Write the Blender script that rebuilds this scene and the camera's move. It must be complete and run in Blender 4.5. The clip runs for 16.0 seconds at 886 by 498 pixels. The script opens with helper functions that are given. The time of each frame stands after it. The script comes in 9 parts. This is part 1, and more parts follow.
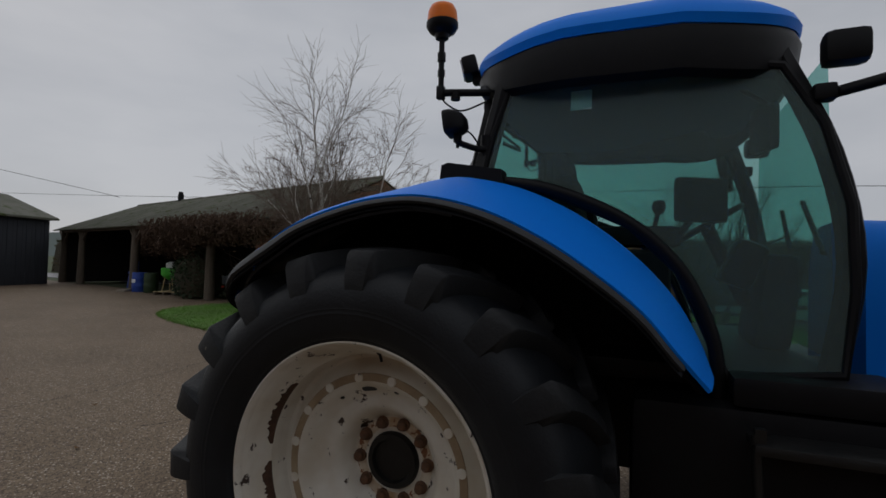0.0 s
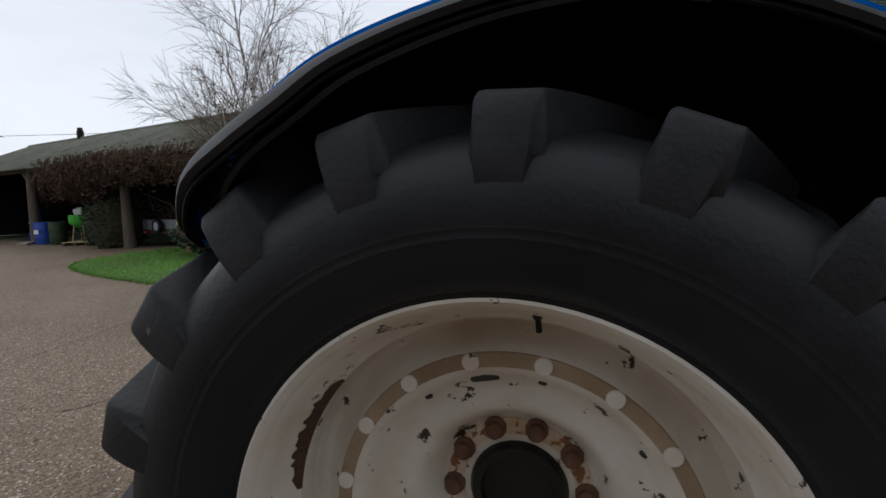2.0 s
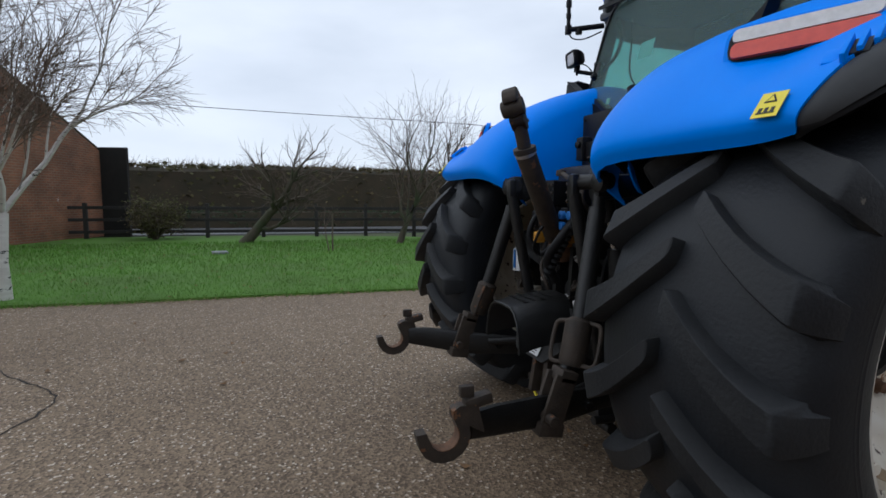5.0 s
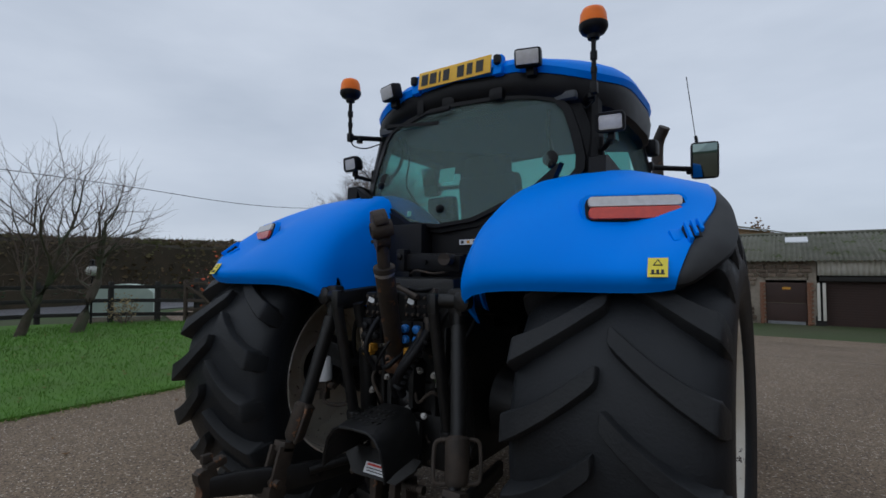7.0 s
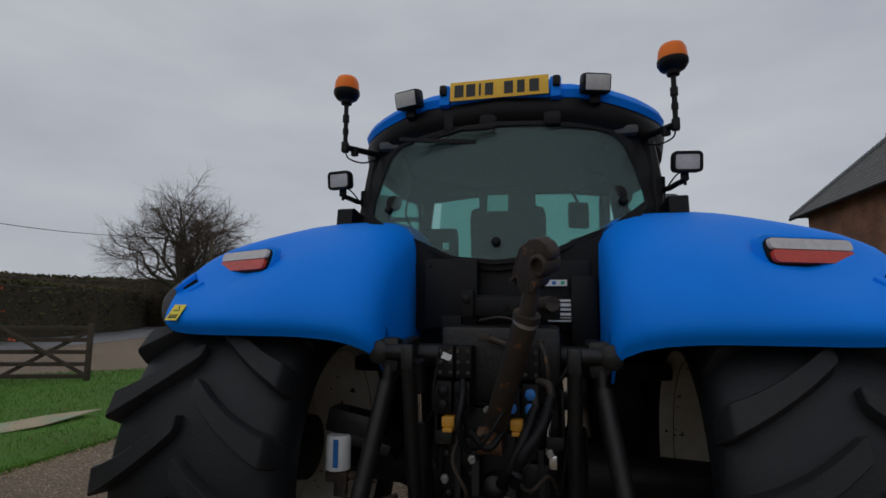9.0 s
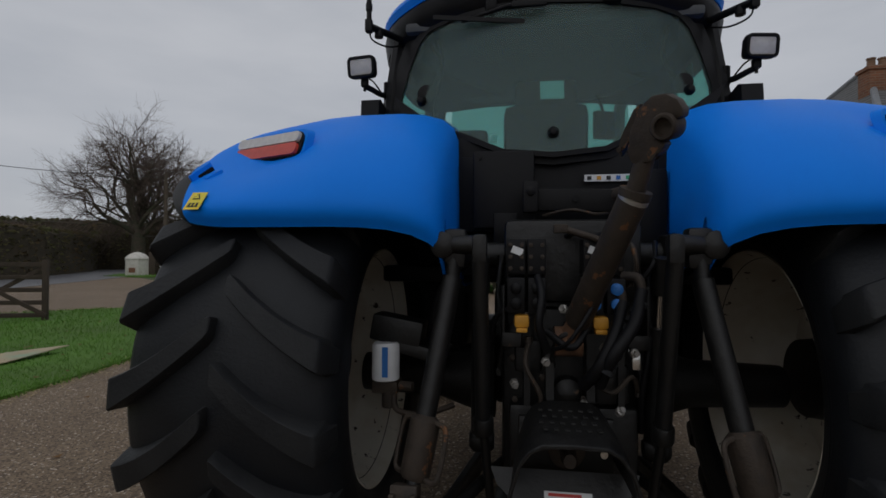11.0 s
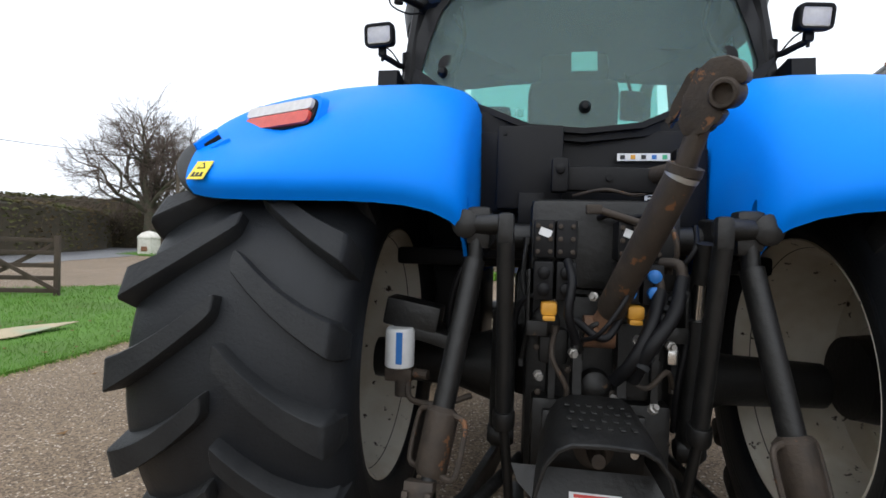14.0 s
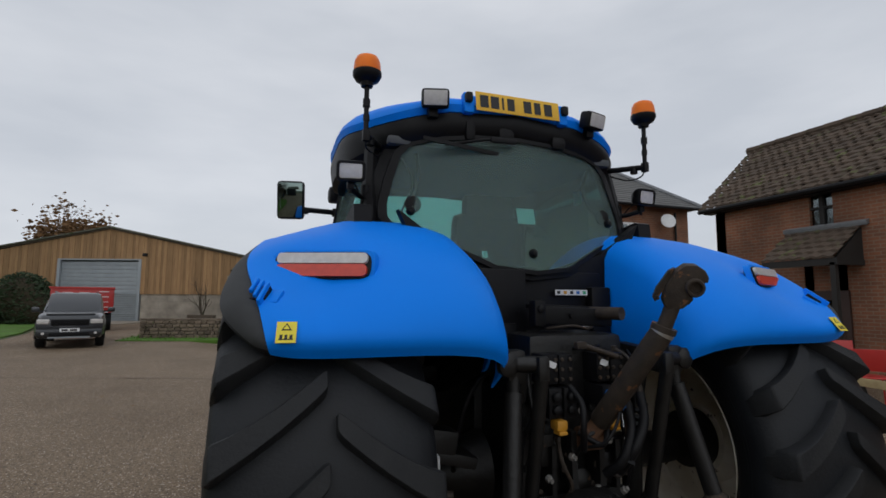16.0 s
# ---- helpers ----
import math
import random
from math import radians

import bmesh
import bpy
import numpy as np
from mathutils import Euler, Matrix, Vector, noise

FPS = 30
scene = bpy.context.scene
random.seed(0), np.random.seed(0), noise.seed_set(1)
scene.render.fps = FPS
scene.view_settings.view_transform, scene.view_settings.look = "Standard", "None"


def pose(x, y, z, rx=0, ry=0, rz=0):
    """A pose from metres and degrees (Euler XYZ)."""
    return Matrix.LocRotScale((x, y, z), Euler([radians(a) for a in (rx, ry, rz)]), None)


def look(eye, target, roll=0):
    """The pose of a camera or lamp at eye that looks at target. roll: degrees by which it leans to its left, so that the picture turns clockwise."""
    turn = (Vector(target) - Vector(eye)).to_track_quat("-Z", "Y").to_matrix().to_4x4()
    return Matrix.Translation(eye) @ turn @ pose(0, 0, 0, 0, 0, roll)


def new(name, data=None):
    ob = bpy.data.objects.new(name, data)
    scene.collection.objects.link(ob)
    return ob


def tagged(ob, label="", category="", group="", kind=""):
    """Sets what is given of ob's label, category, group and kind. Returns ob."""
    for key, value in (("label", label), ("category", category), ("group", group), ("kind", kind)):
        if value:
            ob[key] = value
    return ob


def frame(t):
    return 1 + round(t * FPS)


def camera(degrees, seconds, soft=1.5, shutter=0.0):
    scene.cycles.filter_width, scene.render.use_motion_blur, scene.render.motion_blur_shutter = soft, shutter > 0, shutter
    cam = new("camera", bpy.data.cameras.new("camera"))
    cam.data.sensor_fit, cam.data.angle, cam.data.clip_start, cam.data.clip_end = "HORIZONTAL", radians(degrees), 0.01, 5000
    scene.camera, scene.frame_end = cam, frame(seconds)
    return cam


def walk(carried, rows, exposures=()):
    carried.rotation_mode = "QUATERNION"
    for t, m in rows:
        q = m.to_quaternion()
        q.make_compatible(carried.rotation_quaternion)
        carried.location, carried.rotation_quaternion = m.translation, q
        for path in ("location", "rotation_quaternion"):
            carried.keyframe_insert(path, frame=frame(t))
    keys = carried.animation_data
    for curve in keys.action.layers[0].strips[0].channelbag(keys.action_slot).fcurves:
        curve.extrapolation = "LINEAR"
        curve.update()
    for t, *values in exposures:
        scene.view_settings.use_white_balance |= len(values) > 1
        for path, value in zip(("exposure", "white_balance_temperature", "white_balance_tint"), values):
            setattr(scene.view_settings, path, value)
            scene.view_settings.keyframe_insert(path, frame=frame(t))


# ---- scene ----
cam = camera(82.9, 16.0, soft=1.6)

PATH = [
    (0, (2.872, 0.878, 1.627), (1.027, 0.109, 1.682), 1.3),
    (0.5, (2.789, 0.693, 1.652), (0.924, -0.012, 1.492), -2.7),
    (1, (2.361, 0.432, 1.581), (0.504, -0.271, 1.340), -4.9),
    (1.5, (2.192, 0.250, 1.539), (0.318, -0.408, 1.330), -4.2),
    (2, (2.165, 0.077, 1.516), (0.249, -0.452, 1.296), -1.8),
    (2.5, (2.018, -0.099, 1.479), (0.104, -0.600, 1.183), -1.2),
    (3, (1.905, -0.292, 1.508), (-0.002, -0.753, 1.123), -3.0),
    (3.2, (1.911, -0.392, 1.468), (-0.020, -0.799, 1.145), -0.7),
    (5.3, (2.147, -2.008, 1.274), (0.319, -1.215, 1.094), 0.3),
    (5.5, (2.130, -2.130, 1.291), (0.358, -1.216, 1.134), 0.6),
    (6, (2.080, -2.331, 1.330), (0.484, -1.129, 1.265), 1.0),
    (6.5, (1.821, -2.333, 1.406), (0.444, -0.883, 1.431), 0.3),
    (7, (1.582, -2.428, 1.490), (0.458, -0.776, 1.574), 0.0),
    (7.5, (1.309, -2.525, 1.588), (0.432, -0.732, 1.723), -0.3),
    (8, (1.022, -2.515, 1.638), (0.323, -0.651, 1.829), 0.0),
    (8.5, (0.782, -2.406, 1.711), (0.127, -0.525, 1.894), -1.0),
    (8.7, (0.536, -2.448, 1.624), (0.005, -0.536, 1.872), 0.4),
    (10.8, (-0.183, -2.261, 1.313), (-0.460, -0.285, 1.449), 0.2),
    (11, (-0.145, -2.243, 1.323), (-0.439, -0.265, 1.348), 0.2),
    (11.5, (-0.154, -2.135, 1.098), (-0.452, -0.157, 1.102), -0.6),
    (12, (-0.082, -2.038, 0.970), (-0.565, -0.101, 0.837), -0.7),
    (12.5, (-0.067, -1.974, 0.928), (-0.649, -0.073, 0.711), -1.2),
    (13, (-0.057, -1.970, 0.975), (-0.631, -0.059, 0.831), -0.7),
    (13.5, (-0.078, -2.014, 1.106), (-0.574, -0.077, 1.062), -0.5),
    (14, (-0.202, -2.123, 1.301), (-0.532, -0.151, 1.272), 1.6),
    (14.5, (-0.375, -2.290, 1.386), (-0.445, -0.292, 1.440), 0.7),
    (15, (-0.585, -2.306, 1.454), (-0.392, -0.317, 1.532), 0.9),
    (15.5, (-0.885, -2.269, 1.541), (-0.455, -0.320, 1.677), -0.6),
    (16, (-1.254, -2.341, 1.596), (-0.595, -0.464, 1.801), 0.3),
]

EXPO = [(0, -0.68, 6500, 10), (1.0, -0.42, 6500, 10), (1.8, 0.05, 6300, 9), (3, 0.6, 6050, 9), (5.5, 0.2, 5950, 8), (7, -0.2, 5900, 8), (8.5, -0.55, 6300, 9), (11, -0.55, 6500, 10), (11.6, -0.4, 6500, 10), (12.3, 0.45, 6500, 9), (13, 1.15, 6500, 9), (14, 1.15, 6400, 8), (14.6, 0.7, 6400, 9), (15.2, 0.4, 6400, 9), (16, -0.1, 6450, 9)]
walk(cam, [(t, look(eye, target, roll)) for t, eye, target, roll in PATH], EXPO)

# ---- sky and sun: an overcast winter day ----
world = bpy.data.worlds.new("overcast_sky")
scene.world = world
world.use_nodes = True
wn, wl = world.node_tree.nodes, world.node_tree.links
wn.clear()
w_out = wn.new("ShaderNodeOutputWorld")
w_bg = wn.new("ShaderNodeBackground")
w_sky = wn.new("ShaderNodeTexSky")
w_sky.sky_type = 'NISHITA'
w_sky.sun_disc = False
w_sky.sun_elevation, w_sky.sun_rotation = radians(32), radians(200)
w_co = wn.new("ShaderNodeTexCoord")
w_map = wn.new("ShaderNodeMapping")
w_map.inputs["Scale"].default_value = (1.0, 1.0, 3.2)
w_noise = wn.new("ShaderNodeTexNoise")
w_noise.inputs["Scale"].default_value = 2.2
w_noise.inputs["Detail"].default_value = 5.0
w_noise.inputs["Roughness"].default_value = 0.5
w_ramp = wn.new("ShaderNodeValToRGB")
w_ramp.color_ramp.elements[0].position, w_ramp.color_ramp.elements[0].color = 0.32, (6.0, 6.3, 6.9, 1)
w_ramp.color_ramp.elements[1].position, w_ramp.color_ramp.elements[1].color = 0.68, (7.6, 7.8, 8.3, 1)
w_mix = wn.new("ShaderNodeMixRGB")
w_mix.inputs[0].default_value = 0.93
wl.new(w_co.outputs["Generated"], w_map.inputs["Vector"])
wl.new(w_map.outputs[0], w_noise.inputs["Vector"])
wl.new(w_noise.outputs["Fac"], w_ramp.inputs[0])
wl.new(w_sky.outputs[0], w_mix.inputs[1])
wl.new(w_ramp.outputs[0], w_mix.inputs[2])
wl.new(w_mix.outputs[0], w_bg.inputs["Color"])
w_bg.inputs["Strength"].default_value = 0.1
wl.new(w_bg.outputs[0], w_out.inputs["Surface"])

sun_data = bpy.data.lights.new("sun", 'SUN')
sun_data.energy, sun_data.angle, sun_data.color = 0.58, radians(95), (1.0, 0.97, 0.93)
sun = new("sun", sun_data)
sun.matrix_world = look((-4, -12, 12), (0, 0, 0))

# ---- small mesh library ----
def part(name, bm, material, parent=None, label="", smooth=40):
    """Links a bmesh as one mesh object under a thing or a part."""
    me = bpy.data.meshes.new(name)
    bmesh.ops.recalc_face_normals(bm, faces=bm.faces)
    bm.to_mesh(me)
    bm.free()
    me.materials.append(material)
    if smooth:
        me.shade_smooth()
        me.set_sharp_from_angle(angle=radians(smooth))
    ob = new(name, me)
    if parent is not None:
        ob.parent = parent
    if label:
        ob["label"] = label
    return ob


def thing(name, label, category, at=(0, 0, 0), turn=0.0, group="", kind=""):
    ob = new(name)
    ob.empty_display_size = 0.2
    ob.matrix_basis = pose(*at, 0, 0, turn)
    return tagged(ob, label, category, group, kind)


def box(bm, c, s, rot=(0, 0, 0), bev=0.0, m=None):
    """A box of size s about c, turned by Euler degrees, with its edges rounded by bev."""
    t = bmesh.new()
    bmesh.ops.create_cube(t, size=1.0, matrix=Matrix.Diagonal((s[0], s[1], s[2], 1)))
    if bev > 0:
        bmesh.ops.bevel(t, geom=t.edges[:], offset=min(bev, 0.45 * min(s)), segments=2, affect='EDGES', profile=0.6)
    bmesh.ops.transform(t, matrix=pose(*c, *rot) if m is None else m, verts=t.verts)
    join(bm, t)


def join(bm, t):
    off = {}
    for v in t.verts:
        off[v] = bm.verts.new(v.co)
    for f in t.faces:
        try:
            bm.faces.new([off[v] for v in f.verts])
        except ValueError:
            pass
    t.free()


def ring_frame(d):
    d = Vector(d).normalized()
    a = Vector((0, 0, 1)) if abs(d.z) < 0.9 else Vector((0, 1, 0))
    u = d.cross(a).normalized()
    return u, d.cross(u).normalized()


def tube(bm, pts, radii, seg=10, cap=True):
    """A round bar along points; radii one number or one for each point."""
    pts = [Vector(p) for p in pts]
    if not isinstance(radii, (list, tuple)):
        radii = [radii] * len(pts)
    rings, u = [], None
    for i, p in enumerate(pts):
        d = (pts[min(i + 1, len(pts) - 1)] - pts[max(i - 1, 0)])
        if d.length < 1e-6:
            d = pts[-1] - pts[0]
        d.normalize()
        if u is None:
            u, v = ring_frame(d)
        else:
            u = (u - d * u.dot(d))
            u = u.normalized() if u.length > 1e-4 else ring_frame(d)[0]
            v = d.cross(u)
        rings.append([bm.verts.new(p + (u * math.cos(a) + v * math.sin(a)) * radii[i]) for a in [2 * math.pi * k / seg for k in range(seg)]])
    skin(bm, rings, True)
    if cap:
        for r in (rings[0][::-1], rings[-1]):
            if radii[0] > 1e-4:
                bm.faces.new(r)


def skin(bm, rings, closed):
    for a, b in zip(rings, rings[1:]):
        n = len(a)
        for k in range(n if closed else n - 1):
            try:
                bm.faces.new((a[k], a[(k + 1) % n], b[(k + 1) % n], b[k]))
            except ValueError:
                pass


def curve_pts(pts, n=6):
    """A smooth line through points (Catmull-Rom)."""
    P = [Vector(p) for p in pts]
    P = [2 * P[0] - P[1]] + P + [2 * P[-1] - P[-2]]
    out = []
    for i in range(1, len(P) - 2):
        a, b, c, d = P[i - 1:i + 3]
        for k in range(n):
            t = k / n
            out.append(0.5 * ((2 * b) + (c - a) * t + (2 * a - 5 * b + 4 * c - d) * t * t + (3 * b - a - 3 * c + d) * t ** 3))
    out.append(P[-2])
    return out


def revolve_x(bm, prof, seg=48, cx=0.0, cy=0.0, cz=0.0, closed=False):
    """Turns a profile of (x, r) about the x axis through (cy, cz)."""
    rings = []
    for k in range(seg):
        a = 2 * math.pi * k / seg
        rings.append([bm.verts.new((cx + x, cy + r * math.cos(a), cz + r * math.sin(a))) for x, r in prof])
    for k in range(seg):
        a, b = rings[k], rings[(k + 1) % seg]
        n = len(prof)
        for j in range(n if closed else n - 1):
            bm.faces.new((a[j], a[(j + 1) % n], b[(j + 1) % n], b[j]))


def revolve(bm, prof, m, seg=24):
    """Turns a profile of (r, z) about the z axis, then moves it by m."""
    t = bmesh.new()
    rings = [[t.verts.new((max(r, 1e-4) * math.cos(2 * math.pi * k / seg), max(r, 1e-4) * math.sin(2 * math.pi * k / seg), z)) for k in range(seg)] for r, z in prof]
    skin(t, rings, True)
    t.faces.new(rings[0][::-1])
    t.faces.new(rings[-1])
    bmesh.ops.transform(t, matrix=m, verts=t.verts)
    join(bm, t)


def prism(bm, outline, thick, m):
    """An outline of (x, y), thickened along z both ways by half of thick, moved by m."""
    a = [bm.verts.new(m @ Vector((x, y, thick / 2))) for x, y in outline]
    b = [bm.verts.new(m @ Vector((x, y, -thick / 2))) for x, y in outline]
    bm.faces.new(a)
    bm.faces.new(b[::-1])
    skin(bm, [a, b], True)


def sheet(bm, rows, thick):
    """A curved panel through rows of points, with thickness."""
    P = [[Vector(p) for p in r] for r in rows]
    n, k = len(P), len(P[0])

    def normal(i, j):
        du = P[min(i + 1, n - 1)][j] - P[max(i - 1, 0)][j]
        dv = P[i][min(j + 1, k - 1)] - P[i][max(j - 1, 0)]
        w = du.cross(dv)
        return w.normalized() if w.length > 1e-9 else Vector((0, 0, 1))
    top = [[bm.verts.new(P[i][j]) for j in range(k)] for i in range(n)]
    low = [[bm.verts.new(P[i][j] - normal(i, j) * thick) for j in range(k)] for i in range(n)]
    for i in range(n - 1):
        for j in range(k - 1):
            bm.faces.new((top[i][j], top[i + 1][j], top[i + 1][j + 1], top[i][j + 1]))
            bm.faces.new((low[i][j], low[i][j + 1], low[i + 1][j + 1], low[i + 1][j]))
    for i in range(n - 1):
        bm.faces.new((top[i][0], low[i][0], low[i + 1][0], top[i + 1][0]))
        bm.faces.new((top[i][-1], top[i + 1][-1], low[i + 1][-1], low[i][-1]))
    for j in range(k - 1):
        bm.faces.new((top[0][j], top[0][j + 1], low[0][j + 1], low[0][j]))
        bm.faces.new((top[-1][j], low[-1][j], low[-1][j + 1], top[-1][j + 1]))


# ---- materials ----
def material(name, base, base2=None, scale=8.0, rough=0.6, metal=0.0, bump=0.0, bump_scale=60.0, fleck=None, fleck_at=0.68, fleck_scale=14.0, coat=0.0, vary=0.0, stretch=(1, 1, 1), rough2=None, coarse=None):
    """A procedural surface: two tones mixed by noise at two scales, flecks of wear, fine relief."""
    mt = bpy.data.materials.new(name)
    mt.use_nodes = True
    n, l = mt.node_tree.nodes, mt.node_tree.links
    bs = n["Principled BSDF"]
    geo = n.new("ShaderNodeNewGeometry")
    mp = n.new("ShaderNodeMapping")
    mp.inputs["Scale"].default_value = stretch
    l.new(geo.outputs["Position"], mp.inputs["Vector"])
    b2 = base2 or tuple(min(1, c * 0.8) for c in base)

    def tex(sc, detail=6.0, r=0.6):
        t = n.new("ShaderNodeTexNoise")
        t.inputs["Scale"].default_value, t.inputs["Detail"].default_value, t.inputs["Roughness"].default_value = sc, detail, r
        l.new(mp.outputs[0], t.inputs["Vector"])
        return t
    t1 = tex(scale)
    r1 = n.new("ShaderNodeValToRGB")
    r1.color_ramp.elements[0].position, r1.color_ramp.elements[1].position = 0.3, 0.7
    r1.color_ramp.elements[0].color, r1.color_ramp.elements[1].color = (*base, 1), (*b2, 1)
    l.new(t1.outputs["Fac"], r1.inputs[0])
    col = r1.outputs[0]
    if coarse:
        t3 = tex(coarse[0], 3.0)
        m3 = n.new("ShaderNodeMixRGB")
        m3.blend_type = 'MIX'
        r3 = n.new("ShaderNodeValToRGB")
        r3.color_ramp.elements[0].position, r3.color_ramp.elements[1].position = 0.42, 0.66
        l.new(t3.outputs["Fac"], r3.inputs[0])
        l.new(r3.outputs[0], m3.inputs[0])
        l.new(col, m3.inputs[1])
        m3.inputs[2].default_value = (*coarse[1], 1)
        col = m3.outputs[0]
    if fleck:
        t2 = tex(fleck_scale, 8.0, 0.65)
        r2 = n.new("ShaderNodeValToRGB")
        r2.color_ramp.elements[0].position, r2.color_ramp.elements[1].position = fleck_at, fleck_at + 0.02
        l.new(t2.outputs["Fac"], r2.inputs[0])
        m2 = n.new("ShaderNodeMixRGB")
        l.new(r2.outputs[0], m2.inputs[0])
        l.new(col, m2.inputs[1])
        m2.inputs[2].default_value = (*fleck, 1)
        col = m2.outputs[0]
    if vary:
        oi = n.new("ShaderNodeObjectInfo")
        mr = n.new("ShaderNodeMapRange")
        mr.inputs["To Min"].default_value, mr.inputs["To Max"].default_value = 1 - vary, 1 + vary
        l.new(oi.outputs["Random"], mr.inputs["Value"])
        mm = n.new("ShaderNodeMixRGB")
        mm.blend_type = 'MULTIPLY'
        mm.inputs[0].default_value = 1.0
        l.new(col, mm.inputs[1])
        l.new(mr.outputs[0], mm.inputs[2])
        col = mm.outputs[0]
    l.new(col, bs.inputs["Base Color"])
    bs.inputs["Metallic"].default_value = metal
    rr = n.new("ShaderNodeMapRange")
    rr.inputs["To Min"].default_value, rr.inputs["To Max"].default_value = rough, rough2 if rough2 is not None else min(1.0, rough + 0.15)
    l.new(t1.outputs["Fac"], rr.inputs["Value"])
    l.new(rr.outputs[0], bs.inputs["Roughness"])
    bs.inputs["Coat Weight"].default_value = coat
    if bump:
        tb = tex(bump_scale, 5.0)
        bp = n.new("ShaderNodeBump")
        bp.inputs["Strength"].default_value = bump
        bp.inputs["Distance"].default_value = 0.01
        l.new(tb.outputs["Fac"], bp.inputs["Height"])
        l.new(bp.outputs[0], bs.inputs["Normal"])
    return mt


M = {}
M["blue"] = material("blue_paint", (0.0, 0.205, 0.86), (0.001, 0.225, 0.90), scale=3, rough=0.45, rough2=0.55, bump=0.02, bump_scale=300, coarse=(1.2, (0.001, 0.215, 0.87)))
M["blue"].node_tree.nodes["Principled BSDF"].inputs["Specular IOR Level"].default_value = 0.15
M["rubber"] = material("tyre_rubber", (0.006, 0.007, 0.009), (0.012, 0.014, 0.017), scale=6, rough=0.40, rough2=0.62, bump=0.2, bump_scale=90, fleck=(0.09, 0.085, 0.075), fleck_at=0.72, fleck_scale=9)
M["lug"] = material("worn_lug_rubber", (0.010, 0.011, 0.013), (0.021, 0.022, 0.023), scale=7, rough=0.45, rough2=0.7, bump=0.28, bump_scale=70, fleck=(0.10, 0.09, 0.075), fleck_at=0.69, fleck_scale=12)
M["black"] = material("black_plastic", (0.004, 0.004, 0.005), (0.007, 0.007, 0.008), scale=20, rough=0.42, bump=0.05, bump_scale=400)
M["grey_flap"] = material("grey_black_flap", (0.03, 0.031, 0.033), (0.042, 0.044, 0.046), scale=12, rough=0.6, bump=0.06, bump_scale=300)
M["cast"] = material("black_painted_casting", (0.004, 0.0042, 0.0045), (0.010, 0.0095, 0.009), scale=14, rough=0.34, rough2=0.6, bump=0.25, bump_scale=45, fleck=(0.10, 0.06, 0.035), fleck_at=0.7, fleck_scale=11)
M["iron"] = material("worn_dirty_iron", (0.03, 0.025, 0.021), (0.06, 0.045, 0.034), scale=18, rough=0.5, rough2=0.8, metal=0.3, bump=0.3, bump_scale=60, fleck=(0.16, 0.075, 0.035), fleck_at=0.62, fleck_scale=16)
M["rust"] = material("rusty_iron", (0.16, 0.075, 0.035), (0.07, 0.04, 0.025), scale=25, rough=0.75, bump=0.3, bump_scale=80)
M["chrome"] = material("chrome_rod", (0.75, 0.75, 0.74), (0.6, 0.6, 0.6), scale=12, rough=0.15, metal=1.0)
M["rim"] = material("cream_rim_paint", (0.75, 0.72, 0.64), (0.66, 0.63, 0.56), scale=5, rough=0.45, bump=0.05, bump_scale=120, fleck=(0.035, 0.018, 0.012), fleck_at=0.62, fleck_scale=15, coarse=(4.0, (0.60, 0.54, 0.44)))
M["rim_rust"] = material("rim_brown_stain", (0.40, 0.31, 0.20), (0.24, 0.165, 0.10), scale=7, rough=0.7, bump=0.15, bump_scale=90)
M["stained_rim"] = material("rust_streaked_cream_paint", (0.68, 0.62, 0.50), (0.60, 0.52, 0.40), scale=8, rough=0.55, bump=0.08, bump_scale=120, fleck=(0.22, 0.09, 0.035), fleck_at=0.56, fleck_scale=22, coarse=(9.0, (0.45, 0.30, 0.17)))
M["rust_dark"] = material("flaking_dark_rust", (0.045, 0.024, 0.015), (0.09, 0.045, 0.025), scale=30, rough=0.8, bump=0.4, bump_scale=90)
M["steel_edge"] = material("bare_steel", (0.42, 0.41, 0.39), (0.30, 0.28, 0.26), scale=30, rough=0.4, metal=0.6)
M["white"] = material("white_plastic", (0.72, 0.73, 0.74), (0.62, 0.63, 0.64), scale=14, rough=0.4)
M["yellow"] = material("plate_yellow", (0.80, 0.46, 0.015), (0.74, 0.42, 0.015), scale=30, rough=0.35)
M["sticker_yellow"] = material("sticker_yellow", (0.80, 0.66, 0.03), (0.72, 0.6, 0.05), scale=30, rough=0.4)
M["amber"] = material("amber_lens", (0.92, 0.20, 0.003), (0.80, 0.15, 0.002), scale=8, rough=0.28)
M["amber"].node_tree.nodes["Principled BSDF"].inputs["Specular IOR Level"].default_value = 0.3
M["red_lens"] = material("red_lens", (0.62, 0.05, 0.025), (0.5, 0.035, 0.02), scale=40, rough=0.3, coat=0.3, bump=0.1, bump_scale=250)
M["clear_lens"] = material("clear_ribbed_lens", (0.62, 0.60, 0.58), (0.5, 0.48, 0.46), scale=40, rough=0.25, coat=0.4, bump=0.1, bump_scale=250)
M["ink"] = material("black_ink", (0.012, 0.012, 0.012), rough=0.5)
M["brass"] = material("yellow_cap", (0.62, 0.30, 0.02), (0.5, 0.24, 0.03), scale=30, rough=0.5)
M["blue_dark"] = material("label_blue", (0.02, 0.16, 0.5), rough=0.45)
M["green_l"] = material("label_green", (0.05, 0.45, 0.22), rough=0.45)
M["red_l"] = material("label_red", (0.6, 0.04, 0.03), rough=0.45)
M["cab_dark"] = material("cab_trim", (0.014, 0.015, 0.016), (0.02, 0.021, 0.023), scale=12, rough=0.7, bump=0.1, bump_scale=200)
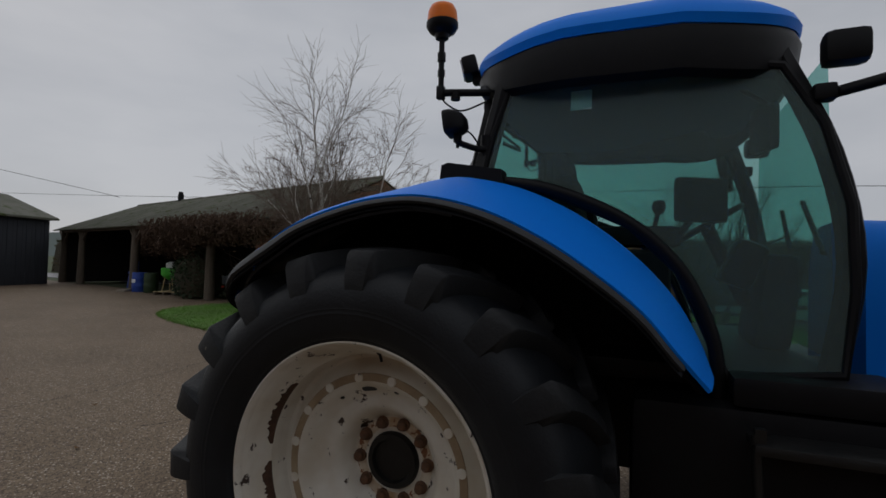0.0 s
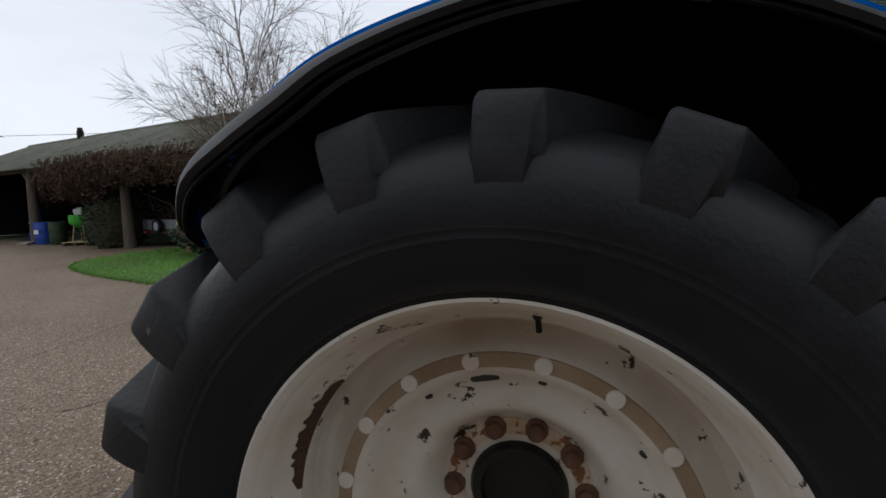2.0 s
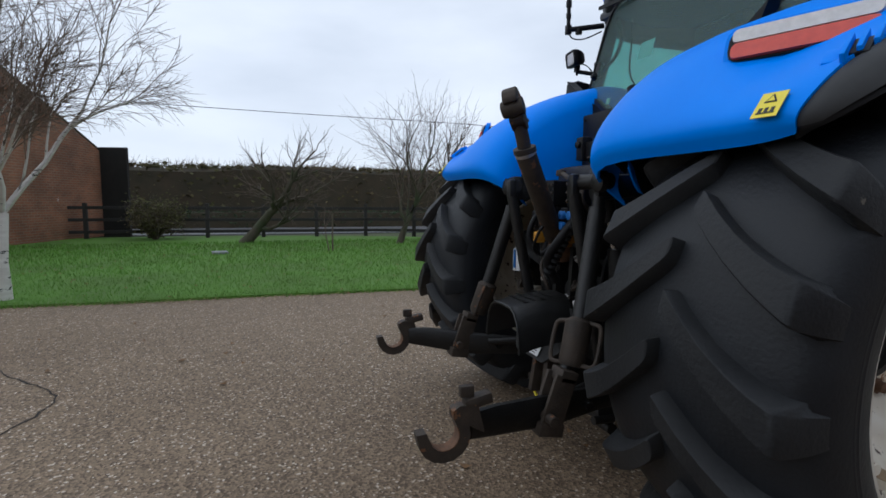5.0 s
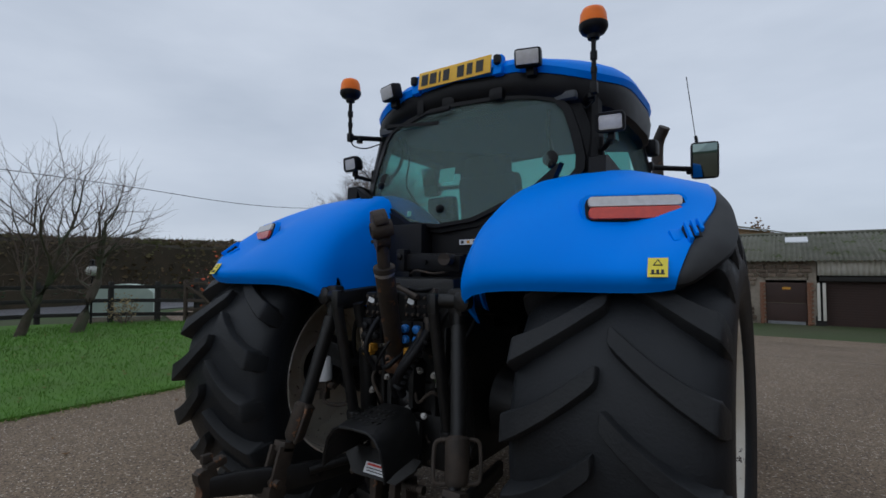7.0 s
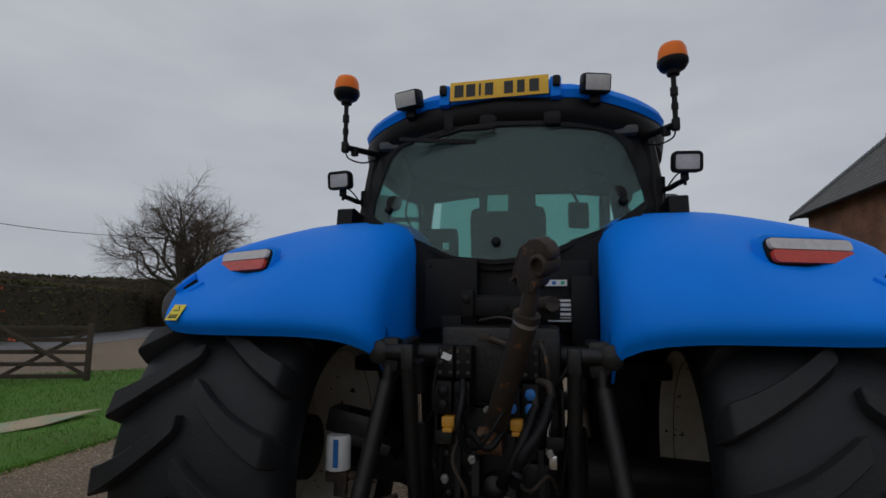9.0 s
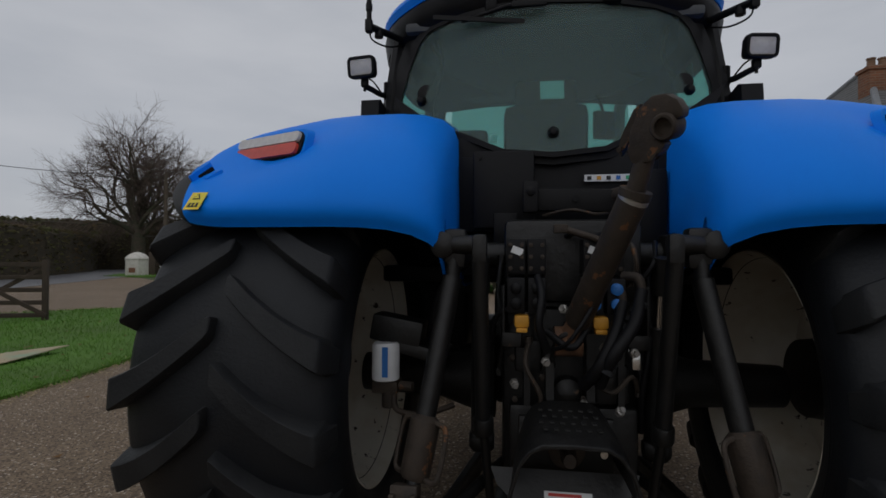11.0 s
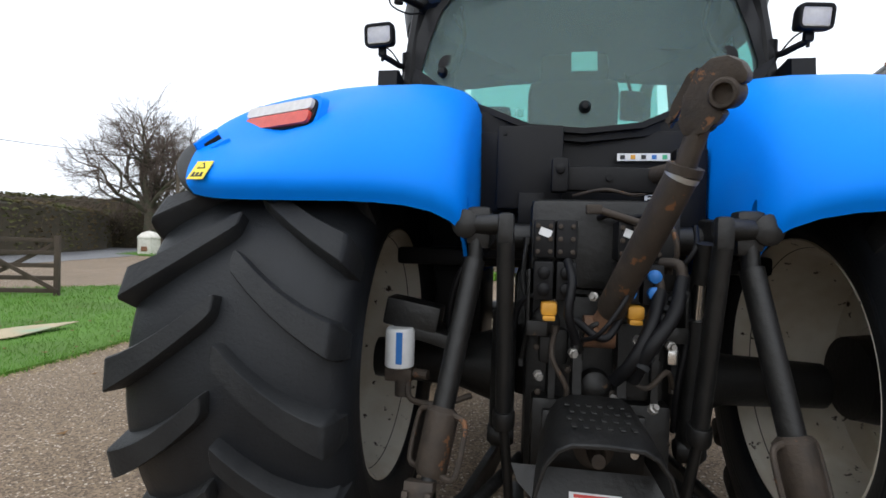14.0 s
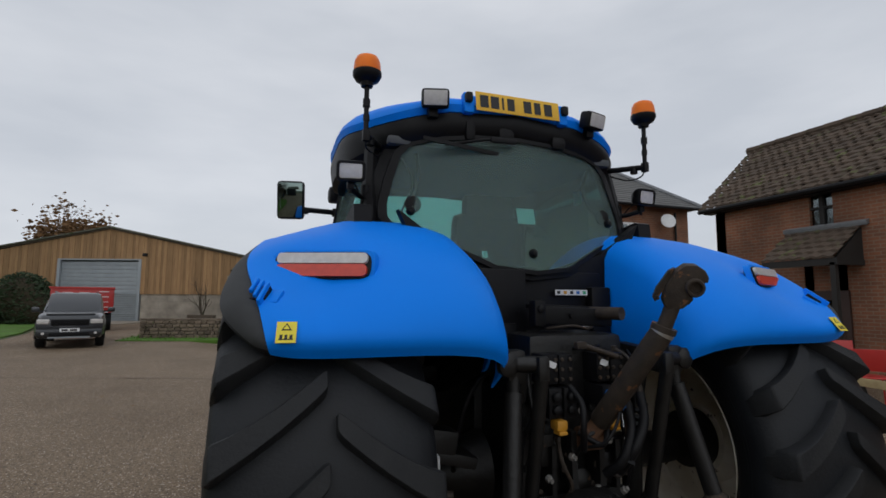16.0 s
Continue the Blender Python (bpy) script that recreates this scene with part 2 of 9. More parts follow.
M["seat"] = material("seat_cloth", (0.016, 0.018, 0.021), (0.024, 0.026, 0.03), scale=40, rough=0.9, bump=0.2, bump_scale=300)


def glass(name, tint, rough=0.02, mix=0.12, veil=0.0):
    """Tinted see-through pane with a glossy surface; veil adds a painted sky reflection."""
    mt = bpy.data.materials.new(name)
    mt.use_nodes = True
    n, l = mt.node_tree.nodes, mt.node_tree.links
    n.clear()
    out = n.new("ShaderNodeOutputMaterial")
    tr = n.new("ShaderNodeBsdfTransparent")
    tr.inputs["Color"].default_value = (*tint, 1)
    gl = n.new("ShaderNodeBsdfGlossy")
    gl.inputs["Roughness"].default_value = rough
    gl.inputs["Color"].default_value = (0.8, 0.9, 0.9, 1)
    mx = n.new("ShaderNodeMixShader")
    mx.inputs[0].default_value = mix
    # pale diffuse layer painted in place of the sky's milky reflection
    df = n.new("ShaderNodeBsdfDiffuse")
    df.inputs["Color"].default_value = (0.50, 0.60, 0.58, 1)
    veil_mix = n.new("ShaderNodeMixShader")
    veil_mix.inputs[0].default_value = veil
    l.new(tr.outputs[0], veil_mix.inputs[1])
    l.new(df.outputs[0], veil_mix.inputs[2])
    l.new(veil_mix.outputs[0], mx.inputs[1])
    l.new(gl.outputs[0], mx.inputs[2])
    l.new(mx.outputs[0], out.inputs["Surface"])
    return mt


# cab panes carry a painted veil for the sky mirrored in them
M["glass"] = glass("green_tinted_glass", (0.56, 0.77, 0.74), rough=0.12, mix=0.012, veil=0.085)
for k_, sp_ in (("rubber", 0.3), ("lug", 0.25), ("black", 0.2), ("cast", 0.42), ("iron", 0.4), ("cab_dark", 0.2), ("seat", 0.15), ("grey_flap", 0.3)):
    M[k_].node_tree.nodes["Principled BSDF"].inputs["Specular IOR Level"].default_value = sp_
M["headliner"] = material("pale_grey_headliner", (0.10, 0.105, 0.11), (0.085, 0.09, 0.095), scale=20, rough=0.9)
M["window"] = glass("house_glass", (0.35, 0.38, 0.40), mix=0.18)
# dark green tint stands in for the ground the mirrors would reflect
M["mirror"] = material("mirror_glass", (0.20, 0.26, 0.25), rough=0.03, rough2=0.04, metal=1.0)

# ---- ground ----
def grit_material(name, dark, mid, pale, scale, pale_share, rough, coarse_col, fine=260.0):
    """Tarmac of small stones: every stone its own tone, some pale, with large worn patches."""
    mt = bpy.data.materials.new(name)
    mt.use_nodes = True
    n, l = mt.node_tree.nodes, mt.node_tree.links
    bs = n["Principled BSDF"]
    geo = n.new("ShaderNodeNewGeometry")
    vo = n.new("ShaderNodeTexVoronoi")
    vo.inputs["Scale"].default_value = scale
    l.new(geo.outputs["Position"], vo.inputs["Vector"])
    sp = n.new("ShaderNodeSeparateColor")
    l.new(vo.outputs["Color"], sp.inputs[0])
    rp = n.new("ShaderNodeValToRGB")
    e = rp.color_ramp.elements
    e[0].position, e[0].color = 0.0, (*dark, 1)
    e[1].position, e[1].color = 1 - pale_share, (*mid, 1)
    x = e.new(min(0.99, 1 - pale_share + 0.03))
    x.color = (*pale, 1)
    l.new(sp.outputs[0], rp.inputs[0])
    t3 = n.new("ShaderNodeTexNoise")
    t3.inputs["Scale"].default_value, t3.inputs["Detail"].default_value = 0.45, 6
    l.new(geo.outputs["Position"], t3.inputs["Vector"])
    r3 = n.new("ShaderNodeValToRGB")
    r3.color_ramp.elements[0].position, r3.color_ramp.elements[1].position = 0.4, 0.68
    l.new(t3.outputs["Fac"], r3.inputs[0])
    mx = n.new("ShaderNodeMixRGB")
    mx.blend_type = 'MULTIPLY'
    l.new(r3.outputs[0], mx.inputs[0])
    l.new(rp.outputs[0], mx.inputs[1])
    mx.inputs[2].default_value = (*coarse_col, 1)
    l.new(mx.outputs[0], bs.inputs["Base Color"])
    bs.inputs["Roughness"].default_value = rough
    bs.inputs["Specular IOR Level"].default_value = 0.3
    bp = n.new("ShaderNodeBump")
    bp.inputs["Strength"].default_value, bp.inputs["Distance"].default_value = 0.7, 0.006
    l.new(vo.outputs["Distance"], bp.inputs["Height"])
    l.new(bp.outputs[0], bs.inputs["Normal"])
    return mt


M["asphalt"] = grit_material("worn_yard_tarmac", (0.08, 0.056, 0.036), (0.275, 0.20, 0.13), (0.5, 0.43, 0.35), 85, 0.06, 0.75, (0.78, 0.76, 0.74))
M["road"] = grit_material("wet_road", (0.09, 0.09, 0.095), (0.16, 0.16, 0.17), (0.25, 0.25, 0.26), 60, 0.08, 0.4, (0.85, 0.85, 0.85))
M["grass"] = material("winter_lawn", (0.055, 0.15, 0.010), (0.09, 0.195, 0.016), scale=14, rough=0.9, bump=0.6, bump_scale=150, coarse=(0.6, (0.065, 0.13, 0.016)))
M["blade"] = material("grass_blade", (0.065, 0.19, 0.010), (0.11, 0.25, 0.018), scale=5, rough=0.6, coarse=(0.8, (0.08, 0.16, 0.018)))
M["field"] = material("rough_verge_grass", (0.035, 0.065, 0.014), (0.055, 0.075, 0.02), scale=1.3, rough=0.95, bump=0.5, bump_scale=40, coarse=(0.15, (0.06, 0.065, 0.03)))
M["straw"] = material("straw", (0.42, 0.33, 0.17), (0.3, 0.22, 0.11), scale=9, rough=0.8)
M["crack"] = material("tarmac_crack", (0.018, 0.015, 0.012), (0.03, 0.025, 0.02), scale=20, rough=0.95)


def ground_z(x, y):
    """The yard falls away gently towards the outbuilding."""
    k = min(1, max(0, (y - 6) / 12.0)) * min(1, max(0, (x + 3.5) / 3.5)) * min(1, max(0, (22 - x) / 8))
    return -0.56 * k * k * (3 - 2 * k)


def mesh_of(name, verts, faces, mat, parent=None, smooth=0, kind=""):
    me = bpy.data.meshes.new(name)
    me.from_pydata(verts, [], faces)
    me.materials.append(M[mat])
    me.update()
    if smooth:
        me.shade_smooth()
    ob = new(name, me)
    if parent is not None:
        ob.parent = parent
    if kind:
        ob["kind"] = kind
    return ob


def inside(p, poly):
    c, n = False, len(poly)
    for i in range(n):
        (x0, y0), (x1, y1) = poly[i], poly[i - 1]
        if (y0 > p[1]) != (y1 > p[1]) and p[0] < (x1 - x0) * (p[1] - y0) / (y1 - y0) + x0:
            c = not c
    return c


def flat(name, outline, z, mat, label, category, thick=0.02, sag=False):
    bm = bmesh.new()
    top = [bm.verts.new((x, y, z)) for x, y in outline]
    f = bm.faces.new(top)
    if sag:
        bmesh.ops.triangulate(bm, faces=[f])
        for axis in range(2):
            for q in range(-4, 28, 2):
                co, no = ((q, 0, 0), (1, 0, 0)) if axis == 0 else ((0, q, 0), (0, 1, 0))
                bmesh.ops.bisect_plane(bm, geom=bm.verts[:] + bm.edges[:] + bm.faces[:], plane_co=co, plane_no=no)
        for v in bm.verts:
            v.co.z += ground_z(v.co.x, v.co.y)
    else:
        low = [bm.verts.new((x, y, z - thick)) for x, y in outline]
        skin(bm, [top, low], True)
        bmesh.ops.triangulate(bm, faces=[g for g in bm.faces if len(g.verts) > 4])
    return tagged(part(name, bm, M[mat], smooth=0), label, category, kind="structure")


bm = bmesh.new()
bmesh.ops.create_grid(bm, x_segments=2, y_segments=2, size=1500)
bmesh.ops.translate(bm, verts=bm.verts, vec=(0, 0, -0.5))
tagged(part("ground", bm, M["field"], smooth=0), "rough green and brown winter fields to the horizon", "ground", kind="structure")
flat("verge", [(-60, -60), (0, -60), (-4, -13), (-4, 5), (-4.2, 60), (-80, 90), (-140, 60)], -0.03, "field", "rough green roadside grass", "verge", 0.4)
flat("yard", [(60, -60), (60, 70), (-1, 70), (-2.2, 36.3), (-9.4, 38.4), (-15.5, 40.2), (-11.5, 26), (-10.6, 20.5), (-13.5, 18.2), (-17.5, 20.0), (-21.0, 23.0), (-23.5, 24.0), (-22.5, 18), (-19.2, 10), (-16, 6.4), (-12.4, 5.0), (-8, 0), (-7, -9), (-12, -12.5), (-12.9, -19), (-14.9, -26), (-16.5, -34), (-20, -60)], 0.0, "asphalt", "brown-grey worn tarmac farmyard with pale loose grit", "yard", sag=True)
ROAD = curve_pts([(-22, -60, 0), (-20.9, -30, 0), (-20.3, -5, 0), (-20.6, 8, 0), (-22.6, 17, 0), (-27, 27, 0), (-38, 42, 0), (-70, 78, 0)], 6)
rl, rr = [], []
for i, p in enumerate(ROAD):
    d = (ROAD[min(i + 1, len(ROAD) - 1)] - ROAD[max(i - 1, 0)]).normalized()
    rl.append((p.x - d.y * 2.3, p.y + d.x * 2.3))
    rr.append((p.x + d.y * 2.3, p.y - d.x * 2.3))
flat("road", rl + rr[::-1], 0.012, "road", "wet grey tarmac country road", "road", 0.03)
LAWN = [(p.x, p.y) for p in curve_pts([(x, y, 0) for x, y in ((-4.75, 1), (-4.85, 2.9), (-5.4, 4.8), (-6.7, 6.7), (-8.6, 8.1), (-10.0, 8.3), (-12.3, 5.6), (-14.0, 3.9), (-15.6, 1.5), (-16.4, -2), (-16.8, -7), (-15.5, -11), (-10, -13.0), (-7.2, -12.0), (-5.4, -8), (-4.9, -4.5), (-4.85, -2), (-4.75, 1))], 4)[:-1]]
flat("lawn", LAWN, 0.03, "grass", "mown green winter lawn", "lawn", 0.06)
SPIT = [(-6.6, 20.0), (-4, 19.2), (-1.5, 19.0), (-0.6, 22), (-1, 34), (-5.8, 34.5), (-6.2, 26)]
flat("grass_strip", SPIT, 0.03, "grass", "green grass strip beside the low stone wall", "lawn", 0.3)
VERGE2 = [(-24.6, 24.4), (-22.0, 24.0), (-18.5, 25.6), (-16.2, 28.5), (-20, 33), (-27, 30)]
flat("grass_corner", VERGE2, 0.03, "grass", "green grass corner round the white stone", "lawn", 0.3)
flat("grass_bank", [(-11.0, 20.6), (-13.4, 18.6), (-17.2, 20.6), (-20, 26), (-22, 43), (-15.6, 40.2), (-11.8, 26.2)], 0.035, "grass", "green grass beside the barn drive", "lawn", 0.3)

# grass blades over the near lawn and along its edges
rng_ = random.Random(5)
gv, gf = [], []


def blade(x, y, z, hgt, wid):
    a = rng_.uniform(0, 6.283)
    b = rng_.uniform(-0.7, 0.7) * hgt
    k = len(gv)
    dx, dy = math.cos(a) * wid, math.sin(a) * wid
    gv.extend(((x - dx, y - dy, z), (x + dx, y + dy, z), (x + b * math.sin(a), y + b * math.cos(a), z + hgt)))
    gf.append((k, k + 1, k + 2))


count = 0
while count < 52000:
    k = rng_.random() ** 1.7
    x, y = -4.4 - 9.5 * k, rng_.uniform(-12.5, 8.4)
    if inside((x, y), LAWN):
        blade(x, y, 0.028, rng_.uniform(0.02, 0.05) * (1 + 1.2 * k), 0.004 + 0.006 * k)
        count += 1
for i, (x0, y0) in enumerate(LAWN):
    x1, y1 = LAWN[(i + 1) % len(LAWN)]
    if x0 > -12:
        L_ = math.hypot(x1 - x0, y1 - y0)
        for q in range(int(L_ * 170)):
            t_ = rng_.random()
            blade(x0 + (x1 - x0) * t_ + rng_.gauss(0, 0.04), y0 + (y1 - y0) * t_ + rng_.gauss(0, 0.04), 0.0, rng_.uniform(0.03, 0.10), 0.006)
for poly in (SPIT, VERGE2):
    xs, ys = [p[0] for p in poly], [p[1] for p in poly]
    for q in range(2500):
        x, y = rng_.uniform(min(xs), max(xs)), rng_.uniform(min(ys), max(ys))
        if inside((x, y), poly):
            blade(x, y, 0.03, rng_.uniform(0.06, 0.14), 0.015)
tagged(mesh_of("grass_blades", gv, gf, "blade"), "short green grass blades on the lawn", "grass", kind="stuff")
sv, sf = [], []
for q in range(2600):
    i = rng_.randrange(len(LAWN))
    (x0, y0), (x1, y1) = LAWN[i], LAWN[(i + 1) % len(LAWN)]
    if x0 < -11:
        continue
    t_, a = rng_.random(), rng_.uniform(0, 3.14)
    x, y = x0 + (x1 - x0) * t_ + abs(rng_.gauss(0, 0.13)), y0 + (y1 - y0) * t_ + rng_.gauss(0, 0.08)
    L_, w_, k = rng_.uniform(0.02, 0.07), 0.0022, len(sv)
    z = 0.012 if not inside((x, y), LAWN) else 0.05
    c, s_ = math.cos(a), math.sin(a)
    sv.extend(((x - c * L_ - s_ * w_, y - s_ * L_ + c * w_, z), (x + c * L_ - s_ * w_, y + s_ * L_ + c * w_, z + 0.012), (x + c * L_ + s_ * w_, y + s_ * L_ - c * w_, z + 0.012), (x - c * L_ + s_ * w_, y - s_ * L_ - c * w_, z)))
    sf.append((k, k + 1, k + 2, k + 3))
tagged(mesh_of("straw_litter", sv, sf, "straw"), "loose pale straw along the lawn's edge", "straw", kind="stuff")
M["dead_leaf"] = material("dead_leaf", (0.20, 0.11, 0.04), (0.11, 0.06, 0.03), scale=6, rough=0.8)
sv, sf = [], []
for q in range(900):
    x, y = rng_.uniform(-14, 3.5), rng_.uniform(-11, 8)
    on = inside((x, y), LAWN)
    if not on and rng_.random() < 0.75:
        continue
    a, r, k = rng_.uniform(0, 6.28), rng_.uniform(0.012, 0.03), len(sv)
    z = 0.045 if on else 0.008
    sv.extend((x + r * f * math.cos(a + b), y + r * f * math.sin(a + b), z + h_) for b, f, h_ in ((0, 1.3, 0.01), (1.6, 0.7, 0), (3.14, 1.2, 0.012), (4.7, 0.7, 0)))
    sf.append((k, k + 1, k + 2, k + 3))
tagged(mesh_of("fallen_leaves", sv, sf, "dead_leaf"), "scattered brown fallen leaves on grass and tarmac", "leaves", kind="stuff")


def crack(pts, w):
    rows = []
    r = random.Random(len(pts) * 7 + int(pts[0][0] * 10))
    P = curve_pts([(x, y, 0) for x, y in pts], 14)
    bm = bmesh.new()
    for i, p in enumerate(P):
        d = (P[min(i + 1, len(P) - 1)] - P[max(i - 1, 0)]).normalized()
        o, ww = r.gauss(0, 0.012), w * r.uniform(0.4, 1.3)
        z = 0.003 + ground_z(p.x, p.y)
        rows.append([bm.verts.new((p.x - d.y * (o + ww), p.y + d.x * (o + ww), z)), bm.verts.new((p.x - d.y * (o - ww), p.y + d.x * (o - ww), z))])
    skin(bm, rows, False)
    return tagged(part("crack", bm, M["crack"], smooth=0), "narrow dark crack in the yard's tarmac", "crack", group="tarmac cracks", kind="structure")


crack([(-0.5, -3.6), (-1.5, -3.2), (-2.4, -3.9), (-4.4, -5.4)], 0.009)
crack([(2.0, -6.5), (-0.5, -5.3), (-3.4, -5.6)], 0.007)
crack([(3.5, -13), (-2, -12.2), (-7, -12.6)], 0.012)
crack([(6, 8.2), (0, 8.6), (-4, 9.6), (-9.5, 11.4), (-15, 11.6)], 0.016)
crack([(-3, 12.6), (-6, 12.4), (-8.5, 13.4)], 0.015)
crack([(12, 12.5), (6, 12.0), (1, 12.6)], 0.014)

# misty far hills, the haze painted into their pale colour
M["hill"] = material("misty_hill", (0.20, 0.23, 0.22), (0.16, 0.19, 0.17), scale=0.02, rough=1.0)
hv, hf = [], []
for k in range(97):
    a = 2 * math.pi * k / 96
    hh = 16 + 10 * math.sin(a * 2 + 1) + 6 * math.sin(a * 5) + 3 * math.sin(a * 11)
    hv.extend(((620 * math.cos(a), 620 * math.sin(a), -1), (640 * math.cos(a), 640 * math.sin(a), max(5, hh))))
    if k:
        hf.append((2 * k - 2, 2 * k, 2 * k + 1, 2 * k - 1))
tagged(mesh_of("backdrop", hv, hf, "hill", smooth=1), "low misty grey-green hills far off", "hills", kind="structure")

# ---- plants ----
M["bark"] = material("grey_brown_bark", (0.055, 0.042, 0.03), (0.10, 0.08, 0.06), scale=7, rough=0.9, bump=0.5, bump_scale=40, coarse=(2.0, (0.05, 0.06, 0.03)))
M["twig"] = material("bare_twigs", (0.085, 0.062, 0.05), (0.12, 0.088, 0.07), scale=3, rough=0.9)
M["birch"] = material("white_birch_bark", (0.62, 0.60, 0.56), (0.48, 0.45, 0.41), scale=6, rough=0.8, fleck=(0.03, 0.026, 0.022), fleck_at=0.60, fleck_scale=5, stretch=(1, 1, 3.5))
M["birch_twig"] = material("birch_twigs", (0.12, 0.085, 0.065), (0.17, 0.13, 0.10), scale=3, rough=0.9)
M["oak_leaf"] = material("brown_oak_leaf", (0.19, 0.095, 0.03), (0.11, 0.06, 0.025), scale=1.2, rough=0.8)
M["red_leaf"] = material("red_autumn_leaf", (0.42, 0.05, 0.02), (0.5, 0.11, 0.03), scale=5, rough=0.7)
M["hedge"] = material("hedge_leaf", (0.065, 0.065, 0.022), (0.12, 0.075, 0.04), scale=0.9, rough=0.9, coarse=(0.25, (0.075, 0.08, 0.025)))
# dark brown filler colour standing for the shade deep between leaves
M["leaf_shade_core"] = material("hedge_shade", (0.030, 0.027, 0.015), (0.05, 0.036, 0.02), scale=2, rough=1.0, bump=0.8, bump_scale=8)
M["evergreen"] = material("evergreen_leaf", (0.012, 0.030, 0.009), (0.026, 0.05, 0.014), scale=4, rough=0.6)
M["ivy"] = material("dry_brown_creeper", (0.085, 0.048, 0.027), (0.055, 0.032, 0.02), scale=2.5, rough=0.9)


class Twigs:
    """Collects many thin tapering branches and leaves into two meshes."""
    def __init__(self, seed):
        self.r, self.big, self.small, self.leaf = random.Random(seed), ([], []), ([], []), ([], [])

    def stick(self, pts, radii, seg, store):
        V, Fc = store
        prev = None
        for i, p in enumerate(pts):
            d = (pts[min(i + 1, len(pts) - 1)] - pts[max(i - 1, 0)]).normalized()
            u, v = ring_frame(d)
            k = len(V)
            V.extend(tuple(p + (u * math.cos(6.2832 * q / seg) + v * math.sin(6.2832 * q / seg)) * radii[i]) for q in range(seg))
            if prev is not None:
                Fc.extend((prev + q, prev + (q + 1) % seg, k + (q + 1) % seg, k + q) for q in range(seg))
            prev = k

    def leaf_at(self, p, s):
        r = self.r
        V, Fc = self.leaf
        a = Vector((r.gauss(0, 1), r.gauss(0, 1), r.gauss(0, 1))).normalized()
        u, v = ring_frame(a)
        k = len(V)
        V.extend(tuple(q) for q in (p - u * s, p + v * s * 0.6 + a * s * 0.2, p + u * s, p - v * s * 0.6 + a * s * 0.2))
        Fc.append((k, k + 1, k + 2, k + 3))

    def grow(self, p, d, length, rad, level, spec):
        r = self.r
        n = 4 if level > 1 else 3
        pts, q, dd = [p.copy()], p.copy(), d.copy()
        for k in range(n):
            dd = (dd + Vector((r.gauss(0, 1), r.gauss(0, 1), r.gauss(0, 1))) * spec["wob"] + Vector((0, 0, spec["lift"] if level > spec.get("droop_at", -1) else -spec.get("droop", 0.0)))).normalized()
            q = q + dd * (length / n)
            pts.append(q.copy())
        rads = [rad * (1 - 0.45 * k / n) for k in range(n + 1)]
        if level == 0:
            rads[-1] = rad * 0.3
        self.stick(pts, rads, 7 if rad > 0.05 else 4 if rad > 0.012 else 3, self.big if rad > spec.get("cut", 0.03) else self.small)
        if level == 0:
            if spec.get("leaf") and r.random() < spec["leaf"]:
                for k in range(spec.get("leaves", 3)):
                    self.leaf_at(pts[r.randrange(1, n + 1)] + Vector((r.gauss(0, 1), r.gauss(0, 1), r.gauss(0, 1))) * spec["leaf_s"] * 2, spec["leaf_s"] * r.uniform(0.6, 1.3))
            return
        kids = spec["kids"][level]
        for k in range(kids):
            t_ = r.uniform(spec["from"], 1.0) if k < kids - 1 else 1.0
            i = min(int(t_ * n), n - 1)
            base = pts[i].lerp(pts[i + 1], t_ * n - i)
            u, v = ring_frame(dd)
            a = 6.2832 * (k / kids) + r.uniform(-0.6, 0.6)
            side = u * math.cos(a) + v * math.sin(a)
            sp = spec["spread"] * r.uniform(0.6, 1.25) if k < kids - 1 else 0.25
            nd = (dd + side * sp).normalized()
            self.grow(base, nd, length * spec["shrink"] * r.uniform(0.75, 1.15), max(0.0035, rads[-1] * (0.85 if k == kids - 1 else r.uniform(0.6, 0.85))), level - 1, spec)


def tree(name, label, at, length, rad, levels, spec, seed, bark="bark", twig="twig", leafmat="oak_leaf", d=(0, 0, 1), group="", category="tree", stems=1):
    ob = thing(name, label, category, at, group=group)
    tw = Twigs(seed)
    for k in range(stems):
        dd = Vector(d) if stems == 1 else (Vector(d) + Vector((math.cos(6.28 * k / stems), math.sin(6.28 * k / stems), 0)) * spec.get("fan", 0.4))
        tw.grow(Vector((0, 0, -0.05)), dd.normalized(), length, rad, levels, spec)
    for nm, st, mt in (("trunk", tw.big, bark), ("crown", tw.small, twig), ("leaves", tw.leaf, leafmat)):
        if st[1]:
            mesh_of(nm, st[0], st[1], mt, ob, smooth=nm != "leaves", kind="" if nm == "trunk" else "stuff")
    return ob


ORCH = {"wob": 0.22, "lift": 0.05, "kids": [0, 4, 5, 5, 4], "from": 0.25, "spread": 0.95, "shrink": 0.74, "cut": 0.02}
TALL = {"wob": 0.13, "lift": 0.14, "kids": [0, 4, 5, 5, 5], "from": 0.25, "spread": 0.75, "shrink": 0.8, "cut": 0.02}
BIRCH = {"wob": 0.10, "lift": 0.07, "kids": [0, 5, 6, 6, 5], "from": 0.15, "spread": 0.62, "shrink": 0.66, "cut": 0.012, "droop_at": 1, "droop": 0.05}
OAK = {"wob": 0.20, "lift": 0.03, "kids": [0, 4, 4, 4, 5, 5], "from": 0.3, "spread": 0.85, "shrink": 0.72, "cut": 0.06}
OAKL = {**OAK, "leaf": 0.75, "leaves": 4, "leaf_s": 0.22}
SAPL = {"wob": 0.12, "lift": 0.10, "kids": [0, 4, 6], "from": 0.35, "spread": 0.9, "shrink": 0.55, "cut": 0.02, "leaf": 0.8, "leaves": 2, "leaf_s": 0.045}

